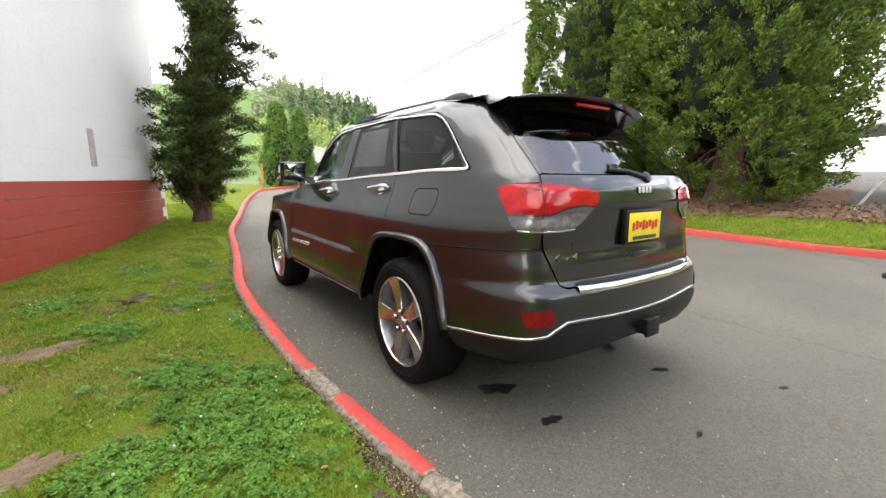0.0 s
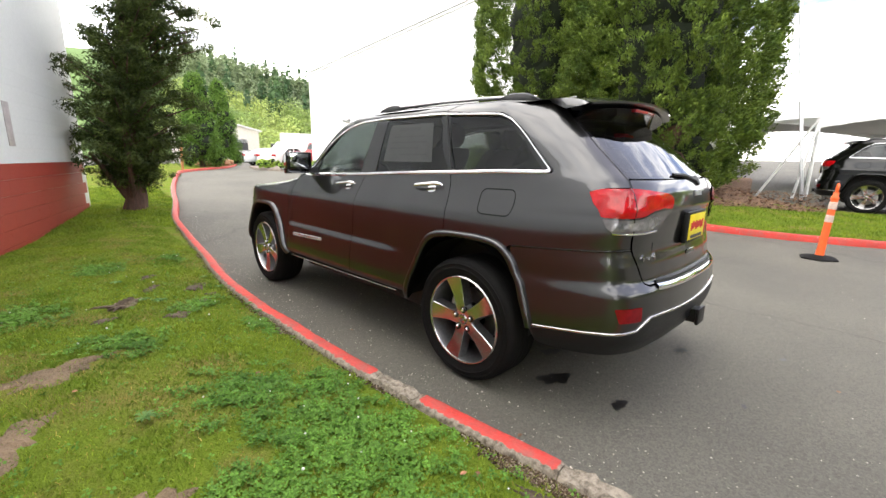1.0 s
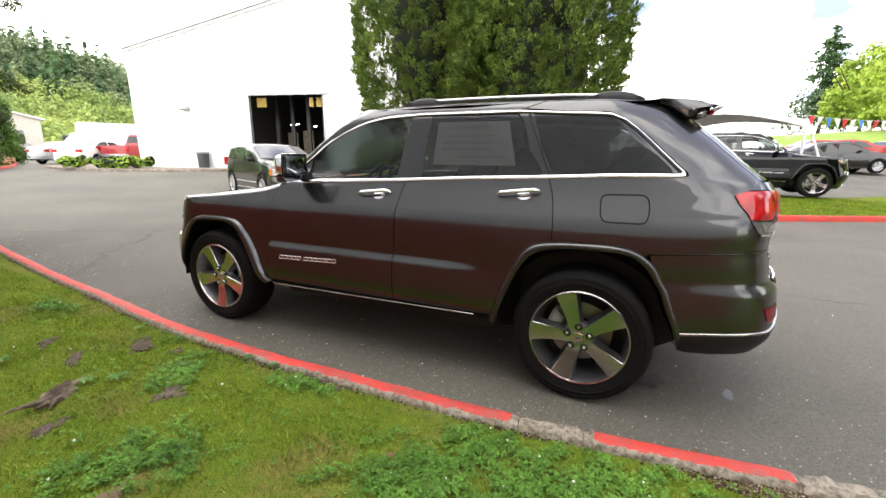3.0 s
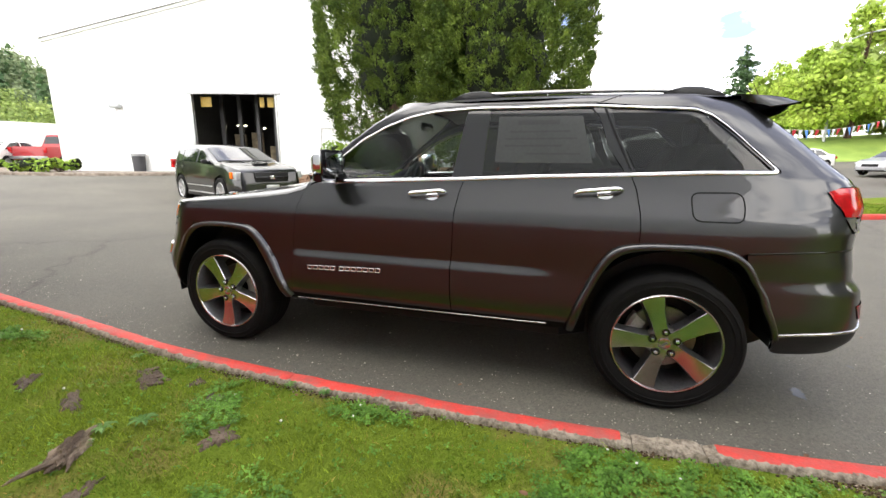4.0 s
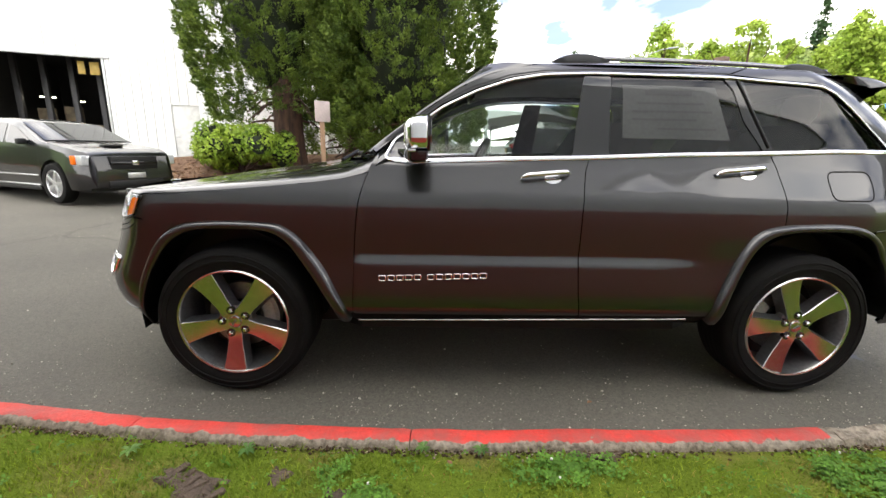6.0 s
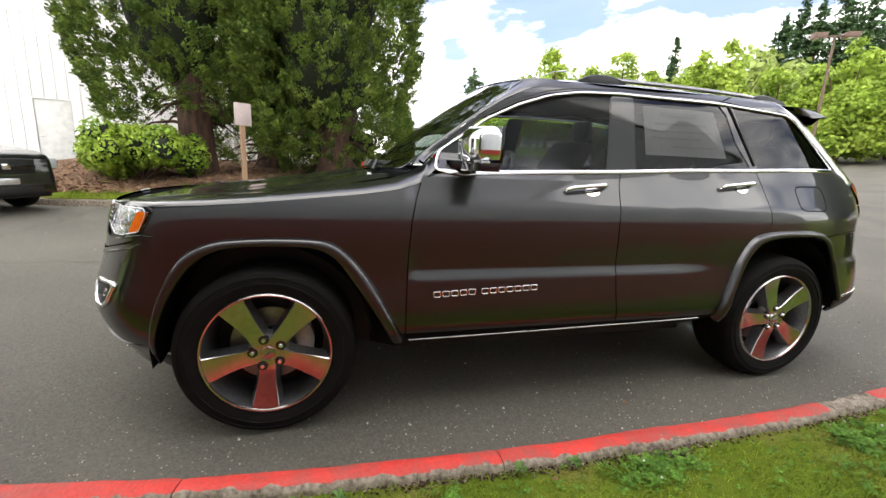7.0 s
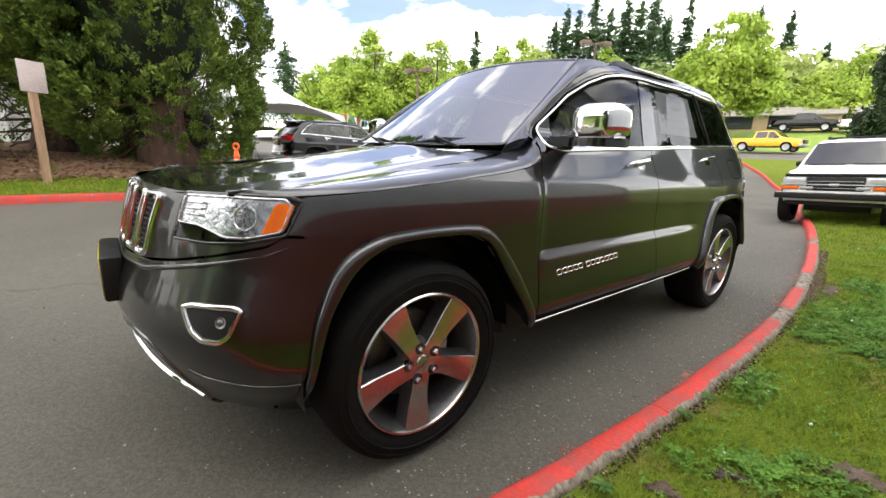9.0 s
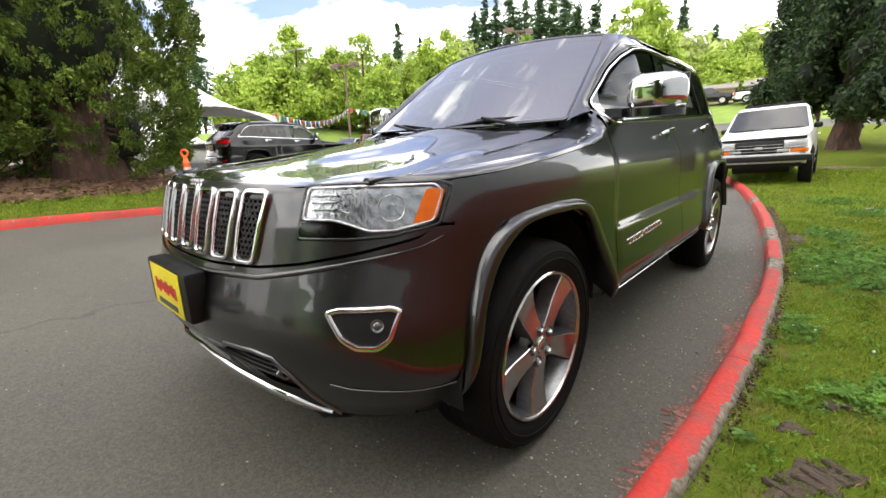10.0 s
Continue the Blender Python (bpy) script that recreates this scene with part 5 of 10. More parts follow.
def stump(x, y, turn, size, label):
    """The split top of a rotten stump, a few finger's breadths high, with roots that run out into the grass."""
    wood = mat("rotten_wood", (0.3, 0.23, 0.16), 0.95, dark=(0.075, 0.05, 0.035), scale=16, fine=90, bump=0.9, stretch=(0.25, 1, 1))
    t = thing("tree_stump", label, "stump")
    t.matrix_world = pose(x, y, lawn_at(x, y) + 0.008, 0, 0, turn)
    bm = bmesh.new()
    bmesh.ops.create_icosphere(bm, subdivisions=5, radius=1.0)
    for v in bm.verts:
        p = v.co.copy()
        w = 1 + 0.4 * noise.noise(p * 1.5) + 0.25 * noise.noise(p * 4.0)
        ridge = abs(noise.noise(Vector((p.x * 1.6, p.y * 7, 3)))) * 0.05 + 0.012 * noise.noise(Vector((p.x * 4, p.y * 22, 9)))
        v.co = Vector((p.x * size * w, p.y * size * 0.5 * w, -0.03 if p.z < -0.3 else p.z * 0.03 + max(0.0, p.z) * ridge))
    part("stump_top", bm, wood, t, smooth=50)
    for pts, r in (([(-0.06, 0.0, 0.01), (-0.13, 0.02, 0.03), (-0.18, 0.055, 0.035), (-0.2, 0.09, 0.02)], (0.018, 0.012, 0.008, 0.003)), ([(0.06, 0.01, 0.01), (0.12, -0.02, 0.024), (0.17, -0.015, 0.006)], (0.02, 0.012, 0.004)), ([(-0.03, -0.03, 0.01), (-0.09, -0.06, 0.02), (-0.13, -0.07, 0.004)], (0.016, 0.01, 0.003))):
        part("root", tube_bm(pts, list(r), 7), wood, t)


stump(-2.3, 2.42, 25, 0.105, "weathered rotten wood stump flush with the lawn")


def rosette(x, y, seed, size=0.11):
    """A flat weed of long leaves round one root."""
    rng = random.Random(seed)
    t = thing("broadleaf_weed", "flat broad-leaved weed in the lawn", "weed", "lawn weeds")
    z = lawn_at(x, y)
    for i in range(9):
        a = i * 0.7 + rng.uniform(-0.2, 0.2)
        ln = size * rng.uniform(0.6, 1.1)
        rows = []
        for k, w in ((0.05, 0.05), (0.3, 0.1), (0.55, 0.17), (0.8, 0.15), (1.0, 0.02)):
            c = Vector((x + ln * k * math.cos(a), y + ln * k * math.sin(a), z + 0.02 + 0.05 * ln / 0.1 * math.sin(2.6 * k) * 0.6))
            s = Vector((-math.sin(a), math.cos(a), 0)) * ln * w
            rows.append([c - s + Vector((0, 0, 0.006)), c, c + s + Vector((0, 0, 0.006))])
        part("leaf", loft_bm(rows), WEED, t)


WEED = leaf_mat("weed_leaf", (0.2, 0.33, 0.1), (0.12, 0.24, 0.06), 6.0)
for i, (wx, wy) in enumerate(((-2.17, 2.42), (-2.08, 2.3), (-1.52, 1.95), (-1.54, 2.62), (-1.53, 1.72), (-1.55, 3.05), (-2.5, 0.5), (-2.25, 3.15))):
    rosette(wx, wy, 300 + i, 0.055 if wx < -2 else 0.04)

DEAD = mat("dead_leaf", (0.3, 0.15, 0.07), 0.85, dark=(0.17, 0.08, 0.04), scale=30, vary=0.4)


def dead_leaf(x, y, z, turn, size):
    rows = [[(k * size, -w * size, 0.25 * size * w), (k * size, 0, 0.03 * size), (k * size, w * size, 0.3 * size * w)] for k, w in ((-0.5, 0.04), (-0.3, 0.28), (0.0, 0.36), (0.3, 0.24), (0.5, 0.02))]
    ob = tagged(new("fallen_leaf", bm_mesh("fallen_leaf", loft_bm(rows), DEAD, 60)), "small dry brown fallen leaf", "leaf", "fallen leaves")
    ob.matrix_world = pose(x, y, z, 6, 4, turn)


_r = random.Random(8)
for lx, ly in [(-1.62, -0.72), (-1.66, -0.68), (-1.95, 0.62), (-1.6, 1.85), (-2.7, 1.0), (-2.2, -0.9)] + [(_r.uniform(-3.2, -1.55), _r.uniform(-2.5, 4.5)) for _ in range(4)]:
    dead_leaf(lx, ly, lawn_at(lx, ly) + 0.022, _r.uniform(0, 360), _r.uniform(0.022, 0.04))
for lx, ly in [(-1.04, 1.1), (-1.15, -0.6), (0.6, -1.7), (-0.9, 4.3), (2.2, 5.2)]:
    dead_leaf(lx, ly, ground_z(lx, ly) + 0.006, _r.uniform(0, 360), _r.uniform(0.02, 0.035))


# ---- marks on the asphalt ----
OIL = mat("oil_stain", (0.014, 0.013, 0.012), 0.35, dark=(0.02, 0.019, 0.018), scale=12)


def oil_spot(x, y, size, seed):
    rng = random.Random(seed)
    rows = []
    ph = [rng.uniform(0, 6) for _ in range(3)]
    for k in (1.0, 0.5, 0.02):
        rows.append([(x + k * size * (1 + 0.3 * math.sin(2 * t + ph[0]) + 0.22 * math.sin(5 * t + ph[1]) + 0.12 * math.sin(9 * t + ph[2])) * math.cos(t), y + k * size * 0.8 * (1 + 0.3 * math.sin(2 * t + ph[0]) + 0.22 * math.sin(5 * t + ph[1])) * math.sin(t), ground_z(x, y) + 0.004) for t in (2 * math.pi * i / 30 for i in range(30))])
    tagged(new("oil_stain", bm_mesh("oil_stain", loft_bm(rows, close=True), OIL, 60)), "dark oil drip stain on the asphalt", "stain", "oil stains", "structure")


for i, (ox, oy, os_) in enumerate(((-0.51, -0.83, 0.05), (-0.52, -0.42, 0.09), (0.57, -0.43, 0.07), (0.53, -0.85, 0.045), (-0.2, -0.2, 0.06), (0.9, -1.4, 0.025), (-0.01, -1.33, 0.02))):
    oil_spot(ox, oy, os_, 60 + i)


def grit():
    """Loose pale grains and crumbs on the asphalt, thickest along the kerb."""
    rng = np.random.default_rng(33)
    y = np.r_[rng.uniform(-4, 8, 3600), rng.uniform(-6, 9, 1700)]
    front = np.interp(y, LINE_L[:, 1], LINE_L[:, 0])
    x = front + np.r_[0.02 + rng.exponential(0.3, 3600), rng.uniform(0.1, 6, 1700)]
    s = rng.uniform(0.0015, 0.0045, len(x)) * np.where(rng.random(len(x)) < 0.06, 2.0, 1.0)
    z = heights(ground_z, x, y, 0.25) + s * 0.4
    oct_v = np.array([(1, 0, 0), (0, 1, 0), (-1, 0, 0), (0, -1, 0), (0, 0, 0.8), (0, 0, -0.8)])
    oct_f = np.array([(0, 1, 4), (1, 2, 4), (2, 3, 4), (3, 0, 4), (1, 0, 5), (2, 1, 5), (3, 2, 5), (0, 3, 5)])
    v = (np.stack([x, y, z], 1)[:, None] + oct_v * s[:, None, None] * rng.uniform(0.7, 1.4, (len(x), 6, 1))).reshape(-1, 3)
    f = (np.arange(len(x))[:, None, None] * 6 + oct_f).reshape(-1, 3)
    tagged(new("grit", mesh_np("grit", v, f, mat("pale_grit", (0.5, 0.47, 0.41), 0.9, dark=(0.2, 0.18, 0.14), scale=40, island=0.6))), "loose pale grit on the asphalt", "grit", kind="stuff")


grit()


# ---- the grey sport utility vehicle ----
from mathutils.geometry import delaunay_2d_cdt

PAINT = mat("granite_metallic_paint", (0.062, 0.0615, 0.0625), 0.32, 1.0, dark=(0.057, 0.0566, 0.0575), scale=900, fine=1500, coat=1.0)
PAINT.node_tree.nodes["Principled BSDF"].inputs["Coat IOR"].default_value = 1.5
PAINT.node_tree.nodes["Principled BSDF"].inputs["Specular Tint"].default_value = (0.75, 0.75, 0.75, 1)
CHROME = mat("chrome", (0.82, 0.82, 0.83), 0.06, 1.0, dark=(0.78, 0.78, 0.79), scale=3)
SATIN = mat("polished_alloy", (0.58, 0.56, 0.54), 0.2, 1.0, dark=(0.53, 0.51, 0.49), scale=20)
ALLOY = mat("painted_alloy", (0.22, 0.22, 0.225), 0.32, 0.85)
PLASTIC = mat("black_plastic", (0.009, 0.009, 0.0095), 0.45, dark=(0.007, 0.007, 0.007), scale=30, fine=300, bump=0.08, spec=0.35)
GLOSS_BLACK = mat("gloss_black", (0.008, 0.008, 0.009), 0.08, coat=0.5)
RUBBER = mat("tyre_rubber", (0.007, 0.007, 0.007), 0.75, dark=(0.01, 0.0095, 0.009), scale=12, fine=120, bump=0.15, spec=0.12)
CABIN = mat("cabin_trim", (0.035, 0.035, 0.036), 0.7)
LEATHER = mat("black_leather", (0.03, 0.03, 0.031), 0.5, fine=120, bump=0.15)
GLASS_CLEAR = glass_mat("green_tinted_glass", (0.72, 0.8, 0.76), ior=1.45)
GLASS_SCREEN = glass_mat("laminated_glass", (0.13, 0.155, 0.15), ior=3.3)
GLASS_REAR = glass_mat("rear_privacy_glass", (0.14, 0.15, 0.147), ior=2.2)
BADGE = mat("badge_silver", (0.62, 0.62, 0.63), 0.35, 0.5)
GLASS_DARK = glass_mat("privacy_glass", (0.11, 0.12, 0.117), ior=1.62)
GLASS_LENS = glass_mat("clear_lens", (0.93, 0.94, 0.95))
RED_LENS = mat("red_lamp_lens", (0.68, 0.008, 0.012), 0.12, coat=0.35, dark=(0.4, 0.004, 0.007), scale=14, spec=0.35)
RED_LENS.node_tree.nodes["Principled BSDF"].inputs["Transmission Weight"].default_value = 0.25
DEEP_RED = mat("deep_red_reflector", (0.2, 0.004, 0.008), 0.2, dark=(0.12, 0.002, 0.004), scale=40, spec=0.3)
AMBER = mat("amber_lens", (0.9, 0.17, 0.005), 0.25, spec=0.3)
CLEAR_LAMP = mat("clear_lamp_glass", (0.34, 0.33, 0.33), 0.12, 0.5, dark=(0.12, 0.12, 0.12), scale=25, coat=1.0)
SILVER_IN = mat("lamp_reflector", (0.72, 0.73, 0.75), 0.2, 0.95, dark=(0.4, 0.41, 0.42), scale=30, fine=60, bump=0.15)
YELLOW = mat("yellow_plate", (0.85, 0.72, 0.02), 0.4)
RED_INK = mat("red_ink", (0.6, 0.03, 0.03), 0.5)
CALIPER = mat("cast_caliper", (0.5, 0.49, 0.47), 0.5, 0.3)
DISC = mat("brake_disc", (0.35, 0.34, 0.33), 0.35, 0.9)

# the outline of the lower body seen from above, left half, nose to tail
PLAN = [(0, 3.79), (0.2, 3.785), (0.4, 3.755), (0.55, 3.712), (0.686, 3.645), (0.79, 3.57), (0.86, 3.49), (0.905, 3.39), (0.93, 3.25), (0.944, 3.05), (0.952, 2.8), (0.956, 2.4), (0.957, 1.5), (0.956, 0.6), (0.952, 0.1), (0.94, -0.25), (0.918, -0.45), (0.885, -0.62), (0.835, -0.77), (0.76, -0.88), (0.62, -0.95), (0.4, -0.985), (0.2, -1.0), (0, -1.005)]
_full = smooth_line([(-0.2, 3.785)] + PLAN + [(-0.2, -1.0)], 0.01)
_a = int(np.argmin(np.hypot(_full[:, 0], _full[:, 1] - 3.79)))
_b = int(np.argmin(np.hypot(_full[:, 0], _full[:, 1] + 1.005)))
LINE = _full[_a : _b + 1]
ARC = np.r_[0, np.cumsum(np.linalg.norm(np.diff(LINE, axis=0), axis=1))]
AFT = ARC[-1]


def eased(rows, sigma=0.012):
    """A table of (height, inset) pairs, rounded over a short stretch so that no reflection breaks."""
    z = np.linspace(0.0, 2.0, 2001)
    v = np.interp(z, *np.array(rows).T)
    k = np.exp(-0.5 * (np.arange(-60, 61) * 0.001 / sigma) ** 2)
    return z, np.convolve(np.pad(v, 60, "edge"), k / k.sum(), "valid")


IN_SIDE = eased([(0.2, 0.12), (0.35, 0.062), (0.41, 0.012), (0.45, -0.016), (0.5, -0.026), (0.56, -0.02), (0.62, -0.011), (0.68, -0.002), (0.74, 0.004), (0.8, 0.007), (0.9, 0.01), (0.99, 0.015), (1.04, 0.024), (1.08, 0.046), (1.14, 0.076), (1.2, 0.104), (1.29, 0.138), (1.45, 0.185), (1.6, 0.232), (1.65, 0.255), (1.7, 0.3), (1.74, 0.37)], 0.02)
IN_FRONT = eased([(0.2, 0.15), (0.3, 0.1), (0.38, 0.062), (0.45, 0.036), (0.52, 0.01), (0.57, -0.002), (0.61, 0.0), (0.66, 0.012), (0.7, 0.026), (0.75, 0.042), (0.79, 0.056), (0.9, 0.08), (1.0, 0.11), (1.06, 0.15), (1.1, 0.2), (1.2, 0.4)])
IN_REAR = eased([(0.3, 0.1), (0.4, 0.045), (0.46, 0.012), (0.52, 0.0), (0.6, 0.0), (0.7, 0.006), (0.72, 0.014), (0.735, 0.03), (0.76, 0.052), (0.84, 0.06), (0.9, 0.073), (0.94, 0.075), (1.0, 0.07), (1.09, 0.063), (1.11, 0.05), (1.2, 0.062), (1.26, 0.1), (1.325, 0.18), (1.467, 0.335), (1.59, 0.485), (1.68, 0.6), (1.74, 0.72)], 0.01)


def ease(a, b, v):
    t = np.clip((v - a) / (b - a), 0, 1)
    return t * t * (3 - 2 * t)


def skin(s, z):
    """The body's skin: s metres round from the nose (left side positive; past the tail it runs on up the right side), z up."""
    s, z = np.asarray(s, float), np.asarray(z, float)
    side = np.where((s < 0) | (s > AFT), 1.0, -1.0)
    q = np.where(s < 0, -s, np.where(s > AFT, 2 * AFT - s, s))
    x, y = np.interp(q, ARC, LINE[:, 0]), np.interp(q, ARC, LINE[:, 1])
    wf, wr = ease(2.7, 3.6, y), 1 - ease(-0.95, 0.2, y)
    inset = np.interp(z, *IN_SIDE)
    # the step along the doors: the lower half stands proud and its upper edge faces the sky
    along = ease(0.5, 0.85, y) * (1 - ease(2.25, 2.33, y))
    inset = inset + along * (0.016 * ease(0.7, 0.752, z) - 0.004)
    x = x * (1 - inset / 0.957) * (1 - 0.115 * ease(1.3, 2.35, y) * ease(1.18, 1.3, z))
    y = y - np.interp(z, *IN_FRONT) * wf + np.interp(z, *IN_REAR) * wr
    return np.stack([side * x, y, z + 0 * x], -1)


def skin_normal(s, z, h=0.004):
    a = skin(s + h, z) - skin(s - h, z)
    b = skin(s, z + h) - skin(s, z - h)
    n = np.cross(a, b)
    return n / (np.linalg.norm(n, axis=-1, keepdims=True) + 1e-12)


_sg = np.linspace(0, AFT, 3000)


def sy(y, z):
    """Where along the left side the skin has that y."""
    p = skin(_sg, np.full_like(_sg, z))
    k = (_sg > 0.75) & (_sg < AFT - 0.35)
    return float(np.interp(-y, -p[k, 1], _sg[k]))


def sf(x, z):
    """Where on the nose the skin lies x metres off the middle (left positive)."""
    k = _sg < 1.25
    p = skin(_sg[k], np.full(k.sum(), z))
    return math.copysign(float(np.interp(abs(x), -p[:, 0], _sg[k])), x)


def sr(x, z):
    """The same on the tail; past the middle on the right side."""
    k = _sg > AFT - 1.2
    p = skin(_sg[k], np.full(k.sum(), z))
    s = float(np.interp(abs(x), -p[::-1, 0], _sg[k][::-1]))
    return s if x >= 0 else 2 * AFT - s


def side(rows):
    return [(sy(y, z), z) for y, z in rows]


def nose(rows):
    return [(sf(x, z), z) for x, z in rows]


def tail(rows):
    return [(sr(x, z), z) for x, z in rows]


def both_nose(rows):
    return nose(rows) + nose([(-x, z) for x, z in rows[::-1] if x > 1e-6])


def both_tail(rows):
    return tail(rows) + tail([(-x, z) for x, z in rows[::-1] if x > 1e-6])


def shrunk(pts, gap):
    """A closed outline moved inwards."""
    p = np.array(pts, float)
    area = 0.5 * np.sum(p[:, 0] * np.roll(p[:, 1], -1) - np.roll(p[:, 0], -1) * p[:, 1])
    a, b = p - np.roll(p, 1, 0), np.roll(p, -1, 0) - p
    a, b = (v / (np.linalg.norm(v, axis=1)[:, None] + 1e-12) for v in (a, b))
    na, nb = np.stack([-a[:, 1], a[:, 0]], 1), np.stack([-b[:, 1], b[:, 0]], 1)
    m = na + nb
    m /= np.maximum((m * na).sum(1), 0.5)[:, None]
    return p + math.copysign(gap, area) * m


def dense(pts, step, closed=True):
    out = []
    q = list(pts) + ([pts[0]] if closed else [])
    for a, b in zip(q, q[1:]):
        a, b = np.array(a, float), np.array(b, float)
        k = max(1, int(np.linalg.norm(b - a) / step))
        out += [a + (b - a) * i / k for i in range(k)]
    return np.array(out if closed else out + [np.array(q[-1], float)])


def rounded(pts, r, closed=True):
    """The outline with its corners cut by small arcs."""
    p = [np.array(q, float) for q in pts]
    out = []
    k = len(p)
    for i in range(k):
        a, b, c = p[i - 1], p[i], p[(i + 1) % k]
        if not closed and i in (0, k - 1):
            out.append(b)
            continue
        u, v = a - b, c - b
        d = min(r, 0.45 * np.linalg.norm(u), 0.45 * np.linalg.norm(v))
        u, v = b + u / (np.linalg.norm(u) + 1e-9) * d, b + v / (np.linalg.norm(v) + 1e-9) * d
        out += [(1 - t) ** 2 * u + 2 * t * (1 - t) * b + t * t * v for t in (0, 0.25, 0.5, 0.75, 1)]
    return out


def inside(poly, pts):
    x, y = pts[:, 0], pts[:, 1]
    hit = np.zeros(len(pts), bool)
    for (x0, y0), (x1, y1) in zip(poly, np.roll(poly, -1, 0)):
        c = (y0 > y) != (y1 > y)
        hit ^= c & (x < (x1 - x0) * (y - y0) / (y1 - y0 + 1e-15) + x0)
    return hit


def mirrored_mesh(me, name):
    """The same mesh on the other side of the car."""
    v = np.empty(len(me.vertices) * 3, np.float32)
    me.vertices.foreach_get("co", v)
    v = v.reshape(-1, 3) * (-1, 1, 1)
    faces = [tuple(p.vertices)[::-1] for p in me.polygons]
    out = bpy.data.meshes.new(name)
    out.from_pydata(v.tolist(), [], faces)
    out.polygons.foreach_set("use_smooth", [p.use_smooth for p in me.polygons])
    nrm = []
    for p in me.polygons:
        nrm += [(-n[0], n[1], n[2]) for n in (tuple(me.corner_normals[i].vector) for i in list(p.loop_indices)[::-1])]
    out.normals_split_custom_set(nrm)
    for m in me.materials:
        out.materials.append(m)
    return out


def finish(name, tris, co, nrm, rim_pts, rim_nrm, material, rim):
    """A sheet with exact shading normals and a turned-in edge."""
    verts = list(map(tuple, co))
    faces = [tuple(t) for t in tris]
    loops = [tuple(nrm[i]) for t in faces for i in t]
    if rim:
        k = len(rim_pts)
        a = len(verts)
        verts += list(map(tuple, rim_pts)) + list(map(tuple, rim_pts - rim_nrm * rim))
        for i in range(k):
            j = (i + 1) % k
            faces.append((a + i, a + j, a + k + j, a + k + i))
            e = np.cross(rim_pts[j] - rim_pts[i], rim_nrm[i])
            e = e / (np.linalg.norm(e) + 1e-12)
            e2 = rim_nrm[i] * 0.5 + e * 0.8
            loops += [tuple(e2)] * 2 + [tuple(e)] * 2
    me = bpy.data.meshes.new(name)
    me.from_pydata(verts, [], faces)
    me.polygons.foreach_set("use_smooth", [True] * len(faces))
    me.normals_split_custom_set(loops)
    me.materials.append(material)
    return me


def panel_mesh(name, outline, material, surface=skin, normal=skin_normal, step=0.03, gap=0.0025, lift=0.0, rim=0.014, corner=0.012):
    """A trimmed sheet of the skin inside an outline given on the skin."""
    line = rounded(outline, corner) if corner else outline
    poly = shrunk(dense(line, step * 0.7), gap)
    lo, hi = poly.min(0), poly.max(0)
    gx, gy = np.meshgrid(np.arange(lo[0] + step / 2, hi[0], step), np.arange(lo[1] + step / 2, hi[1], step * 0.6))
    grid = np.stack([gx.ravel(), gy.ravel()], 1)
    grid = grid[inside(poly, grid)]
    if len(grid):
        far = np.min(np.linalg.norm(grid[:, None] - poly[None], axis=2), axis=1)
        grid = grid[far > step * 0.35]
    pts = np.concatenate([poly, grid])
    k = len(poly)
    v, _, f, *_ = delaunay_2d_cdt([Vector(p) for p in pts], [(i, (i + 1) % k) for i in range(k)], [], 1, 1e-6)
    uv = np.array([tuple(p) for p in v])
    f = [t if (uv[t[1]] - uv[t[0]])[0] * (uv[t[2]] - uv[t[0]])[1] - (uv[t[1]] - uv[t[0]])[1] * (uv[t[2]] - uv[t[0]])[0] > 0 else t[::-1] for t in f]
    nrm = normal(uv[:, 0], uv[:, 1])
    co = surface(uv[:, 0], uv[:, 1]) + nrm * lift
    t = np.array(f)
    face_n = np.cross(co[t[:, 1]] - co[t[:, 0]], co[t[:, 2]] - co[t[:, 0]])
    if (face_n * nrm[t[:, 0]]).sum() < 0:
        f = [q[::-1] for q in f]
    rn = normal(poly[:, 0], poly[:, 1])
    return finish(name, f, co, nrm, surface(poly[:, 0], poly[:, 1]) + rn * lift, rn, material, rim)


def strip_mesh(name, path, width, lift, material, closed=False, base=-0.002, surface=skin, normal=skin_normal, step=0.02):
    """A raised moulding along a path on the skin, rounded across."""
    p = dense(path, step, closed)
    t = (np.roll(p, -1, 0) - np.roll(p, 1, 0)) if closed else np.gradient(p, axis=0)
    t /= np.linalg.norm(t, axis=1)[:, None] + 1e-12
    n = np.stack([-t[:, 1], t[:, 0]], 1)
    w = np.broadcast_to(np.asarray(width, float), len(p)) if np.ndim(width) == 0 else np.interp(np.linspace(0, 1, len(p)), np.linspace(0, 1, len(width)), width)
    rows = []
    for u, h in ((-0.5, base), (-0.5, lift * 0.55), (-0.36, lift * 0.9), (0.0, lift), (0.36, lift * 0.9), (0.5, lift * 0.55), (0.5, base)):
        q = p + n * (u * w)[:, None]
        rows.append(surface(q[:, 0], q[:, 1]) + normal(q[:, 0], q[:, 1]) * h)
    rings = [[tuple(r[i]) for r in rows] for i in range(len(p))]
    if closed:
        rings.append(rings[0])
    bm = loft_bm(rings)
    bmesh.ops.remove_doubles(bm, verts=bm.verts, dist=1e-5)
    return bm_mesh(name, bm, material, 50)


def pair(name, me, parent, label=""):
    """A part of the left side and its twin on the right."""
    a = part(name, me, None, parent, label)
    b = part(name, mirrored_mesh(me, name), None, parent, label)
    return a, b


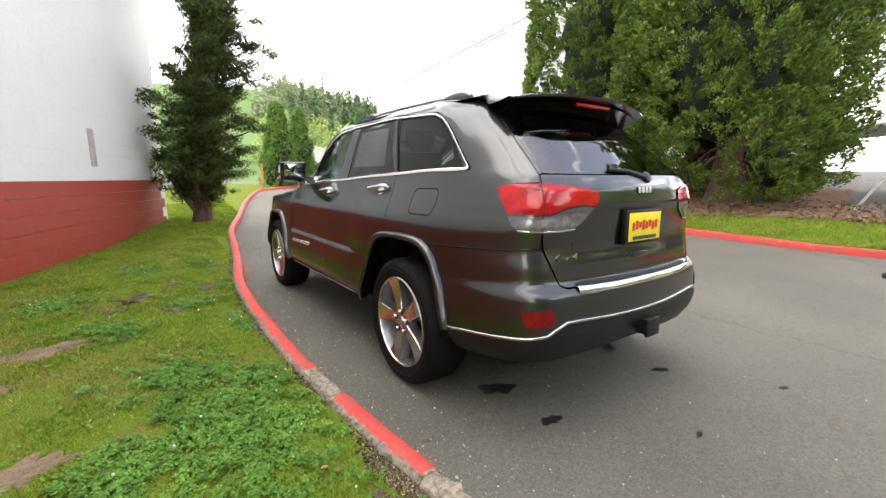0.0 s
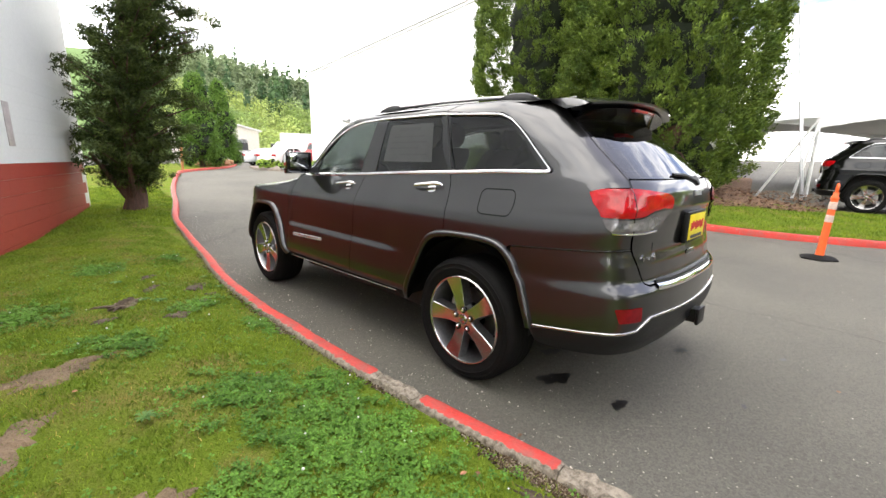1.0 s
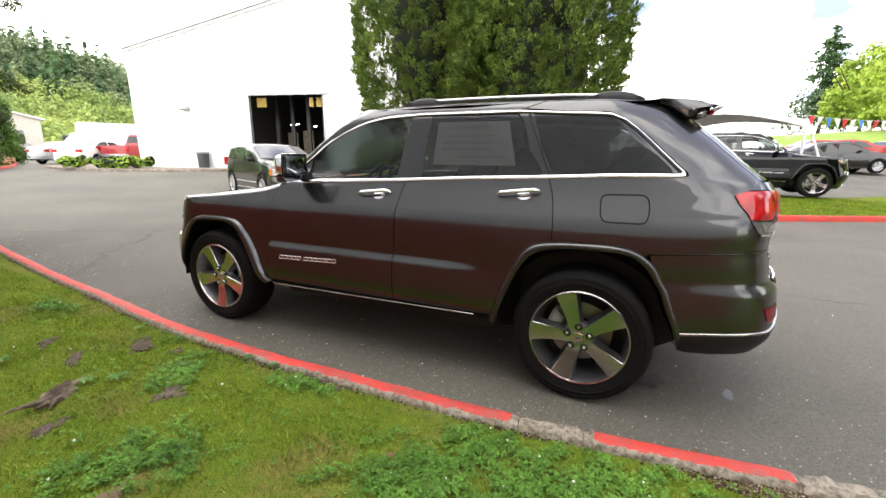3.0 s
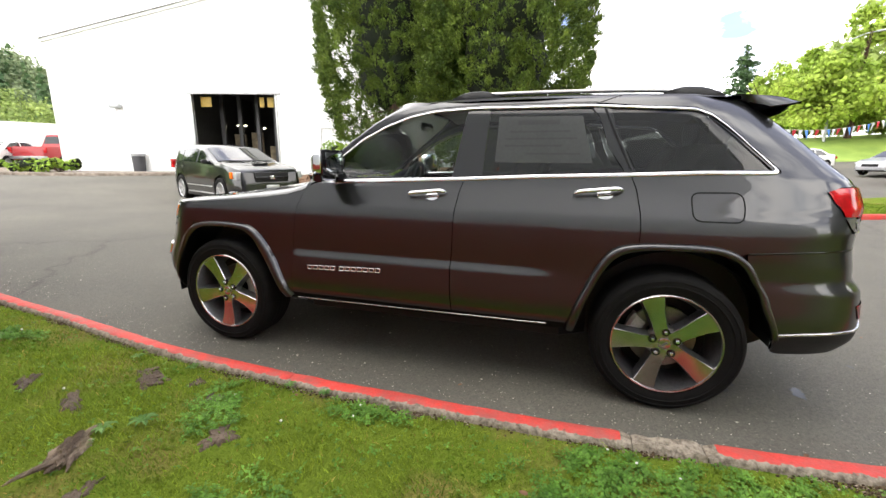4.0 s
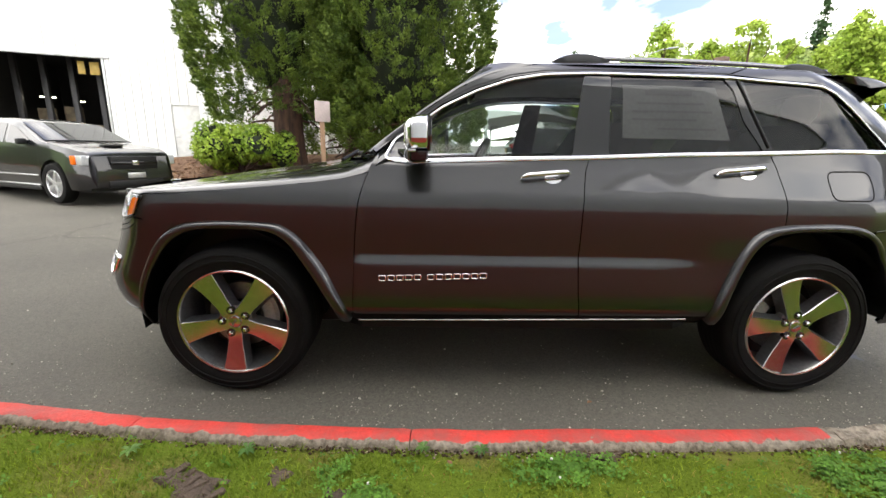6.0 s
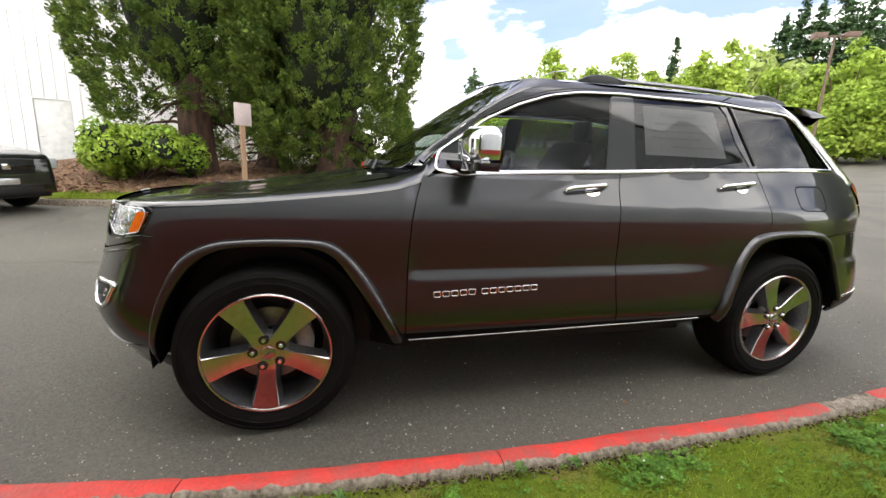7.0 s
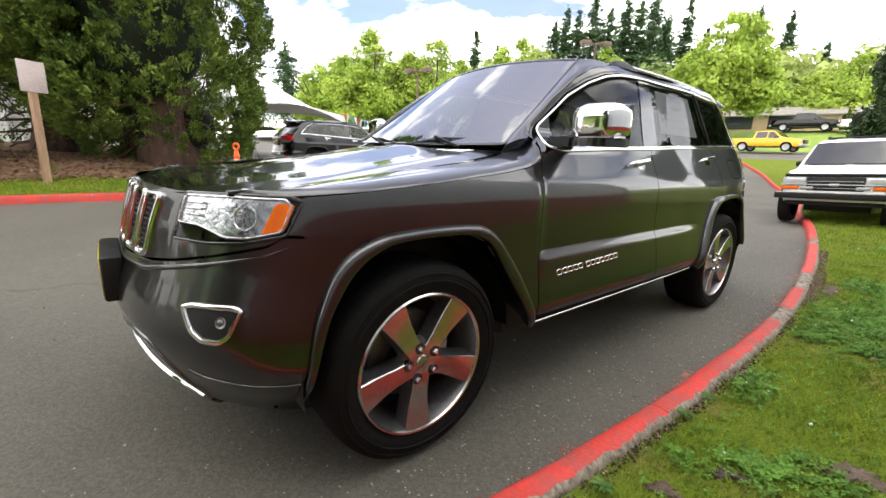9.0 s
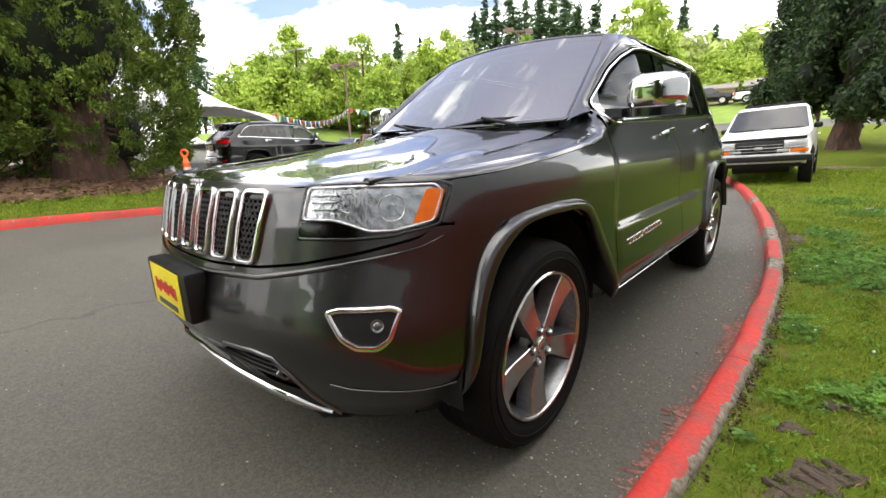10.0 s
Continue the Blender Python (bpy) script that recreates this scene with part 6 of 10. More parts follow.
def bar_text(parent, places, h, w, skew=0.0, lift=0.004, material=None, name="letter_bar"):
    """Raised bars in place of a lettered badge."""
    for s, z in places:
        q = [(s - w / 2 - skew, z - h / 2), (s + w / 2 - skew, z - h / 2), (s + w / 2 + skew, z + h / 2), (s - w / 2 + skew, z + h / 2)]
        part(name, panel_mesh(name, q, material or CHROME, step=0.02, gap=0.0, lift=lift, rim=lift, corner=0.003), None, parent)


def wheel(parent, x, y, z, outward, spin):
    """A wheel with a polished five-spoke rim, built about the axle and turned outwards."""
    w = new("wheel")
    w.parent = parent
    w.matrix_local = pose(x, y, z, 0, 0, 0 if outward < 0 else 180) @ pose(0, 0, 0, spin, 0, 0)
    # outwards is -x here; the hub's face lies at 0
    tyre = [(0.268, 0.025), (0.276, -0.018), (0.30, -0.03), (0.335, -0.033), (0.362, -0.026), (0.378, -0.008), (0.386, 0.02), (0.387, 0.06), (0.3875, 0.11), (0.387, 0.16), (0.386, 0.2), (0.376, 0.228), (0.34, 0.245), (0.29, 0.24), (0.268, 0.2)]
    part("tyre", lathe_bm(tyre, 72, "x", closed=True), RUBBER, w, smooth=40)
    for k, (r, h) in enumerate(((0.325, -0.0345), (0.352, -0.0315))):
        part("sidewall_rib", lathe_bm([(r - 0.004, h + 0.003), (r - 0.002, h - 0.002), (r + 0.002, h - 0.0015), (r + 0.004, h + 0.004)], 72, "x"), RUBBER, w)
    grooves = bmesh.new()
    for gx in (0.05, 0.09, 0.13, 0.17):
        lathe_bm([(0.3878, gx), (0.3884, gx + 0.002), (0.3884, gx + 0.028), (0.3878, gx + 0.03)], 72, "x", grooves)
    part("tread", grooves, RUBBER, w)
    rim = [(0.266, 0.03), (0.276, -0.014), (0.2775, -0.022), (0.274, -0.026), (0.268, -0.024), (0.262, -0.012), (0.256, 0.02), (0.245, 0.05), (0.236, 0.09), (0.232, 0.2), (0.26, 0.215), (0.262, 0.2), (0.245, 0.19), (0.25, 0.06)]
    part("rim", lathe_bm(rim, 72, "x", closed=True), ALLOY, w, smooth=40)
    part("rim_lip", lathe_bm([(0.264, -0.0185), (0.2672, -0.0262), (0.2735, -0.0285), (0.2785, -0.023), (0.274, -0.02)], 72, "x"), SATIN, w, "polished outer lip")
    for k in range(5):
        a = math.radians(90 + 72 * k)
        m = Matrix.Rotation(a, 4, "X")
        sp = bmesh.new()
        rows = []
        for r, hw, h in ((0.03, 0.036, -0.006), (0.07, 0.036, -0.009), (0.11, 0.036, -0.007), (0.16, 0.042, -0.006), (0.21, 0.05, -0.01), (0.245, 0.056, -0.016), (0.266, 0.062, -0.02)):
            rows.append([(h, -hw, 0), (h, -hw * 0.94, 0), (h, 0, 0), (h, hw * 0.94, 0), (h, hw, 0)])
            rows[-1] = [(p[0] + (0.004 if i in (0, 4) else 0.0), p[1], r) for i, p in enumerate(rows[-1])]
        loft_bm(rows, sp)
        for v in sp.verts:
            v.co = m @ Vector((v.co.x, v.co.y, v.co.z))
        part("spoke", sp, SATIN, w, smooth=25)
        body = bmesh.new()
        rows = []
        for r, hw, h in ((0.03, 0.036, 0.0), (0.07, 0.036, -0.004), (0.11, 0.036, -0.002), (0.16, 0.042, -0.001), (0.21, 0.05, -0.005), (0.245, 0.056, -0.011), (0.262, 0.062, -0.012)):
            rows.append([(h, -hw, r), (h + 0.02, -hw - 0.004, r), (h + 0.055, -hw - 0.012, r), (h + 0.055, hw + 0.012, r), (h + 0.02, hw + 0.004, r), (h, hw, r)])
        loft_bm(rows, body)
        for v in body.verts:
            v.co = m @ v.co
        part("spoke_side", body, ALLOY, w, smooth=25)
        b = math.radians(90 + 72 * k + 36)
        nut = lathe_bm([(0.0, -0.016), (0.008, -0.016), (0.0115, -0.011), (0.0115, 0.02), (0.017, 0.021), (0.017, 0.026)], 6, "x")
        for v in nut.verts:
            v.co += Vector((-0.006, 0.0635 * math.cos(b), 0.0635 * math.sin(b)))
        part("lug_nut", nut, CHROME, w)
        pocket = lathe_bm([(0.012, -0.0085), (0.021, -0.0095), (0.0225, -0.006), (0.0225, 0.01)], 20, "x")
        for v in pocket.verts:
            v.co += Vector((-0.001, 0.0635 * math.cos(b), 0.0635 * math.sin(b)))
        part("lug_pocket", pocket, GLOSS_BLACK, w)
    hub = lathe_bm([(0.0, -0.004), (0.05, -0.003), (0.085, 0.008), (0.095, 0.035), (0.06, 0.07), (0.0, 0.07)], 40, "x")
    part("hub", hub, ALLOY, w)
    cap = part("centre_cap", lathe_bm([(0.0, -0.015), (0.022, -0.0145), (0.0295, -0.0125), (0.032, -0.008), (0.032, 0.0)], 32, "x"), SATIN, w)
    part("cap_mark", box_bm(-0.0175, -0.0145, -0.016, 0.016, -0.004, 0.005, 0.001), ALLOY, cap)
    part("brake_disc", lathe_bm([(0.06, 0.1), (0.175, 0.1), (0.175, 0.125), (0.06, 0.125)], 48, "x", closed=True), DISC, w)
    part("drum", lathe_bm([(0.0, 0.085), (0.085, 0.085), (0.09, 0.14), (0.0, 0.14)], 32, "x"), PLASTIC, w)
    # black disc added across the barrel, imitating the shade behind the spokes
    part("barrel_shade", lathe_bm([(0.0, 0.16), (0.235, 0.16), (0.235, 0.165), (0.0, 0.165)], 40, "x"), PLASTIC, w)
    caliper = bmesh.new()
    rows = []
    for a in np.linspace(-0.5, 0.5, 9):
        c, s = math.cos(a), math.sin(a)
        rows.append([(h, r * c, r * s) for h, r in ((0.075, 0.115), (0.07, 0.13), (0.07, 0.175), (0.085, 0.192), (0.14, 0.192), (0.14, 0.115))])
    loft_bm(rows, caliper, close=True)
    cal = part("brake_caliper", caliper, CALIPER, w)
    cal.matrix_local = pose(0, 0, 0, -spin + (168 if y > 1 else 12), 0, 0) if outward < 0 else pose(0, 0, 0, -spin + (12 if y > 1 else 168), 0, 0)
    valve = tube_bm([(0.02, 0.2, -0.14), (0.012, 0.19, -0.13)], 0.004, 8)
    part("valve", valve, RUBBER, w)
    return w


def arch_flare(name, outer, inner, parent, out=0.03):
    """A moulding round a wheel opening: rises from the panel, stands proud and turns in under its lip."""
    n = 60

    def even(rows):
        p = np.array(side(rows))
        p = smooth_line(p, 0.03)
        d = np.r_[0, np.cumsum(np.linalg.norm(np.diff(p, axis=0), axis=1))]
        t = np.linspace(0, d[-1], n)
        return np.stack([np.interp(t, d, p[:, 0]), np.interp(t, d, p[:, 1])], 1)

    a, b = even(outer), even(inner)
    rows = []
    for i in range(n):
        row = []
        for k, h in ((-0.06, -0.004), (0.0, 0.004), (0.1, out * 0.62), (0.22, out * 0.9), (0.4, out), (0.75, out * 1.02), (0.93, out * 0.95), (1.0, out * 0.7), (1.0, out * 0.1), (1.02, -0.03), (1.05, -0.09)):
            q = a[i] + (b[i] - a[i]) * k
            row.append(tuple(skin(q[0], q[1]) + skin_normal(q[0], q[1]) * h))
        rows.append(row)
    me = bm_mesh(name, loft_bm(rows), PAINT, 60)
    return pair(name, me, parent)


def build_car(name, label):
    car = thing(name, label, "car")

    # -- painted panels of the sides --
    gap_a = [(2.195, 1.232), (2.231, 1.165), (2.264, 1.075), (2.284, 0.99), (2.298, 0.85), (2.306, 0.71), (2.312, 0.56), (2.312, 0.452)]
    gap_b = [(1.149, 1.235), (1.172, 1.165), (1.187, 1.057), (1.192, 0.964), (1.194, 0.807), (1.2, 0.71), (1.194, 0.576), (1.18, 0.452)]
    gap_c = [(0.238, 1.278), (0.206, 1.198), (0.184, 1.086), (0.177, 1.002), (0.179, 0.911)]
    arch_f = [(2.37, 0.43), (2.45, 0.56), (2.555, 0.72), (2.63, 0.82), (2.72, 0.863), (2.85, 0.87), (2.965, 0.87), (3.087, 0.853), (3.19, 0.785), (3.262, 0.68), (3.305, 0.58), (3.33, 0.48)]
    arch_r = [(0.47, 0.43), (0.43, 0.56), (0.377, 0.69), (0.318, 0.805), (0.243, 0.868), (0.13, 0.893), (0.025, 0.899), (-0.179, 0.894), (-0.27, 0.859), (-0.335, 0.778), (-0.401, 0.64), (-0.44, 0.55), (-0.46, 0.49)]
    fender_top = [(3.325, 1.018), (3.13, 1.032), (2.82, 1.06), (2.5, 1.092), (2.36, 1.112), (2.25, 1.14), (2.2, 1.18)]
    fender = side(fender_top + gap_a + [(2.34, 0.452)] + arch_f[:8] + [(3.16, 0.897), (3.3, 0.9)]) + nose([(0.869, 0.905)]) + side([(3.36, 0.95)])
    pair("front_fender", panel_mesh("front_fender", fender, PAINT), car)
    pair("fender_return", panel_mesh("fender_return", side([(3.34, 0.93), (3.33, 0.86), (3.2, 0.8), (3.1, 0.86), (2.95, 0.885), (2.95, 0.93)]), PAINT, lift=-0.007, rim=0), car)
    belt_f = [(1.145, 1.235), (1.677, 1.215), (2.035, 1.2), (2.15, 1.192), (2.2, 1.19)]
    pair("front_door", panel_mesh("front_door", side(gap_a[1:] + gap_b[::-1] + belt_f[1:-1]), PAINT), car)
    belt_r = [(0.238, 1.276), (0.716, 1.258), (1.149, 1.235)]
    pair("rear_door", panel_mesh("rear_door", side(gap_b + [(0.5, 0.452)] + [(0.47, 0.5), (0.443, 0.6), (0.4, 0.72), (0.345, 0.82), (0.285, 0.878), (0.22, 0.9)] + gap_c[::-1] + belt_r[1:-1]), PAINT), car)
    gate_edge = [(0.5, 1.672), (0.568, 1.54), (0.596, 1.43), (0.613, 1.33), (0.632, 1.262), (0.646, 1.222)]
    quarter = side(gap_c + arch_r[4:9] + [(-0.31, 0.9), (-0.5, 0.912)]) + tail([(0.86, 0.918), (0.74, 0.924), (0.668, 0.926), (0.672, 1.0), (0.745, 1.005), (0.757, 1.02), (0.76, 1.08), (0.757, 1.15), (0.75, 1.206), (0.72, 1.222), (0.648, 1.225)])
    quarter += tail(gate_edge[::-1]) + side([(-0.2, 1.692), (-0.02, 1.7), (0.3, 1.703), (0.42, 1.66)])
    quarter += side([(0.159, 1.634), (-0.061, 1.622), (-0.13, 1.59), (-0.19, 1.545), (-0.262, 1.487), (-0.376, 1.378), (-0.455, 1.305), (-0.452, 1.29), (-0.39, 1.282), (-0.1, 1.279)])
    pair("rear_quarter", panel_mesh("rear_quarter", quarter, PAINT), car)
    rail = side([(2.21, 1.235), (2.135, 1.3), (1.99, 1.402), (1.885, 1.478), (1.71, 1.56), (1.54, 1.617), (1.37, 1.645), (1.107, 1.659), (0.734, 1.657), (0.44, 1.654), (0.3, 1.703), (0.74, 1.706), (1.2, 1.703), (1.38, 1.694), (1.52, 1.672), (1.66, 1.63), (1.81, 1.556), (1.97, 1.45), (2.12, 1.34), (2.235, 1.255)])
    pair("roof_rail_panel", panel_mesh("roof_rail_panel", rail, PAINT, step=0.022, corner=0), car)
    frame_line = side([(2.2, 1.262), (2.02, 1.4), (1.9, 1.485), (1.72, 1.573), (1.545, 1.63), (1.37, 1.657), (1.107, 1.671), (0.734, 1.669), (0.43, 1.666), (0.4, 1.655)])
    pair("door_seal", strip_mesh("door_seal", frame_line, 0.006, 0.0015, PLASTIC), car)
    pair("rocker_panel", panel_mesh("rocker_panel", side([(2.37, 0.447), (0.47, 0.447), (0.47, 0.42), (0.56, 0.375), (2.26, 0.362), (2.36, 0.41)]), RUBBER, lift=-0.022, rim=0), car)
    pair("sill_strip", strip_mesh("sill_strip", side([(2.29, 0.412), (1.66, 0.42), (1.1, 0.43), (0.62, 0.437)]), 0.008, 0.006, SATIN), car, "thin bright sill strip")
    pair("fuel_door_line", strip_mesh("fuel_door_line", rounded(side([(-0.05, 1.188), (-0.285, 1.192), (-0.291, 1.05), (-0.064, 1.05)]), 0.045), 0.007, 0.001, RUBBER, True), car)

    # -- flares --
    arch_flare("wheel_arch_flare", [(2.318, 0.43), (2.375, 0.54), (2.455, 0.69), (2.56, 0.825), (2.64, 0.885), (2.72, 0.9), (2.85, 0.905), (2.97, 0.902), (3.1, 0.888), (3.2, 0.845), (3.262, 0.78), (3.31, 0.68), (3.345, 0.56), (3.36, 0.45), (3.36, 0.36)], arch_f + [(3.345, 0.36)], car)
    arch_flare("wheel_arch_flare", [(0.52, 0.43), (0.48, 0.56), (0.44, 0.655), (0.385, 0.775), (0.324, 0.87), (0.255, 0.91), (0.155, 0.927), (0.025, 0.933), (-0.102, 0.934), (-0.215, 0.922), (-0.3, 0.882), (-0.365, 0.806), (-0.435, 0.667), (-0.475, 0.56), (-0.495, 0.49)], arch_r, car)

    # -- window trim and glass --
    top = [(2.123, 1.297), (1.981, 1.392), (1.878, 1.466), (1.706, 1.548), (1.536, 1.605), (1.368, 1.634), (1.107, 1.648), (0.734, 1.646), (0.442, 1.643), (0.159, 1.624), (-0.061, 1.61), (-0.135, 1.58), (-0.2, 1.53), (-0.262, 1.473), (-0.366, 1.373), (-0.44, 1.303)]
    chrome = side([(2.165, 1.205)] + top + [(-0.425, 1.291), (-0.121, 1.287), (0.238, 1.271), (0.716, 1.254), (1.145, 1.232), (1.677, 1.212), (2.035, 1.197)])
    pair("window_chrome", strip_mesh("window_chrome", rounded(chrome, 0.03), [0.013] * 11 + [0.022] * 9, 0.008, CHROME, True), car, "bright chrome window surround")
    glass_f = side([(2.03, 1.222), (2.02, 1.3), (1.875, 1.432), (1.703, 1.527), (1.533, 1.585), (1.366, 1.615), (1.169, 1.628), (1.206, 1.431), (1.236, 1.24), (1.68, 1.222)])
    pair("front_window", panel_mesh("front_window", glass_f, GLASS_CLEAR, lift=-0.006, rim=0, gap=0.001), car, "lightly tinted front door glass")
    pair("mirror_sail", panel_mesh("mirror_sail", side([(2.15, 1.21), (2.115, 1.3), (2.02, 1.37), (2.03, 1.21)]), GLOSS_BLACK, lift=-0.003), car)
    pair("centre_pillar", panel_mesh("centre_pillar", side([(1.236, 1.23), (1.206, 1.431), (1.169, 1.636), (1.026, 1.638), (1.04, 1.4), (1.045, 1.235)]), GLOSS_BLACK, lift=-0.003), car, "gloss black centre pillar")
    glass_r = side([(1.045, 1.245), (1.04, 1.4), (1.026, 1.634), (0.456, 1.63), (0.411, 1.58), (0.364, 1.428), (0.285, 1.312), (0.265, 1.277), (0.7, 1.262)])
    pair("rear_window", panel_mesh("rear_window", glass_r, GLASS_DARK, lift=-0.006, rim=0, gap=0.001), car, "dark privacy glass")
    pair("rear_pillar_trim", panel_mesh("rear_pillar_trim", side([(0.456, 1.638), (0.411, 1.58), (0.364, 1.428), (0.285, 1.312), (0.262, 1.274), (0.2, 1.278), (0.225, 1.32), (0.29, 1.45), (0.355, 1.632)]), GLOSS_BLACK, lift=-0.003), car)
    glass_q = side([(0.355, 1.625), (0.159, 1.614), (-0.07, 1.598), (-0.131, 1.567), (-0.254, 1.455), (-0.395, 1.308), (-0.12, 1.296), (0.205, 1.283), (0.29, 1.45)])
    pair("quarter_seal", panel_mesh("quarter_seal", side([(-0.12, 1.285), (-0.45, 1.29), (-0.45, 1.31), (-0.37, 1.385), (-0.26, 1.49), (-0.13, 1.6), (-0.1, 1.6), (-0.24, 1.47), (-0.3, 1.36)]), GLOSS_BLACK, lift=-0.012, rim=0, corner=0), car)
    pair("quarter_window", panel_mesh("quarter_window", glass_q, GLASS_DARK, lift=-0.006, rim=0, gap=0.001), car, "dark privacy glass")
    pair("pillar_line", strip_mesh("pillar_line", side([(0.385, 1.63), (0.31, 1.46), (0.235, 1.3)]), 0.012, 0.005, PLASTIC), car)

    # faint paper sticker outside the rear side glass, the tint's dimming in its colour
    part("window_sticker", panel_mesh("window_sticker", side([(0.98, 1.33), (0.975, 1.6), (0.5, 1.595), (0.43, 1.33)]), mat("tint_dimmed_price_sheet", (0.026, 0.028, 0.026), 0.3, dark=(0.02, 0.022, 0.02), coat=0.5), lift=-0.005, rim=0, corner=0), None, car, "paper price sheet coloured dark as if under tint")

    sheet_ink = mat("price_sheet_print", (0.016, 0.017, 0.016), 0.3, coat=0.5)
    for z0, z1, y0, y1 in ((1.545, 1.575, 0.62, 0.86), (1.5, 1.515, 0.56, 0.9), (1.46, 1.475, 0.52, 0.93), (1.42, 1.435, 0.6, 0.93), (1.375, 1.39, 0.5, 0.8)):
        part("print_bar", panel_mesh("print_bar", side([(y1, z0), (y1, z1), (y0, z1), (y0, z0)]), sheet_ink, lift=-0.0035, rim=0, corner=0, step=0.05), None, car)

    # -- handles --
    for y0, y1, z0, z1 in ((1.252, 1.495, 1.152, 1.128), (0.27, 0.52, 1.19, 1.165)):
        s0, s1 = sy(y0, z0), sy(y1, z1)
        mid = (y0 + y1) / 2
        rows = []
        for k in np.linspace(0, 1, 19):
            s, z = s0 + (s1 - s0) * k, z0 + (z1 - z0) * k
            p, n = skin(s, z), skin_normal(s, z)
            arch = 0.012 + 0.026 * min(1.0, 2.6 * math.sin(math.pi * min(1, max(0, k)))) ** 0.7
            up = np.array((0, 0, 1.0)) - n * n[2]
            hw = 0.0135 - 0.0015 * k
            if k in (0, 1):
                hw *= 0.6
            rows.append([tuple(p + n * (arch + 0.008 * math.cos(a)) + up * hw * math.sin(a)) for a in np.linspace(0, 2 * math.pi, 12, endpoint=False)])
        me = bm_mesh("door_handle", loft_bm(rows, close=True), CHROME, 60)
        pair("door_handle", me, car, "chrome door handle")
        cup = [(sy(mid - 0.035, (z0 + z1) / 2) + 0.045 * math.cos(a), (z0 + z1) / 2 - 0.012 + 0.026 * math.sin(a)) for a in np.linspace(0, 2 * math.pi, 20, endpoint=False)]
        pair("handle_cup", panel_mesh("handle_cup", cup, CHROME, step=0.012, lift=0.0015, rim=0.003, corner=0), car)

    # -- badge and step edge --
    badge = [(2.165 - 0.043 * i if i < 5 else 2.165 - 0.043 * i - 0.022, 0.638 + 0.0016 * i) for i in range(12)]
    for sgn in (1, -1):
        for y, z in badge:
            s = sy(y, z) * sgn
            q = [(s - 0.016, z - 0.012), (s + 0.016, z - 0.012), (s + 0.016, z + 0.012), (s - 0.016, z + 0.012)]
            part("letter_bar", strip_mesh("letter_bar", rounded(q, 0.006), 0.006, 0.004, CHROME, True, step=0.008), None, car)

    # -- nose --
    fascia = both_nose([(0, 1.02), (0.3, 1.018), (0.567, 1.014), (0.567, 0.868), (0.7, 0.868), (0.794, 0.876), (0.862, 0.899), (0.864, 0.893), (0.845, 0.874), (0.716, 0.834), (0.58, 0.804), (0.433, 0.784), (0.2, 0.772), (0, 0.768)])
    part("nose_panel", panel_mesh("nose_panel", fascia, PAINT, step=0.025, corner=0.006), None, car)
    low = [(0, 0.764), (0.2, 0.768), (0.433, 0.78), (0.58, 0.8), (0.716, 0.83), (0.845, 0.87), (0.867, 0.9)]
    edge = side([(3.3, 0.895), (3.17, 0.892), (3.21, 0.81), (3.272, 0.7), (3.315, 0.6), (3.34, 0.48), (3.352, 0.34), (3.42, 0.31)])
    under = [(0.78, 0.295), (0.6, 0.305), (0.572, 0.38), (0.55, 0.48), (0.518, 0.53), (0.441, 0.542), (0.295, 0.532), (0.277, 0.512), (0, 0.502)]
    half = nose(low) + edge + nose(under)
    part("front_bumper", panel_mesh("front_bumper", half + [(-s, z) for s, z in half[::-1] if abs(s) > 1e-6], PAINT, step=0.026), None, car)
    part("bumper_ridge", strip_mesh("bumper_ridge", both_nose([(0.877, 0.872), (0.846, 0.845), (0.695, 0.803), (0.45, 0.755), (0.2, 0.742), (0, 0.738)]), [0.001, 0.012, 0.016, 0.016, 0.016, 0.016, 0.016, 0.016, 0.016, 0.012, 0.001], 0.006, PAINT), None, car)
    part("lower_grille", panel_mesh("lower_grille", both_nose([(0, 0.515), (0.29, 0.525), (0.44, 0.555), (0.53, 0.545), (0.575, 0.48), (0.6, 0.3), (0.3, 0.28), (0, 0.28)]), PLASTIC, lift=-0.07, rim=0), None, car, "black lower grille")
    for zz in (0.48, 0.455, 0.43):
        part("grille_slat", strip_mesh("grille_slat", both_nose([(0.5 - (0.47 - zz) * 0.3, zz), (0.3, zz + 0.01), (0, zz + 0.012)]), 0.012, -0.025, PLASTIC, base=-0.07), None, car)
    part("lower_chrome", strip_mesh("lower_chrome", both_nose([(0.585, 0.318), (0.55, 0.328), (0.48, 0.352), (0.36, 0.385), (0.2, 0.41), (0, 0.42)]), [0.012, 0.03, 0.034, 0.034, 0.034, 0.034, 0.034, 0.034, 0.03, 0.012], 0.014, CHROME), None, car, "chrome skid strip")
    pair("bumper_crease", strip_mesh("bumper_crease", nose([(0.665, 0.462), (0.71, 0.448), (0.848, 0.438)]) + side([(3.36, 0.44)]), 0.008, 0.005, PAINT), car)
    pair("opening_edge", strip_mesh("opening_edge", nose([(0.0, 0.5), (0.277, 0.51), (0.297, 0.53), (0.441, 0.54), (0.516, 0.53), (0.548, 0.48), (0.575, 0.38), (0.6, 0.305)]), 0.014, 0.006, ALLOY), car)
    part("under_tray", panel_mesh("under_tray", both_nose([(0, 0.3), (0.6, 0.315), (0.85, 0.31), (0.86, 0.22), (0.5, 0.2), (0, 0.21)]), PLASTIC, lift=-0.05, rim=0), None, car)
    hook = bmesh.new()
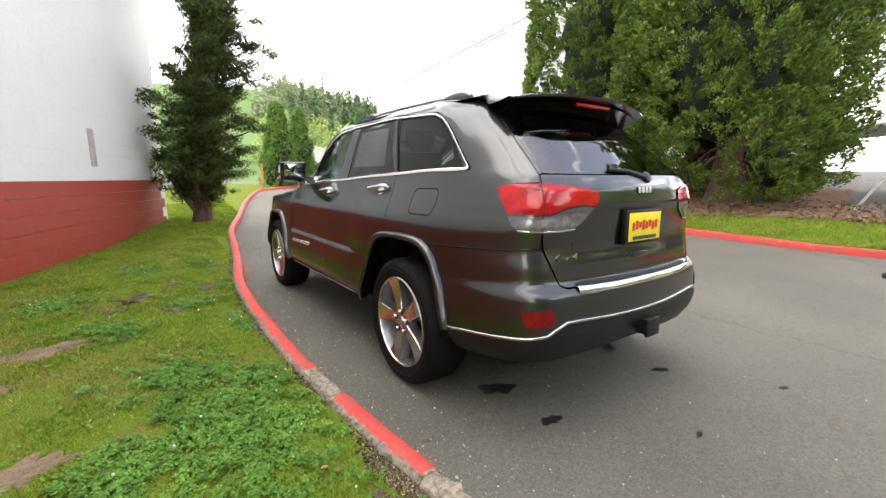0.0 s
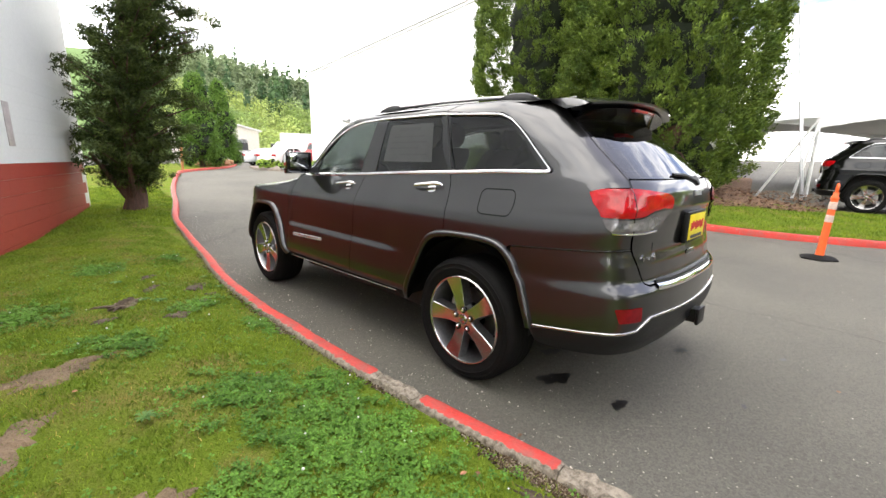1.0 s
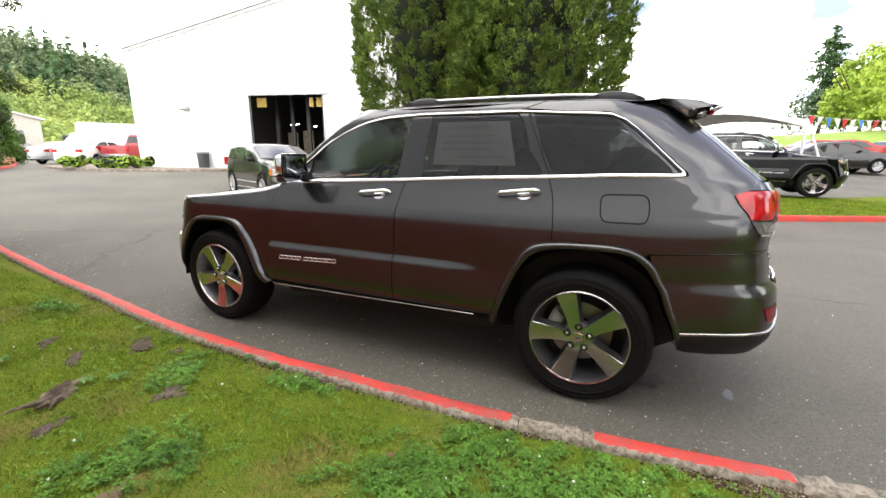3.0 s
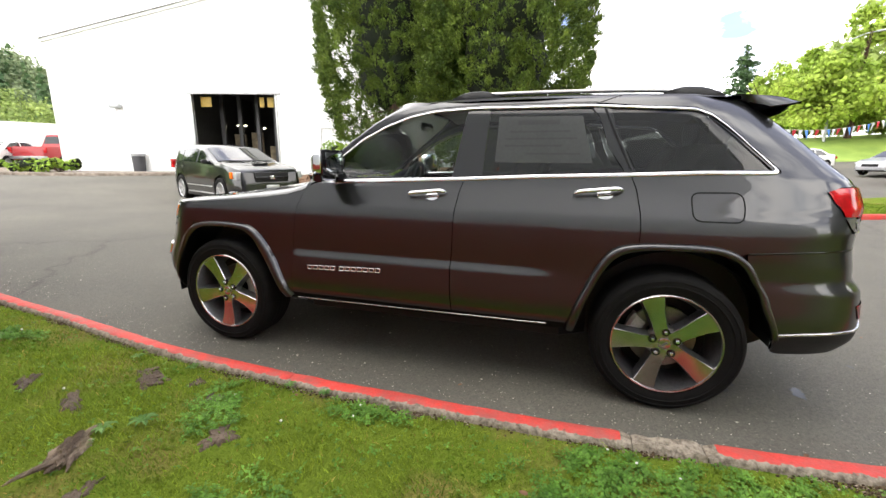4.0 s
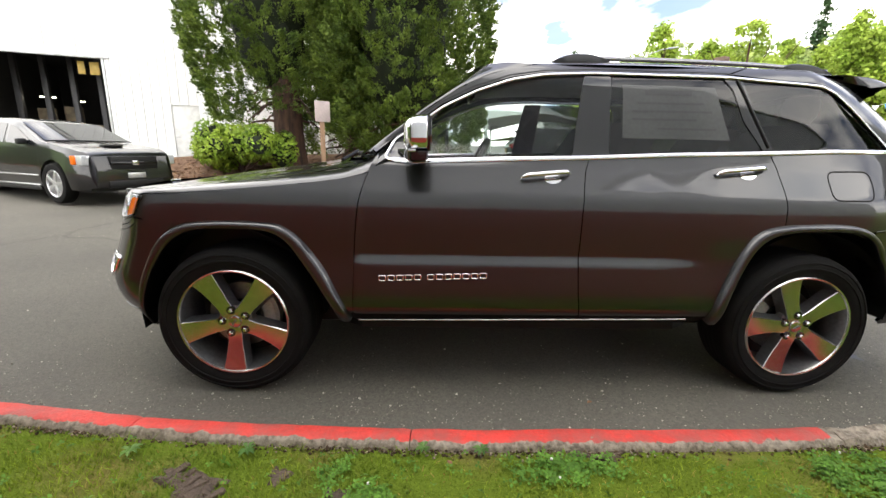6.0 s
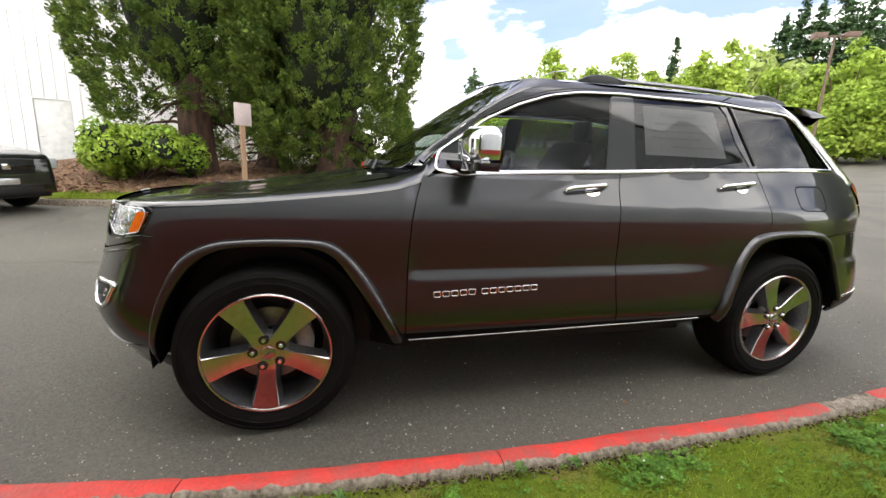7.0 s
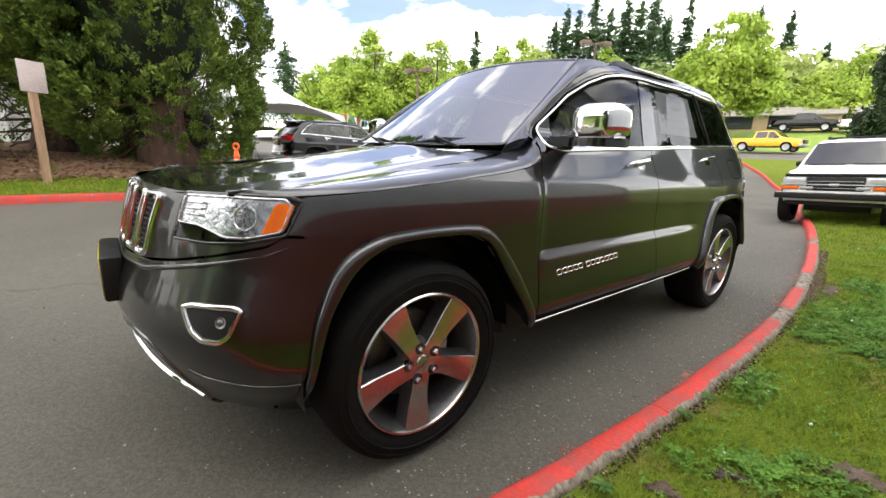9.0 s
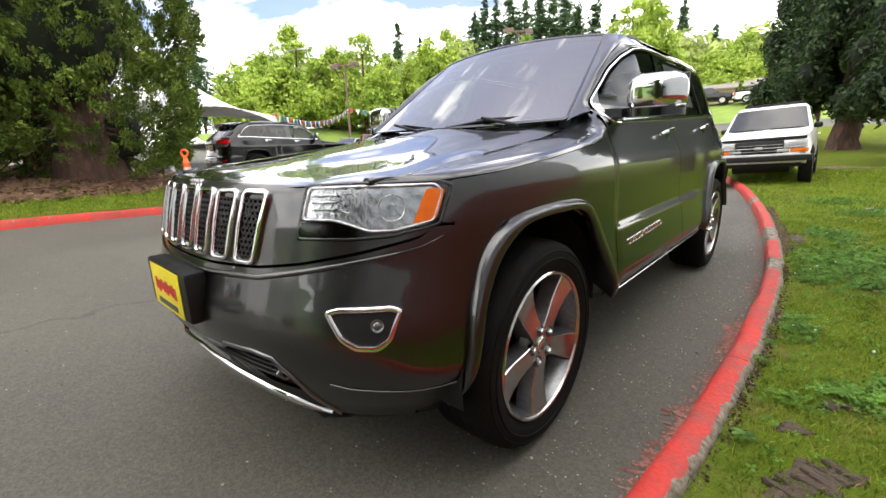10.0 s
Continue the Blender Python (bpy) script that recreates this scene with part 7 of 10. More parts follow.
    tube_bm([(-0.47, 3.58, 0.47), (-0.47, 3.67, 0.47), (-0.47, 3.685, 0.45), (-0.47, 3.67, 0.43), (-0.47, 3.58, 0.43)], 0.011, 10, hook)
    pair("tow_hook", bm_mesh("tow_hook", hook, ALLOY, 40), car)

    # seven slots, each a chrome frame round black honeycomb
    for i in range(-3, 4):
        c = 0.134 * i
        slot = [(c * 1.0 - 0.05, 0.992), (c * 1.0 + 0.05, 0.992), (c * 0.95 + 0.04, 0.79), (c * 0.95 - 0.04, 0.79)]
        line = rounded(nose(slot), 0.018)
        s = part("grille_slot", strip_mesh("grille_slot", line, 0.014, 0.014, CHROME, True, step=0.012), None, car, "chrome-framed grille slot")
        part("slot_back", panel_mesh("slot_back", line, GLOSS_BLACK, step=0.03, lift=0.002, rim=0, corner=0, gap=0.002), None, s)
        comb, p0 = bmesh.new(), np.array(shrunk(dense(line, 0.01), 0.006))
        row = 0
        for z in np.arange(0.8, 0.99, 0.0165):
            row += 1
            for x in np.arange(-0.06, 0.061, 0.019):
                u = c * (0.95 + 0.05 * (z - 0.79) / 0.2) + x + (0.0095 if row % 2 else 0)
                q = np.array([(u + 0.0105 * math.cos(a), z + 0.0105 * math.sin(a)) for a in np.radians(np.arange(30, 390, 60))])
                q = np.array([(sf(a, b), b) for a, b in q])
                if inside(p0, q).all():
                    cen = q.mean(0)
                    o = skin(q[:, 0], q[:, 1]) + skin_normal(q[:, 0], q[:, 1]) * 0.007
                    w = cen + (q - cen) * 0.68
                    o2 = skin(w[:, 0], w[:, 1]) + skin_normal(w[:, 0], w[:, 1]) * 0.007
                    o3 = skin(w[:, 0], w[:, 1]) + skin_normal(w[:, 0], w[:, 1]) * 0.003
                    loft_bm([[tuple(v) for v in o], [tuple(v) for v in o2], [tuple(v) for v in o3]], comb, close=True)
        part("honeycomb", comb, PLASTIC, s, smooth=None)

    # head lamps
    black = [(0.569, 1.012), (0.72, 1.016), (0.855, 1.016), (0.876, 1.002), (0.871, 0.905), (0.794, 0.879), (0.7, 0.871), (0.57, 0.871)]
    bright = [(0.58, 1.004), (0.72, 1.008), (0.85, 1.008), (0.864, 0.99), (0.862, 0.915), (0.8, 0.893), (0.748, 0.892), (0.7, 0.91), (0.66, 0.921), (0.578, 0.922)]

    for sgn in (1, -1):
        lamp = part("headlight", panel_mesh("headlight", [(s * sgn, z) for s, z in nose(black)], GLOSS_BLACK, lift=-0.09, rim=0, gap=0.001, step=0.02), None, car, "clear headlight with amber corner")
        part("reflector", panel_mesh("reflector", [(s * sgn, z) for s, z in nose(bright)], SILVER_IN, lift=-0.004, rim=0.012, step=0.015), None, lamp)
        part("bezel", strip_mesh("bezel", [(s * sgn, z) for s, z in rounded(nose(bright), 0.012)], 0.0065, 0.003, SILVER_IN, True, base=-0.026), None, lamp)
        part("turn_lens", panel_mesh("turn_lens", [(s * sgn, z) for s, z in nose([(0.838, 1.0), (0.868, 0.998), (0.866, 0.915), (0.828, 0.906)])], AMBER, lift=0.002, step=0.012), None, lamp, "amber turn lens")
        for x, z, r in ((0.785, 0.952, 0.036), (0.69, 0.965, 0.026)):
            s = sf(x, z) * sgn
            c, n = skin(s, z), skin_normal(s, z)
            bm = bmesh.new()
            bmesh.ops.create_uvsphere(bm, u_segments=20, v_segments=12, radius=r * 0.6, matrix=Matrix.Translation(c - n * 0.02))
            part("projector", bm, GLASS_LENS if r > 0.03 else SILVER_IN, lamp, smooth=60)
            ring = lathe_bm([(r * 0.85, -0.012), (r, -0.006), (r * 1.08, -0.014), (r * 1.0, -0.024)], 28, "z")
            for v in ring.verts:
                v.co = Vector(c) + Vector(n) * 0.004 + Vector(n).to_track_quat("Z", "Y") @ v.co
            part("projector_ring", ring, CHROME, lamp)
        for k in range(3):
            part("reflector_fin", strip_mesh("reflector_fin", [(s * sgn, z) for s, z in nose([(0.6, 0.985 - 0.018 * k), (0.66, 0.985 - 0.018 * k)])], 0.007, 0.006, SILVER_IN, base=-0.024), None, lamp)
        part("lens", panel_mesh("lens", [(s * sgn, z) for s, z in nose(black)], GLASS_LENS, lift=0.002, rim=0, step=0.02, gap=0.002), None, lamp, "clear lens").visible_shadow = False
        part("lamp_edge", strip_mesh("lamp_edge", [(s * sgn, z) for s, z in rounded(nose(black), 0.012)], 0.007, 0.002, GLOSS_BLACK, True), None, lamp)
    # fog lamps
    fog = [(0.676, 0.684), (0.71, 0.695), (0.82, 0.7), (0.84, 0.688), (0.834, 0.612), (0.812, 0.587), (0.765, 0.587), (0.728, 0.612)]
    for sgn in (1, -1):
        line = [(s * sgn, z) for s, z in rounded(nose(fog), 0.012)]
        fl = part("fog_lamp", panel_mesh("fog_lamp", line, PLASTIC, lift=0.002, rim=0, corner=0, step=0.02), None, car)
        part("fog_bezel", strip_mesh("fog_bezel", shrunk(dense(line, 0.008), 0.006), 0.016, 0.012, CHROME, True, step=0.01), None, fl, "chrome bezel")
        s = sf(0.8, 0.65) * sgn
        c, n = skin(s, 0.65), skin_normal(s, 0.65)
        bm = lathe_bm([(0.0, 0.006), (0.006, 0.0055), (0.009, 0.004), (0.011, 0.003), (0.016, 0.005), (0.018, 0.002)], 24, "z")
        for v in bm.verts:
            v.co = Vector(c) + Vector(n).to_track_quat("Z", "Y") @ v.co
        part("fog_lens", bm, ALLOY, fl)
    # front plate
    fp = part("plate_holder", box_bm(-0.2, 0.2, 3.755, 3.822, 0.575, 0.745, 0.012), PLASTIC, car, "black plate holder")
    part("plate", box_bm(-0.152, 0.152, 3.8225, 3.826, 0.582, 0.735, 0.002), YELLOW, fp, "yellow dealer plate")
    for i in range(8):
        part("print_bar", box_bm(-0.11 + 0.028 * i, -0.088 + 0.028 * i, 3.826, 3.8275, 0.64 + 0.006 * (i % 3), 0.68 + 0.008 * (i % 2), 0.0), RED_INK, fp)
    part("print_bar", box_bm(-0.1, 0.1, 3.826, 3.8272, 0.595, 0.615, 0.0), DARK_TRIM, fp)

    # -- hood, crown of the fenders, cowl --
    HY = np.linspace(2.0, 3.75, 400)
    hz = np.interp(HY, [2.0, 2.45, 2.6, 2.82, 3.13, 3.33, 3.5, 3.6, 3.66, 3.75], [1.25, 1.186, 1.158, 1.122, 1.077, 1.05, 1.027, 1.01, 0.996, 0.96])
    k = np.exp(-0.5 * (np.arange(-40, 41) / 14) ** 2)
    hz = np.convolve(np.pad(hz, 40, "edge"), k / k.sum(), "valid")

    def hood(x, y):
        x, y = np.asarray(x, float), np.asarray(y, float)
        u = np.abs(x)
        z = np.interp(y, HY, hz) + 0.012 * np.cos(np.clip(u / 0.42, 0, 1) * math.pi / 1.0) * ease(3.55, 3.1, y)
        z = z - 0.012 * ease(0.3, 0.75, u) * ease(3.5, 3.0, y) - 0.02 * ease(0.55, 0.8, u)
        return np.stack([x, y, z], -1)

    def hood_normal(x, y, h=0.004):
        a, b = hood(x + h, y) - hood(x - h, y), hood(x, y + h) - hood(x, y - h)
        n = np.cross(a, b)
        return n / np.linalg.norm(n, axis=-1, keepdims=True)

    rim_h = [(0.0, 3.682), (0.2, 3.675), (0.4, 3.645), (0.55, 3.598), (0.64, 3.55), (0.7, 3.5), (0.722, 3.43), (0.727, 3.33), (0.725, 3.2), (0.72, 2.7), (0.71, 2.42), (0.69, 2.33), (0.6, 2.34), (0.35, 2.43), (0.0, 2.47)]
    part("hood", panel_mesh("hood", rim_h + [(-x, y) for x, y in rim_h[::-1] if x > 0], PAINT, hood, hood_normal, step=0.04, corner=0.02), None, car)
    rows = []
    for y in np.linspace(3.5, 2.14, 56):
        zt = float(np.interp(-y, [-3.5, -3.36, -3.13, -2.82, -2.5, -2.36, -2.25, -2.2, -2.14], [1.017, 1.018, 1.032, 1.06, 1.092, 1.112, 1.14, 1.18, 1.225]))
        w = skin(sy(y, zt), zt)
        zi = float(np.interp(-y, [-3.5, -3.36, -3.2, -2.82, -2.5, -2.36, -2.25, -2.14], [1.012, 1.03, 1.052, 1.096, 1.135, 1.158, 1.2, 1.262]))
        xi = float(np.interp(-y, [-3.5, -3.4, -3.3, -2.4, -2.14], [0.705, 0.722, 0.728, 0.715, 0.7]))
        n = skin_normal(sy(y, zt), zt)
        up = np.array((0, 0, 1.0)) - n * n[2]
        c1 = w + up / np.linalg.norm(up) * 0.035
        e = np.array((-xi, y, zi))
        c2 = e + np.array((-0.07, 0, 0.0))
        rows.append([tuple((1 - t) ** 3 * w + 3 * t * (1 - t) ** 2 * c1 + 3 * t * t * (1 - t) * c2 + t**3 * e) for t in np.linspace(0, 1, 12)])
    pair("fender_crown", bm_mesh("fender_crown", loft_bm(rows), PAINT, 60), car)
    part("cowl", loft_bm([[(x, 2.47 - 0.14 * (x / 0.7) ** 2 + dy, z) for x in np.linspace(-0.7, 0.7, 25)] for dy, z in ((0.02, 1.17), (-0.03, 1.165), (-0.09, 1.18))]), PLASTIC, car, "black cowl panel")
    for x0, x1 in ((-0.62, -0.02), (0.05, 0.6)):
        wp = part("wiper", tube_bm([(x0, 2.42 - 0.2 * (x0 / 0.7) ** 2, 1.2), ((x0 + x1) / 2, 2.37, 1.232), (x1, 2.33 - 0.1 * (x1 / 0.7) ** 2, 1.232)], 0.007, 8), PLASTIC, car)
        part("wiper_arm", tube_bm([(x0 + 0.1, 2.43, 1.19), (x0 + 0.35, 2.385, 1.24)], 0.008, 8), PLASTIC, wp)

    # -- windscreen and roof --
    def screen(u, v):
        u, v = np.asarray(u, float), np.asarray(v, float)
        x = (0.705 - 0.115 * v) * u
        y = 2.42 - 0.13 * u**2 + (1.70 - 2.42) * v + 0.06 * u**2 * v - 0.03 * v * (1 - v)
        z = 1.2 + 0.012 * u**2 + (1.728 - 1.2) * v - 0.042 * u**2 * v + 0.03 * v * (1 - v)
        return np.stack([x, y, z], -1)

    def screen_normal(u, v, h=0.01):
        a, b = screen(u + h, v) - screen(u - h, v), screen(u, v + h) - screen(u, v - h)
        n = np.cross(b, a)
        return n / np.linalg.norm(n, axis=-1, keepdims=True)

    part("windscreen", panel_mesh("windscreen", [(-0.97, 0.0), (0.97, 0.0), (0.97, 0.98), (-0.97, 0.98)], GLASS_SCREEN, screen, screen_normal, step=0.06, rim=0, corner=0.03), None, car, "clear windscreen")
    part("screen_seal", strip_mesh("screen_seal", rounded([(-0.98, 0.0), (0.98, 0.0), (0.98, 0.985), (-0.98, 0.985)], 0.03), 0.022, 0.004, GLOSS_BLACK, True, surface=screen, normal=screen_normal, step=0.05), None, car)
    rows = []
    for v in np.linspace(-0.02, 1.0, 26):
        p = screen(0.985, v)
        y, z = p[1], p[2]
        zz = np.interp(v, [0, 0.2, 0.45, 0.7, 0.86, 1.0], [1.24, 1.34, 1.46, 1.575, 1.64, 1.69])
        yy = np.interp(v, [0, 0.2, 0.45, 0.7, 0.86, 1.0], [2.24, 2.115, 1.96, 1.78, 1.635, 1.42])
        q = skin(sy(yy, zz), zz) * (-1, 1, 1)
        mid = (p + q) / 2 + np.array((0.018, 0.012, 0.016))
        rows.append([tuple((1 - t) ** 2 * p + 2 * t * (1 - t) * mid + t * t * q) for t in np.linspace(0, 1, 8)])
    pair("front_pillar", bm_mesh("front_pillar", loft_bm(rows), PAINT, 60), car)
    RY = np.array([-0.55, -0.4, -0.25, 0.0, 0.3, 0.7, 1.1, 1.4, 1.6, 1.75])
    RZ = np.array([1.69, 1.712, 1.728, 1.746, 1.757, 1.763, 1.762, 1.752, 1.737, 1.722])
    yf = np.linspace(-0.6, 1.8, 500)
    rz = np.interp(yf, RY, RZ)
    k = np.exp(-0.5 * (np.arange(-40, 41) / 14) ** 2)
    rz = np.convolve(np.pad(rz, 40, "edge"), k / k.sum(), "valid")

    def roof(x, y):
        x, y = np.asarray(x, float), np.asarray(y, float)
        z = np.interp(y, yf, rz) - 0.03 * (x / 0.6) ** 2 - 0.03 * np.clip(np.abs(x) / 0.66, 0, 1.1) ** 8
        return np.stack([x, y, z], -1)

    def roof_normal(x, y, h=0.004):
        a, b = roof(x + h, y) - roof(x - h, y), roof(x, y + h) - roof(x, y - h)
        n = np.cross(a, b)
        return n / np.linalg.norm(n, axis=-1, keepdims=True)

    edge_r = [(0.0, 1.7), (0.3, 1.688), (0.5, 1.658), (0.57, 1.628), (0.61, 1.52), (0.645, 1.38), (0.66, 1.2), (0.662, 0.7), (0.658, 0.2), (0.645, -0.05), (0.62, -0.2), (0.58, -0.3), (0.3, -0.36), (0, -0.38)]
    part("roof", panel_mesh("roof", edge_r + [(-x, y) for x, y in edge_r[::-1] if x > 0], PAINT, roof, roof_normal, step=0.05, corner=0.02), None, car)
    for sx in (-1, 1):
        line = [(0.56 * sx, 1.3, float(roof(0.56, 1.3)[2]) - 0.005)]
        for y in (1.2, 1.1, 0.95, 0.6, 0.2, 0.0, -0.1, -0.2):
            lift = 0.016 if 0.0 < y < 1.15 else 0.013
            line.append((0.56 * sx, y, float(roof(0.56, y)[2]) + (lift if -0.15 < y < 1.22 else 0.012)))
        rr = part("roof_rail", tube_bm(smooth_line(line, 0.06), 0.012, 10), SATIN, car, "silver roof rail")
        for y0, y1 in ((1.0, 1.3), (-0.22, 0.08)):
            foot = [[(0.56 * sx + dx, y, float(roof(0.56, y)[2]) + h) for dx, h in ((-0.022, -0.012), (-0.018, 0.03 * f), (0, 0.04 * f), (0.018, 0.03 * f), (0.022, -0.012))] for y, f in zip(np.linspace(y0, y1, 9), (0.1, 0.55, 0.85, 1, 1, 1, 0.85, 0.55, 0.1))]
            part("rail_foot", loft_bm(foot), PLASTIC, rr, smooth=60)
    part("antenna_fin", loft_bm([[(w * c, y, z0 + h * s) for c, s in ((-1, 0), (-0.6, 0.7), (0, 1), (0.6, 0.7), (1, 0))] for y, w, h, z0 in ((0.05, 0.03, 0.012, 1.742), (-0.05, 0.034, 0.045, 1.735), (-0.14, 0.03, 0.06, 1.725), (-0.16, 0.02, 0.03, 1.722))]), PAINT, car)

    # -- tail --
    gate = [(0, 1.262), (0.3, 1.262), (0.632, 1.264), (0.648, 1.22), (0.664, 1.0), (0.662, 0.93), (0.612, 0.8), (0.59, 0.752), (0.562, 0.74), (0, 0.744)]
    part("tailgate", panel_mesh("tailgate", both_tail(gate), PAINT, step=0.026), None, car)
    part("rear_glass", panel_mesh("rear_glass", both_tail([(0, 1.268), (0.3, 1.268), (0.612, 1.27), (0.596, 1.33), (0.578, 1.43), (0.55, 1.54), (0.5, 1.635), (0.3, 1.64), (0, 1.64)]), GLASS_REAR, step=0.04, rim=0, gap=0.001, lift=-0.004), None, car, "dark rear glass")
    pair("gate_frame", panel_mesh("gate_frame", tail([(0.612, 1.27), (0.632, 1.266), (0.613, 1.332), (0.596, 1.432), (0.568, 1.542), (0.5, 1.67), (0.45, 1.67), (0.5, 1.635), (0.548, 1.54), (0.577, 1.43), (0.595, 1.33)]), GLOSS_BLACK, lift=-0.002), car)
    pair("gate_seam", strip_mesh("gate_seam", tail([(0.5, 1.672), (0.571, 1.54), (0.599, 1.43), (0.616, 1.33), (0.636, 1.262), (0.65, 1.225)]), 0.007, 0.0015, PLASTIC), car)
    bt = [(0, 0.74), (0.562, 0.736), (0.594, 0.75), (0.616, 0.8), (0.666, 0.922), (0.74, 0.92), (0.86, 0.914)]
    edge = side([(-0.5, 0.908), (-0.315, 0.896), (-0.34, 0.778), (-0.405, 0.64), (-0.46, 0.51), (-0.485, 0.4), (-0.52, 0.38)])
    bb = [(0.832, 0.378), (0.557, 0.385), (0.17, 0.41), (0, 0.41)]
    half = tail(bt) + edge + tail(bb)
    part("rear_bumper", panel_mesh("rear_bumper", half + [(2 * AFT - s, z) for s, z in half[::-1] if abs(s - AFT) > 1e-6], PAINT, step=0.026), None, car)
    part("bumper_pad", loft_bm([[(x, y + 0.045 * (x / 0.54) ** 4 + 0.02 * (x / 0.54) ** 2, z) for y, z in ((-0.9, 0.76), (-0.945, 0.765), (-0.955, 0.758), (-0.965, 0.763), (-0.975, 0.755), (-0.985, 0.758), (-0.99, 0.745), (-0.985, 0.735))] for x in np.linspace(-0.5, 0.5, 25)]), PLASTIC, car, "black ribbed bumper pad", smooth=20)
    bm = loft_bm([[(x, y + 0.045 * (x / 0.54) ** 4 + 0.02 * (x / 0.54) ** 2, z) for y, z in ((-0.985, 0.742), (-1.0, 0.745), (-1.012, 0.735), (-1.014, 0.715), (-1.004, 0.705))] for x in np.linspace(-0.51, 0.51, 41)])
    part("bumper_chrome", bm, CHROME, car, "chrome step edge", smooth=50)
    lowc = side([(-0.49, 0.5), (-0.6, 0.51)]) + tail([(0.838, 0.52), (0.76, 0.522), (0.69, 0.53), (0.64, 0.56), (0.592, 0.585), (0.5, 0.585), (0.2, 0.572), (0.0, 0.57)])
    part("lower_moulding", strip_mesh("lower_moulding", lowc + [(2 * AFT - s, z) for s, z in lowc[::-1][1:]], 0.014, 0.008, SATIN), None, car, "thin satin metal rear moulding")
    pair("body_line", strip_mesh("body_line", side([(-0.32, 0.9), (-0.52, 0.912)]) + tail([(0.85, 0.917), (0.74, 0.922), (0.668, 0.924)]), 0.005, 0.001, GLOSS_BLACK), car)
    low_edge = side([(-0.487, 0.49), (-0.485, 0.4), (-0.52, 0.38)]) + tail([(0.832, 0.378), (0.557, 0.385), (0.17, 0.41), (0, 0.41)])
    low_half = lowc[1:][::-1] + low_edge
    part("rear_valance", panel_mesh("rear_valance", low_half + [(2 * AFT - s, z) for s, z in low_half[::-1] if abs(s - AFT) > 1e-6], PLASTIC, step=0.026, lift=0.004), None, car, "dark lower rear valance")
    pair("reflector_rear", panel_mesh("reflector_rear", tail([(0.79, 0.648), (0.655, 0.652), (0.66, 0.576), (0.776, 0.572)]), DEEP_RED, lift=0.004), car, "red bumper reflector")
    # rear lamps: red above, clear below
    for sgn in (1, -1):
        def flip(rows):
            return rows if sgn > 0 else [(2 * AFT - s, z) for s, z in rows]
        red = tail([(0.763, 1.203), (0.73, 1.22), (0.64, 1.222), (0.44, 1.2), (0.372, 1.182), (0.362, 1.15), (0.385, 1.115), (0.48, 1.122), (0.56, 1.112), (0.62, 1.085), (0.69, 1.078), (0.78, 1.082), (0.776, 1.15)])
        clear = tail([(0.78, 1.078), (0.69, 1.074), (0.62, 1.081), (0.56, 1.108), (0.48, 1.118), (0.388, 1.11), (0.43, 1.06), (0.5, 1.012), (0.6, 1.004), (0.7, 1.004), (0.76, 1.008), (0.778, 1.03)])
        lamp = part("tail_light", panel_mesh("tail_light", flip(red), RED_LENS, lift=0.007, step=0.02), None, car, "red and clear tail light")
        inner = tail([(0.755, 1.062), (0.69, 1.06), (0.61, 1.068), (0.54, 1.09), (0.5, 1.085), (0.47, 1.06), (0.52, 1.025), (0.62, 1.018), (0.7, 1.018), (0.752, 1.022)])
        part("lamp_seat", panel_mesh("lamp_seat", flip(tail([(0.825, 1.21), (0.825, 0.985), (0.64, 0.98), (0.64, 1.21)])), PAINT, lift=-0.008, rim=0, step=0.02, corner=0), None, lamp)
        part("lamp_surround", panel_mesh("lamp_surround", flip(clear), mat("grey_lens", (0.13, 0.12, 0.12), 0.12, coat=0.5), lift=0.006, step=0.02), None, lamp)
        part("reverse_lens", panel_mesh("reverse_lens", flip(inner), CLEAR_LAMP, lift=0.009, step=0.015), None, lamp, "clear reverse lens")
        for k in range(5):
            x = 0.735 - 0.055 * k
            part("lens_rib", strip_mesh("lens_rib", flip(tail([(x, 1.06), (x - 0.01, 1.025)])), 0.014, 0.006, CHROME, base=0.006), None, lamp)
        part("lamp_split", strip_mesh("lamp_split", flip(tail([(0.655, 1.222), (0.667, 1.08), (0.668, 1.005)])), 0.005, 0.009, GLOSS_BLACK), None, lamp)
        part("lamp_chrome", strip_mesh("lamp_chrome", flip(tail([(0.764, 1.008), (0.7, 1.004), (0.6, 1.004), (0.5, 1.01)])), 0.01, 0.01, CHROME), None, lamp)
    # cheeks that join the roof and the spoiler to the rear pillars
    def spoiler_z(x):
        k = (abs(x) / 0.6) ** 2
        return 1.728 - 0.03 * k - 0.006 * k * k
    rows = []
    for y in np.linspace(0.16, -0.55, 28):
        ex = float(np.interp(y, [-0.55, -0.3, -0.2, -0.05, 0.2], [0.58, 0.585, 0.615, 0.645, 0.657]))
        ez = float(roof(ex, y)[2]) - 0.001
        if y < -0.2:
            f = min(1.0, (-0.2 - y) / 0.1)
            ez = ez * (1 - f) + f * (spoiler_z(0.6) + float(np.interp(y, [-0.55, -0.53, -0.49, -0.42, -0.3], [-0.05, -0.037, -0.02, -0.008, 0.001])))
        zb = float(np.interp(y, [-0.3, -0.2, 0.0, 0.16], [1.668, 1.685, 1.694, 1.699]))
        q = skin(sy(max(y, -0.3), zb), zb)
        a, b = np.array((-ex, y, ez)), np.array((float(q[0]) - 0.002, y, zb))
        if y < -0.3:
            b = np.array((float(np.interp(y, [-0.4, -0.3], [-0.612, float(q[0])])), y, float(np.interp(y, [-0.55, -0.5, -0.42, -0.3], [1.647, 1.638, 1.628, 1.668]))))
        m = (a + b) / 2 + np.array((-0.006, 0.0, 0.004))
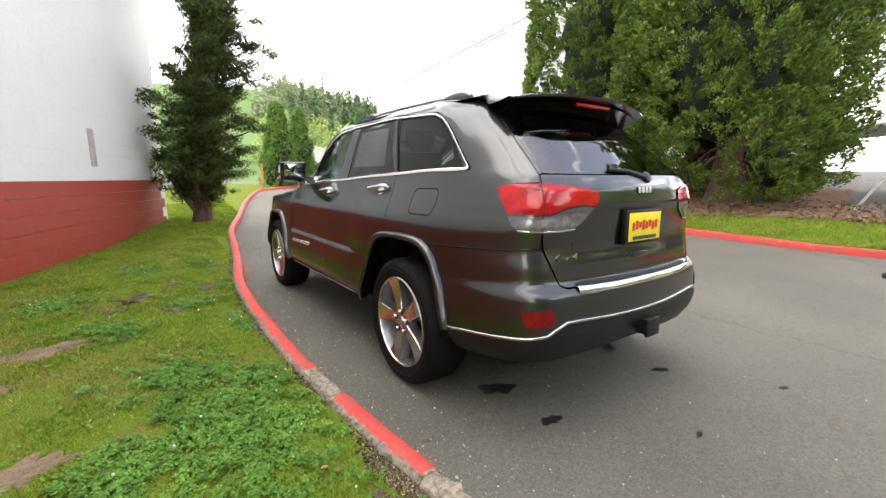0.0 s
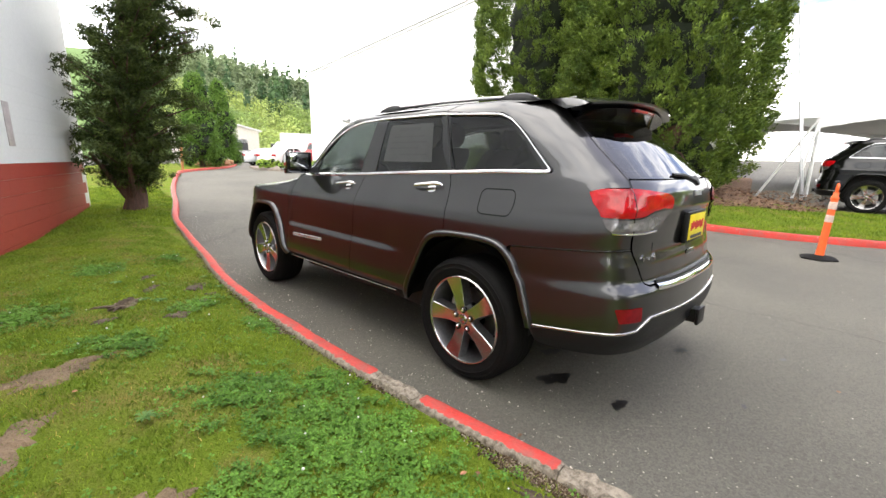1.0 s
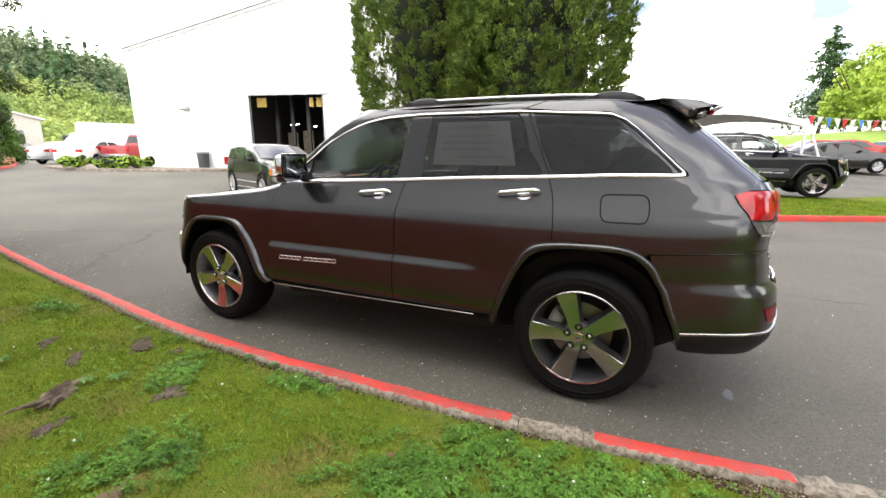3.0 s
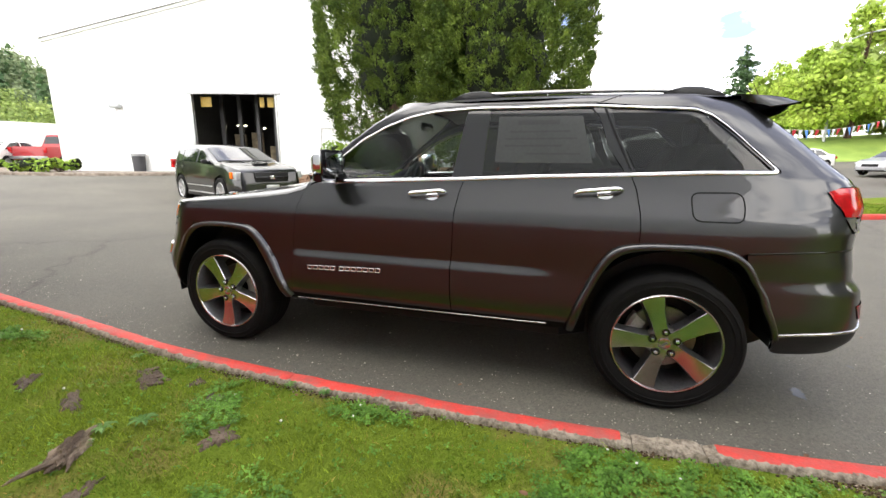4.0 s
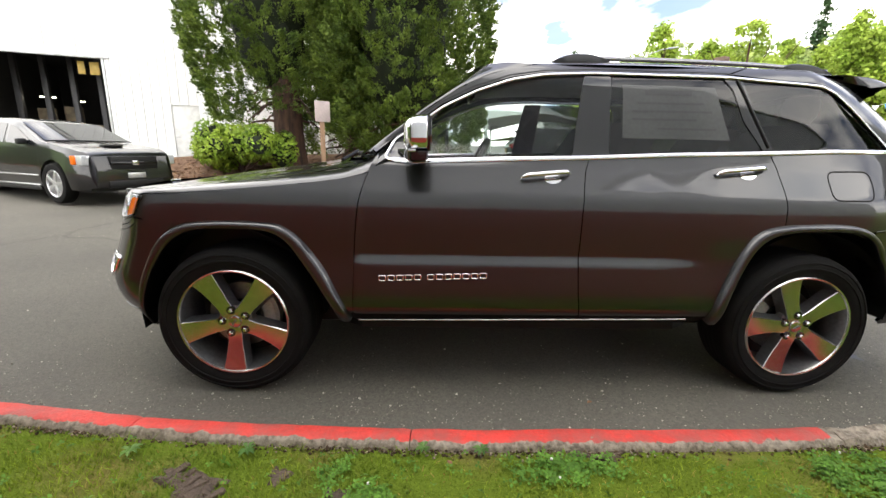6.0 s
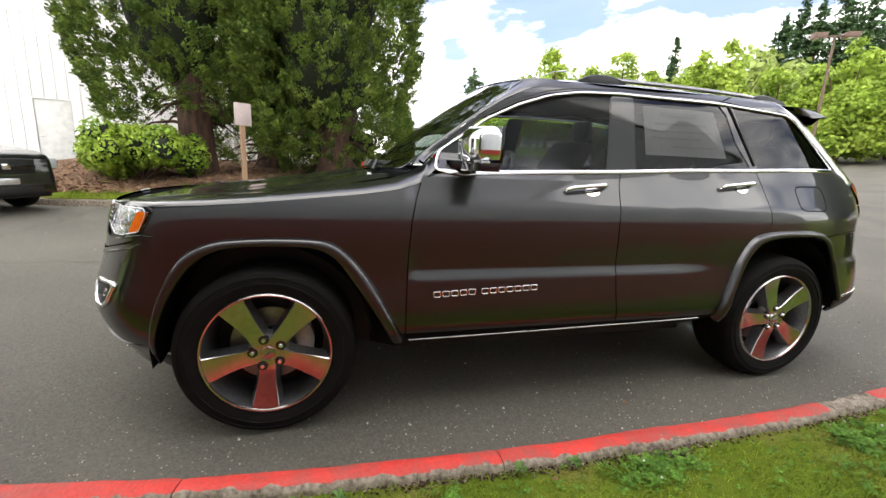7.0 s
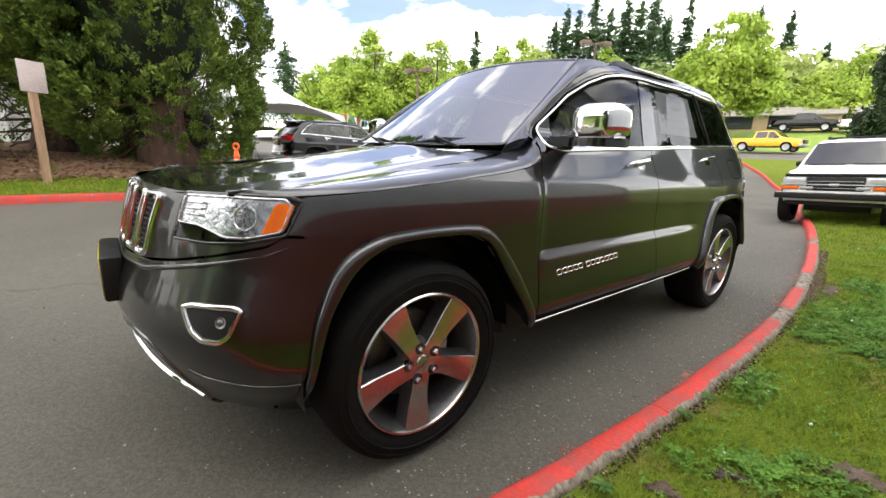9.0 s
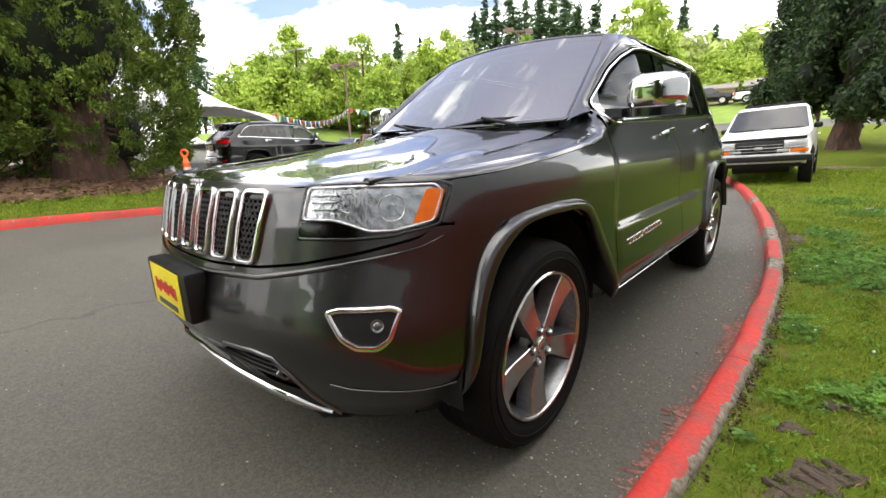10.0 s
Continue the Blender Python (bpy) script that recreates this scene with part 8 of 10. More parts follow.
        rows.append([tuple((1 - t) ** 2 * a + 2 * t * (1 - t) * m + t * t * b) for t in np.linspace(0, 1, 8)])
    pair("spoiler_cheek", bm_mesh("spoiler_cheek", loft_bm(rows), PAINT, 60), car)
    # spoiler
    rows = []
    for x in np.linspace(-0.6, 0.6, 31):
        k = (abs(x) / 0.6) ** 2
        z0, tip = spoiler_z(x), -0.66 + 0.1 * k
        rows.append([(x * 0.975, -0.3, z0 + 0.003), (x * 0.967, -0.42, z0 - 0.006), (x * 0.967, (tip - 0.42) / 2, z0 - 0.018), (x * 0.967, tip + 0.03, z0 - 0.034), (x * 0.98, tip, z0 - 0.043), (x, tip + 0.005, z0 - 0.053), (x * 0.99, tip + 0.05, z0 - 0.062), (x * 0.97, -0.47, z0 - 0.1), (x * 0.95, -0.4, z0 - 0.1)])
    part("spoiler", loft_bm(rows), PAINT, car, smooth=40)
    part("spoiler_under", loft_bm([[(x * 0.95, y, spoiler_z(x) - d) for y, d in ((-0.615 + 0.1 * (x / 0.6) ** 2, 0.074), (-0.48, 0.1), (-0.42, 0.125))] for x in np.linspace(-0.6, 0.6, 21)]), GLOSS_BLACK, car, smooth=40)
    part("brake_lamp", box_bm(-0.15, 0.15, -0.61, -0.58, 1.637, 1.657, 0.006), RED_LENS, car, "high red brake lamp")
    wp = part("rear_wiper", tube_bm([(0.04, -0.91, 1.25), (-0.08, -0.888, 1.28), (-0.22, -0.87, 1.288)], [0.02, 0.012, 0.008], 8), PLASTIC, car)
    part("wiper_hub", lathe_bm([(0.0, 0.025), (0.03, 0.02), (0.036, 0.0)], 16), PLASTIC, wp).matrix_local = pose(0.06, -0.905, 1.245, 60, 0, 0)
    rp = part("plate_holder", box_bm(-0.168, 0.168, -0.962, -0.93, 0.908, 1.085, 0.008), PLASTIC, car, "black plate frame")
    part("plate", box_bm(-0.148, 0.148, -0.9655, -0.9625, 0.925, 1.07, 0.002), YELLOW, rp, "yellow dealer plate")
    for i in range(8):
        part("print_bar", box_bm(-0.12 + 0.03 * i, -0.097 + 0.03 * i, -0.9672, -0.9655, 0.978 + 0.007 * (i % 3), 1.022 + 0.008 * (i % 2), 0.0), RED_INK, rp)
    part("print_bar", box_bm(-0.11, 0.11, -0.9668, -0.9655, 0.932, 0.95, 0.0), DARK_TRIM, rp)
    bar_text(car, [(AFT - 0.055 + 0.036 * i, 1.185) for i in range(4)], 0.03, 0.024, 0.003, 0.006, BADGE, name="emblem_bar")
    for i in range(4):
        part("emblem_bar", box_bm(-0.05 + 0.027 * i, -0.03 + 0.027 * i, 3.665, 3.68, 0.998, 1.022, 0.004), CHROME, car)
    for i, ch in enumerate("4x4"):
        cu = bpy.data.curves.new("badge_4x4", "FONT")
        cu.body, cu.size, cu.extrude, cu.align_x, cu.shear = ch, 0.05 if ch != "x" else 0.036, 0.003, "CENTER", 0.2
        tmp = bpy.data.objects.new("tmp", cu)
        me = bpy.data.meshes.new_from_object(tmp)
        bpy.data.objects.remove(tmp)
        me.materials.clear()
        me.materials.append(CHROME)
        x, z = 0.595 - 0.052 * i, 0.862
        s = sr(x, z)
        p, n = skin(s, z), Vector(skin_normal(s, z))
        zax = n
        xax = Vector((0, 0, 1)).cross(zax).normalized()
        yax = zax.cross(xax)
        ob = part("badge_digit", me, None, car)
        ob.matrix_local = Matrix.Translation(Vector(p) + n * 0.003) @ Matrix((xax, yax, zax)).transposed().to_4x4()
    part("gate_handle", box_bm(-0.075, 0.075, -0.95, -0.935, 0.835, 0.86, 0.006), GLOSS_BLACK, car)
    part("tow_receiver", loft_bm([[(x, y, z) for x, z in ((-0.045, 0.43), (0.045, 0.43), (0.045, 0.51), (-0.045, 0.51))] for y in (-0.85, -1.05)], close=True), PLASTIC, car, smooth=20)
    part("tow_face", box_bm(-0.06, 0.06, -1.055, -1.035, 0.42, 0.52, 0.008), PLASTIC, car)
    for sx in (-1, 1):
        part("tailpipe", lathe_bm([(0.03, 0.0), (0.036, -0.002), (0.038, 0.01), (0.036, 0.2), (0.03, 0.2), (0.03, 0.02)], 24, "y", closed=True), STEEL, car, "dull steel tailpipe").matrix_local = pose(0.6 * sx, -0.8, 0.375)

    # -- mirrors --
    for sx in (-1, 1):
        def shell(z0, z1, m, nm, grow=1.0):
            rows = []
            for z in np.linspace(z0, z1, 9):
                k = (z - 1.235) / 0.165
                f = max(0.05, 1 - abs(2 * k - 1) ** 5 * 0.45) if z1 > 1.3 else 1.0
                rows.append([(sx * (1.0 + (0.125 * f * grow) * math.copysign(abs(math.cos(a)) ** 0.55, math.cos(a)) - 0.01), 1.985 + 0.012 * math.cos(a) * -2 + (0.075 * f * grow) * math.copysign(abs(math.sin(a)) ** 0.8, math.sin(a)) * (1.0 if math.sin(a) > 0 else 0.35), z) for a in np.linspace(0, 2 * math.pi, 28, endpoint=False)])
            bm = loft_bm(rows, close=True)
            bm.verts.ensure_lookup_table()
            n = len(bm.verts)
            bm.faces.new([bm.verts[i] for i in range(28)])
            bm.faces.new([bm.verts[n - 28 + i] for i in range(28)])
            return bm
        arm = loft_bm([[(sx * x, y, z + dz) for y, dz in ((2.1 - 0.06 * i, -0.02), (2.1 - 0.06 * i, 0.02), (1.98, 0.03), (1.96, -0.02))] for i, (x, z) in enumerate(((0.79, 1.235), (0.86, 1.235), (0.9, 1.24)))], close=True)
        mir = part("side_mirror", arm, GLOSS_BLACK, car, "chrome-capped side mirror")
        part("mirror_foot", shell(1.212, 1.25, GLOSS_BLACK, "", 0.97), GLOSS_BLACK, mir)
        part("mirror_cap", shell(1.25, 1.4, CHROME, ""), CHROME, mir, "bright chrome mirror cap", smooth=50)
        back = box_bm(sx * 0.99 - 0.118, sx * 0.99 + 0.118, 1.938, 1.954, 1.248, 1.398, 0.006)
        part("mirror_housing", back, GLOSS_BLACK, mir)
        part("mirror_glass", box_bm(sx * 0.99 - 0.085, sx * 0.99 + 0.085, 1.9345, 1.937, 1.268, 1.382, 0.001), mat("mirror_silver", (0.6, 0.62, 0.63), 0.02, 1.0), mir, "dark-edged mirror glass")
        part("turn_signal", box_bm(sx * 1.1 - 0.02, sx * 1.1 + 0.02, 2.0, 2.035, 1.243, 1.257, 0.004), SILVER_IN, mir)

    # -- underside, wheel housings and cabin --
    hull = []
    for y, w in ((3.55, 0.62), (3.3, 0.8), (2.45, 0.86), (2.3, 0.76), (0.55, 0.76), (0.4, 0.76), (-0.4, 0.84), (-0.7, 0.7), (-0.9, 0.5)):
        wheel_y = (2.4 < y < 3.35) or (-0.45 < y < 0.5)
        ww = min(w, 0.66) if wheel_y else w
        up = 0.2 if y < -0.45 else 0.0
        hull.append([(-ww, y, 0.29 + up), (-ww, y, 0.95), (ww, y, 0.95), (ww, y, 0.29 + up), (ww * 0.75, y, 0.215 + up), (-ww * 0.75, y, 0.215 + up)])
    part("chassis", loft_bm(hull, close=True), PLASTIC, car, smooth=None)
    for yc, r, a0, a1 in ((2.915, 0.455, -0.16, 0.02), (0.0, 0.47, 0.05, 0.02)):
        bm = bmesh.new()
        rows = []
        for a in np.linspace(a0, math.pi - a1, 22):
            rows.append([(-x, yc + r * math.cos(a), 0.42 + r * math.sin(a)) for x in (0.93, 0.6)])
        loft_bm(rows, bm)
        pair("wheel_liner", bm_mesh("wheel_liner", bm, PLASTIC, 60), car)
        part("axle", tube_bm([(-0.8, yc, 0.378), (0.8, yc, 0.378)], 0.05, 12), PLASTIC, car)
    part("inner_shell", panel_mesh("inner_shell", side([(2.25, 1.17), (2.3, 0.4), (0.5, 0.4), (0.38, 0.78), (0.2, 0.96), (-0.25, 0.96), (-0.4, 0.85), (-0.5, 0.4)]) + tail([(0.6, 0.42), (0.6, 1.2)]) + side([(-0.4, 1.24), (0.238, 1.24), (1.2, 1.2)]), PLASTIC, lift=-0.035, rim=0), None, car)
    part("inner_shell", mirrored_mesh(car.children[-1].data, "inner_shell"), None, car)
    part("cabin_floor", box_bm(-0.72, 0.72, -0.6, 2.2, 0.93, 0.97, 0.01), CABIN, car)
    part("headliner", loft_bm([[(x, y, float(roof(x, y)[2]) - 0.035) for x in np.linspace(-0.6, 0.6, 9)] for y in np.linspace(-0.3, 1.6, 12)]), mat("headliner", (0.3, 0.295, 0.285), 0.9), car)
    dash = loft_bm([[(x, y, z) for y, z in ((2.35, 1.12), (2.25, 1.165), (2.05, 1.175), (1.9, 1.15), (1.82, 1.09), (1.8, 1.0), (1.85, 0.93))] for x in np.linspace(-0.78, 0.78, 9)])
    part("dashboard", dash, CABIN, car, smooth=50)
    wl = part("steering_wheel", lathe_bm([(0.175 + 0.014 * math.cos(a), 0.014 * math.sin(a)) for a in np.linspace(0, 2 * math.pi, 10, endpoint=False)], 32, "z", closed=True), LEATHER, car)
    wl.matrix_local = pose(-0.38, 1.68, 1.16, -64, 0, 0)
    for a in (90, 210, 330):
        part("wheel_spoke", box_bm(0.0, 0.17, -0.018, 0.018, -0.008, 0.008, 0.004), LEATHER, wl).matrix_local = pose(0, 0, 0, 0, 0, a - 180)
    part("wheel_hub", lathe_bm([(0.0, 0.02), (0.05, 0.018), (0.06, 0.0), (0.05, -0.03)], 24), LEATHER, wl)

    def seat(x, y, wide, back):
        st = part("seat", loft_bm([[(x + wide * c, yy, 1.0 + 0.06 * s) for c, s in ((-0.5, -0.6), (-0.52, 0.6), (-0.42, 1), (0, 0.85), (0.42, 1), (0.52, 0.6), (0.5, -0.6))] for yy in (y + 0.5, y + 0.45, y + 0.2, y)]), LEATHER, car, smooth=60)
        part("seat_back", loft_bm([[(x + w * c, y - k * 0.28 + 0.11 * s, 0.98 + k * 0.46) for c, s in ((-0.5, -0.4), (-0.52, 0.5), (-0.4, 0.9), (0, 0.6), (0.4, 0.9), (0.52, 0.5), (0.5, -0.4), (0, -0.6))] for k, w in ((0, wide), (0.5, wide), (0.9, wide * 0.9), (1.0, wide * 0.7))], close=True), LEATHER, st, smooth=60)
        if back:
            hr = lathe_bm([(0.0, -0.085), (0.06, -0.08), (0.09, -0.04), (0.1, 0.02), (0.085, 0.075), (0.0, 0.09)], 20)
            for v in hr.verts:
                v.co = Vector((x + v.co.x * 1.3, y - 0.33 + v.co.y * 0.55, 1.53 + v.co.z))
            part("headrest", hr, LEATHER, st, smooth=60)
        return st
    seat(-0.38, 0.98, 0.52, True)
    seat(0.38, 0.98, 0.52, True)
    seat(-0.35, 0.05, 0.6, True)
    seat(0.35, 0.05, 0.6, True)
    part("inner_mirror", box_bm(-0.12, 0.12, 1.66, 1.7, 1.56, 1.63, 0.02), GLOSS_BLACK, car)

    # -- wheels --
    for x, y, out, spin in ((-0.925, 2.915, -1, -50), (-0.925, 0.0, -1, -36), (0.925, 2.915, 1, 20), (0.925, 0.0, 1, 33)):
        wheel(car, x, y, 0.3865, out, spin)
    return car


suv = build_car("suv", "dark grey metallic sport utility vehicle parked by the kerb")


# ---- the raised lot and the grass banks ----
def banks():
    xs, ys = list(np.arange(-60, 60, 3.0)), list(np.arange(-130, -43, 1.5))
    g = mat("bank_grass", (0.24, 0.33, 0.06), 0.95, dark=(0.16, 0.24, 0.04), scale=0.6, fine=25, bump=0.8)
    sheet("grass_bank", xs, ys, lambda x, y: far_z(x, y) + (0.02 if y < -45 and x < 24 else -0.3), g, "green grass bank below the shops", "grass bank")
    sheet("lot_bank", list(np.arange(40, 110, 1.5)), list(np.arange(-44, -9, 2.5)), lambda x, y: far_z(x, y) + 0.02, g, "green grass bank at the far side of the lot", "grass bank")
    sheet("lot", list(np.arange(10.35, 40.1, 0.85)), list(np.arange(-14, 0.7, 0.5)), lambda x, y: ground_z(x, y) + 0.13 * min(1.0, (x - 10.3) * 4) * min(1.0, max(0.0, (y + 14) / 3)), ASPHALT, "grey asphalt sales lot behind the island", "pavement")


banks()


# ---- parked cars ----
CAR_GLASS = mat("car_window", (0.012, 0.014, 0.015), 0.03, spec=0.45, coat=0.25)
CAR_GLASS.node_tree.nodes["Principled BSDF"].inputs["Coat IOR"].default_value = 1.6


def paint_mat(name, colour, metal=0.2):
    return mat(name, colour, 0.4, metal, dark=tuple(c * 0.93 for c in colour), scale=300, fine=900, coat=0.6)


def road_wheel(parent, x, y, r, out, spokes=5, rim_m=None):
    w = part("wheel", lathe_bm([(r * 0.66, 0.02), (r * 0.7, -0.012), (r * 0.86, -0.022), (r * 0.96, -0.012), (r, 0.02), (r, 0.17), (r * 0.93, 0.2), (r * 0.66, 0.18)], 40, "x", closed=True), RUBBER, parent, smooth=40)
    w.matrix_local = pose(x, y, r, 0, 0, 0 if out < 0 else 180)
    part("rim", lathe_bm([(r * 0.69, 0.0), (r * 0.66, -0.012), (r * 0.62, 0.0), (r * 0.58, 0.07), (0.0, 0.09)], 40, "x"), rim_m or ALLOY, w)
    for k in range(spokes):
        a = 2 * math.pi * k / spokes + 0.3
        bm = box_bm(-0.008, 0.012, -r * 0.085, r * 0.085, r * 0.08, r * 0.645, 0.004)
        bmesh.ops.rotate(bm, verts=bm.verts, cent=(0, 0, 0), matrix=Matrix.Rotation(a, 3, "X"))
        part("spoke", bm, rim_m or ALLOY, w)
    part("hub_cap", lathe_bm([(0.0, -0.012), (r * 0.12, -0.01), (r * 0.14, 0.01)], 20, "x"), rim_m or ALLOY, w)
    return w


def road_car(name, label, paint, at, long, wide, top_line, belt_line, axles, r, windows, windscreen, rear_screen, sill=0.26, front_face=(), group="parked cars", spokes=5, trim=None, rim_m=None, roof_w=0.8, tumble=0.34):
    """A parked car from its side lines: top (y, z) and belt (y, z) lists from tail to nose, wheel axles, and window bays."""
    car = thing(name, label, "car", group, at=at)
    trim = trim or PLASTIC
    ty, tz = zip(*top_line)
    by_, bz = zip(*belt_line)
    y0, y1 = ty[0], ty[-1]
    half = wide / 2

    def plan(y):
        e = min(y - y0, y1 - y)
        return half * (1 - 0.2 * max(0.0, 1 - e / 0.55) ** 2.2)

    def top(y):
        return float(np.interp(y, ty, tz))

    def belt(y):
        return min(float(np.interp(y, by_, bz)), top(y) - 0.02)

    def wx(y, z):
        """Half width of the body at a height."""
        b, t = belt(y), top(y)
        if z <= b:
            k = (z - sill) / max(0.1, b - sill)
            return plan(y) * (0.95 + 0.05 * math.sin(math.pi * min(1, max(0, k)) ** 0.7))
        return max(0.05, plan(y) * 0.95 - tumble * (z - b) - 0.0)

    def low(y):
        z = sill + 0.05 * max(0.0, 1 - min(y - y0, y1 - y) / 0.3)
        for a in axles:
            d = r * 1.16
            if abs(y - a) < d:
                z = max(z, r + math.sqrt(d * d - (y - a) ** 2) * 1.0)
        return z

    stations = sorted(set(np.round(np.r_[np.linspace(y0, y1, 70), y0 + 0.02, y1 - 0.02, [a + r * 1.16 * math.cos(q) for a in axles for q in np.linspace(0, math.pi, 13)]], 4)))
    rows = []
    for y in stations:
        b, t, l_ = belt(y), top(y), low(y)
        side_ = []
        for k in (0.0, 0.08, 0.35, 0.62, 0.9, 1.0):
            z = l_ + (b - l_) * k
            side_.append((wx(y, z), z))
        h = t - b
        for k in (0.35, 0.7, 0.88):
            side_.append((wx(y, b + h * k), b + h * k))
        we = wx(y, b + h * 0.9)
        side_ += [(we * 0.93, b + h * 0.97), (we * 0.72, t - 0.004), (we * 0.36, t), (0.0, t)]
        rows.append([(-x, y, z) for x, z in side_] + [(x, y, z) for x, z in side_[-2::-1]])
    bm = loft_bm(rows)
    bm.verts.ensure_lookup_table()
    k = len(rows[0])
    bm.faces.new([bm.verts[i] for i in range(k)])
    bm.faces.new([bm.verts[len(rows) * k - k + i] for i in range(k)])
    part("body", bm, paint, car, smooth=38)
    # glass
    for wy0, wy1, zt in windows:
        for sgn in (-1, 1):
            g = []
            for y in np.linspace(wy0[0], wy1[0], 10):
                f = (y - wy0[0]) / (wy1[0] - wy0[0])
                yt = wy0[1] + (wy1[1] - wy0[1]) * f
                row = []
                for q in np.linspace(0, 1, 5):
                    yy = y + (yt - y) * q
                    z0 = belt(y) + 0.03
                    z1 = min(zt, top(yt) - 0.1)
                    z = z0 + (z1 - z0) * q
                    row.append((sgn * (wx(yy, z) + 0.006), yy, z))
                g.append(row)
            part("side_window", loft_bm(g), CAR_GLASS, car, smooth=60)
    for ya, yb, name_ in ((*windscreen, "windscreen"), (*rear_screen, "rear_window")):
        if ya is None:
            continue
        g = []
        for y in np.linspace(ya, yb, 8):
            t, b = top(y), belt(y)
            we = wx(y, b + (t - b) * 0.9) * 0.92
            g.append([(x, y + (0.008 if name_ == "windscreen" else -0.008), t + 0.02 - (0.012 if abs(x) > we * 0.8 else 0.0)) for x in np.linspace(-we, we, 9)])
        part(name_, loft_bm(g), CAR_GLASS, car, smooth=60)
    # seams between the doors, handles and sills
    for sgn in (-1, 1):
        for wy0, wy1, _ in windows[:2]:
            part("door_handle", box_bm(sgn * (half + 0.012) - 0.012, sgn * (half + 0.012) + 0.012, wy0[0] + 0.06, wy0[0] + 0.22, belt(wy0[0]) - 0.12, belt(wy0[0]) - 0.085, 0.006), trim if trim is not PLASTIC else paint, car)
            seam = [(sgn * (wx(wy0[0], z) + 0.003), wy0[0], z) for z in np.linspace(sill + 0.06, belt(wy0[0]), 8)]
            part("door_seam", tube_bm(seam, 0.004, 4), PLASTIC, car)
        part("sill_trim", box_bm(sgn * half * 0.97 - 0.03, sgn * half * 0.97 + 0.03, axles[0] + r * 1.2, axles[1] - r * 1.2, sill - 0.04, sill + 0.03, 0.01), trim, car)
        mx = sgn * (half * 0.95 + 0.06)
        my = windscreen[1] - 0.42 if windscreen[0] < windscreen[1] else windscreen[0] - 0.42
        part("side_mirror", box_bm(mx - 0.075, mx + 0.075, my - 0.05, my + 0.05, belt(my) + 0.02, belt(my) + 0.13, 0.03), PLASTIC, car)
        for a in axles:
            road_wheel(car, sgn * (half - 0.005), a, r, sgn, spokes, rim_m)
    floor = box_bm(-half * 0.82, half * 0.82, y0 + 0.15, y1 - 0.15, sill - 0.03, sill + 0.3)
    part("underbody", floor, PLASTIC, car)
    for y in axles:
        part("wheel_well", box_bm(-half * 0.9, half * 0.9, y - r * 1.1, y + r * 1.1, r + 0.05, r * 2.12, 0.02), PLASTIC, car)
    for nm, x0, x1, ya, yb, za, zb, m in front_face:
        for sgn in ((1,) if x0 < 0 else (1, -1)):
            xa, xb = sorted((sgn * x0, sgn * x1))
            part(nm, box_bm(xa, xb, ya, yb, za, zb, 0.012), m, car)
    return car


def on_ground(x, y, turn, lift=0.0, fn=ground_z):
    return pose(x, y, fn(x, y) + lift, 0, 0, turn)


HEAD_LENS = mat("headlamp_glass", (0.6, 0.62, 0.64), 0.12, 0.3, coat=1.0)
SILVER_RIM = mat("silver_rim", (0.62, 0.62, 0.63), 0.28, 0.7)
WHITE_CAR = paint_mat("white_car_paint", (0.78, 0.78, 0.76), 0.0)
GREY_CAR = mat("dark_grey_car_paint", (0.02, 0.02, 0.022), 0.3, 0.9, dark=(0.018, 0.018, 0.02), scale=300, coat=1.0)
BLACK_CAR = mat("black_car_paint", (0.003, 0.003, 0.0035), 0.08, dark=(0.003, 0.003, 0.003), scale=300)
RED_CAR = paint_mat("red_car_paint", (0.35, 0.015, 0.02))
YELLOW_CAR = paint_mat("yellow_car_paint", (0.75, 0.42, 0.01), 0.0)
SILVER_CAR = paint_mat("silver_car_paint", (0.42, 0.43, 0.45), 0.6)

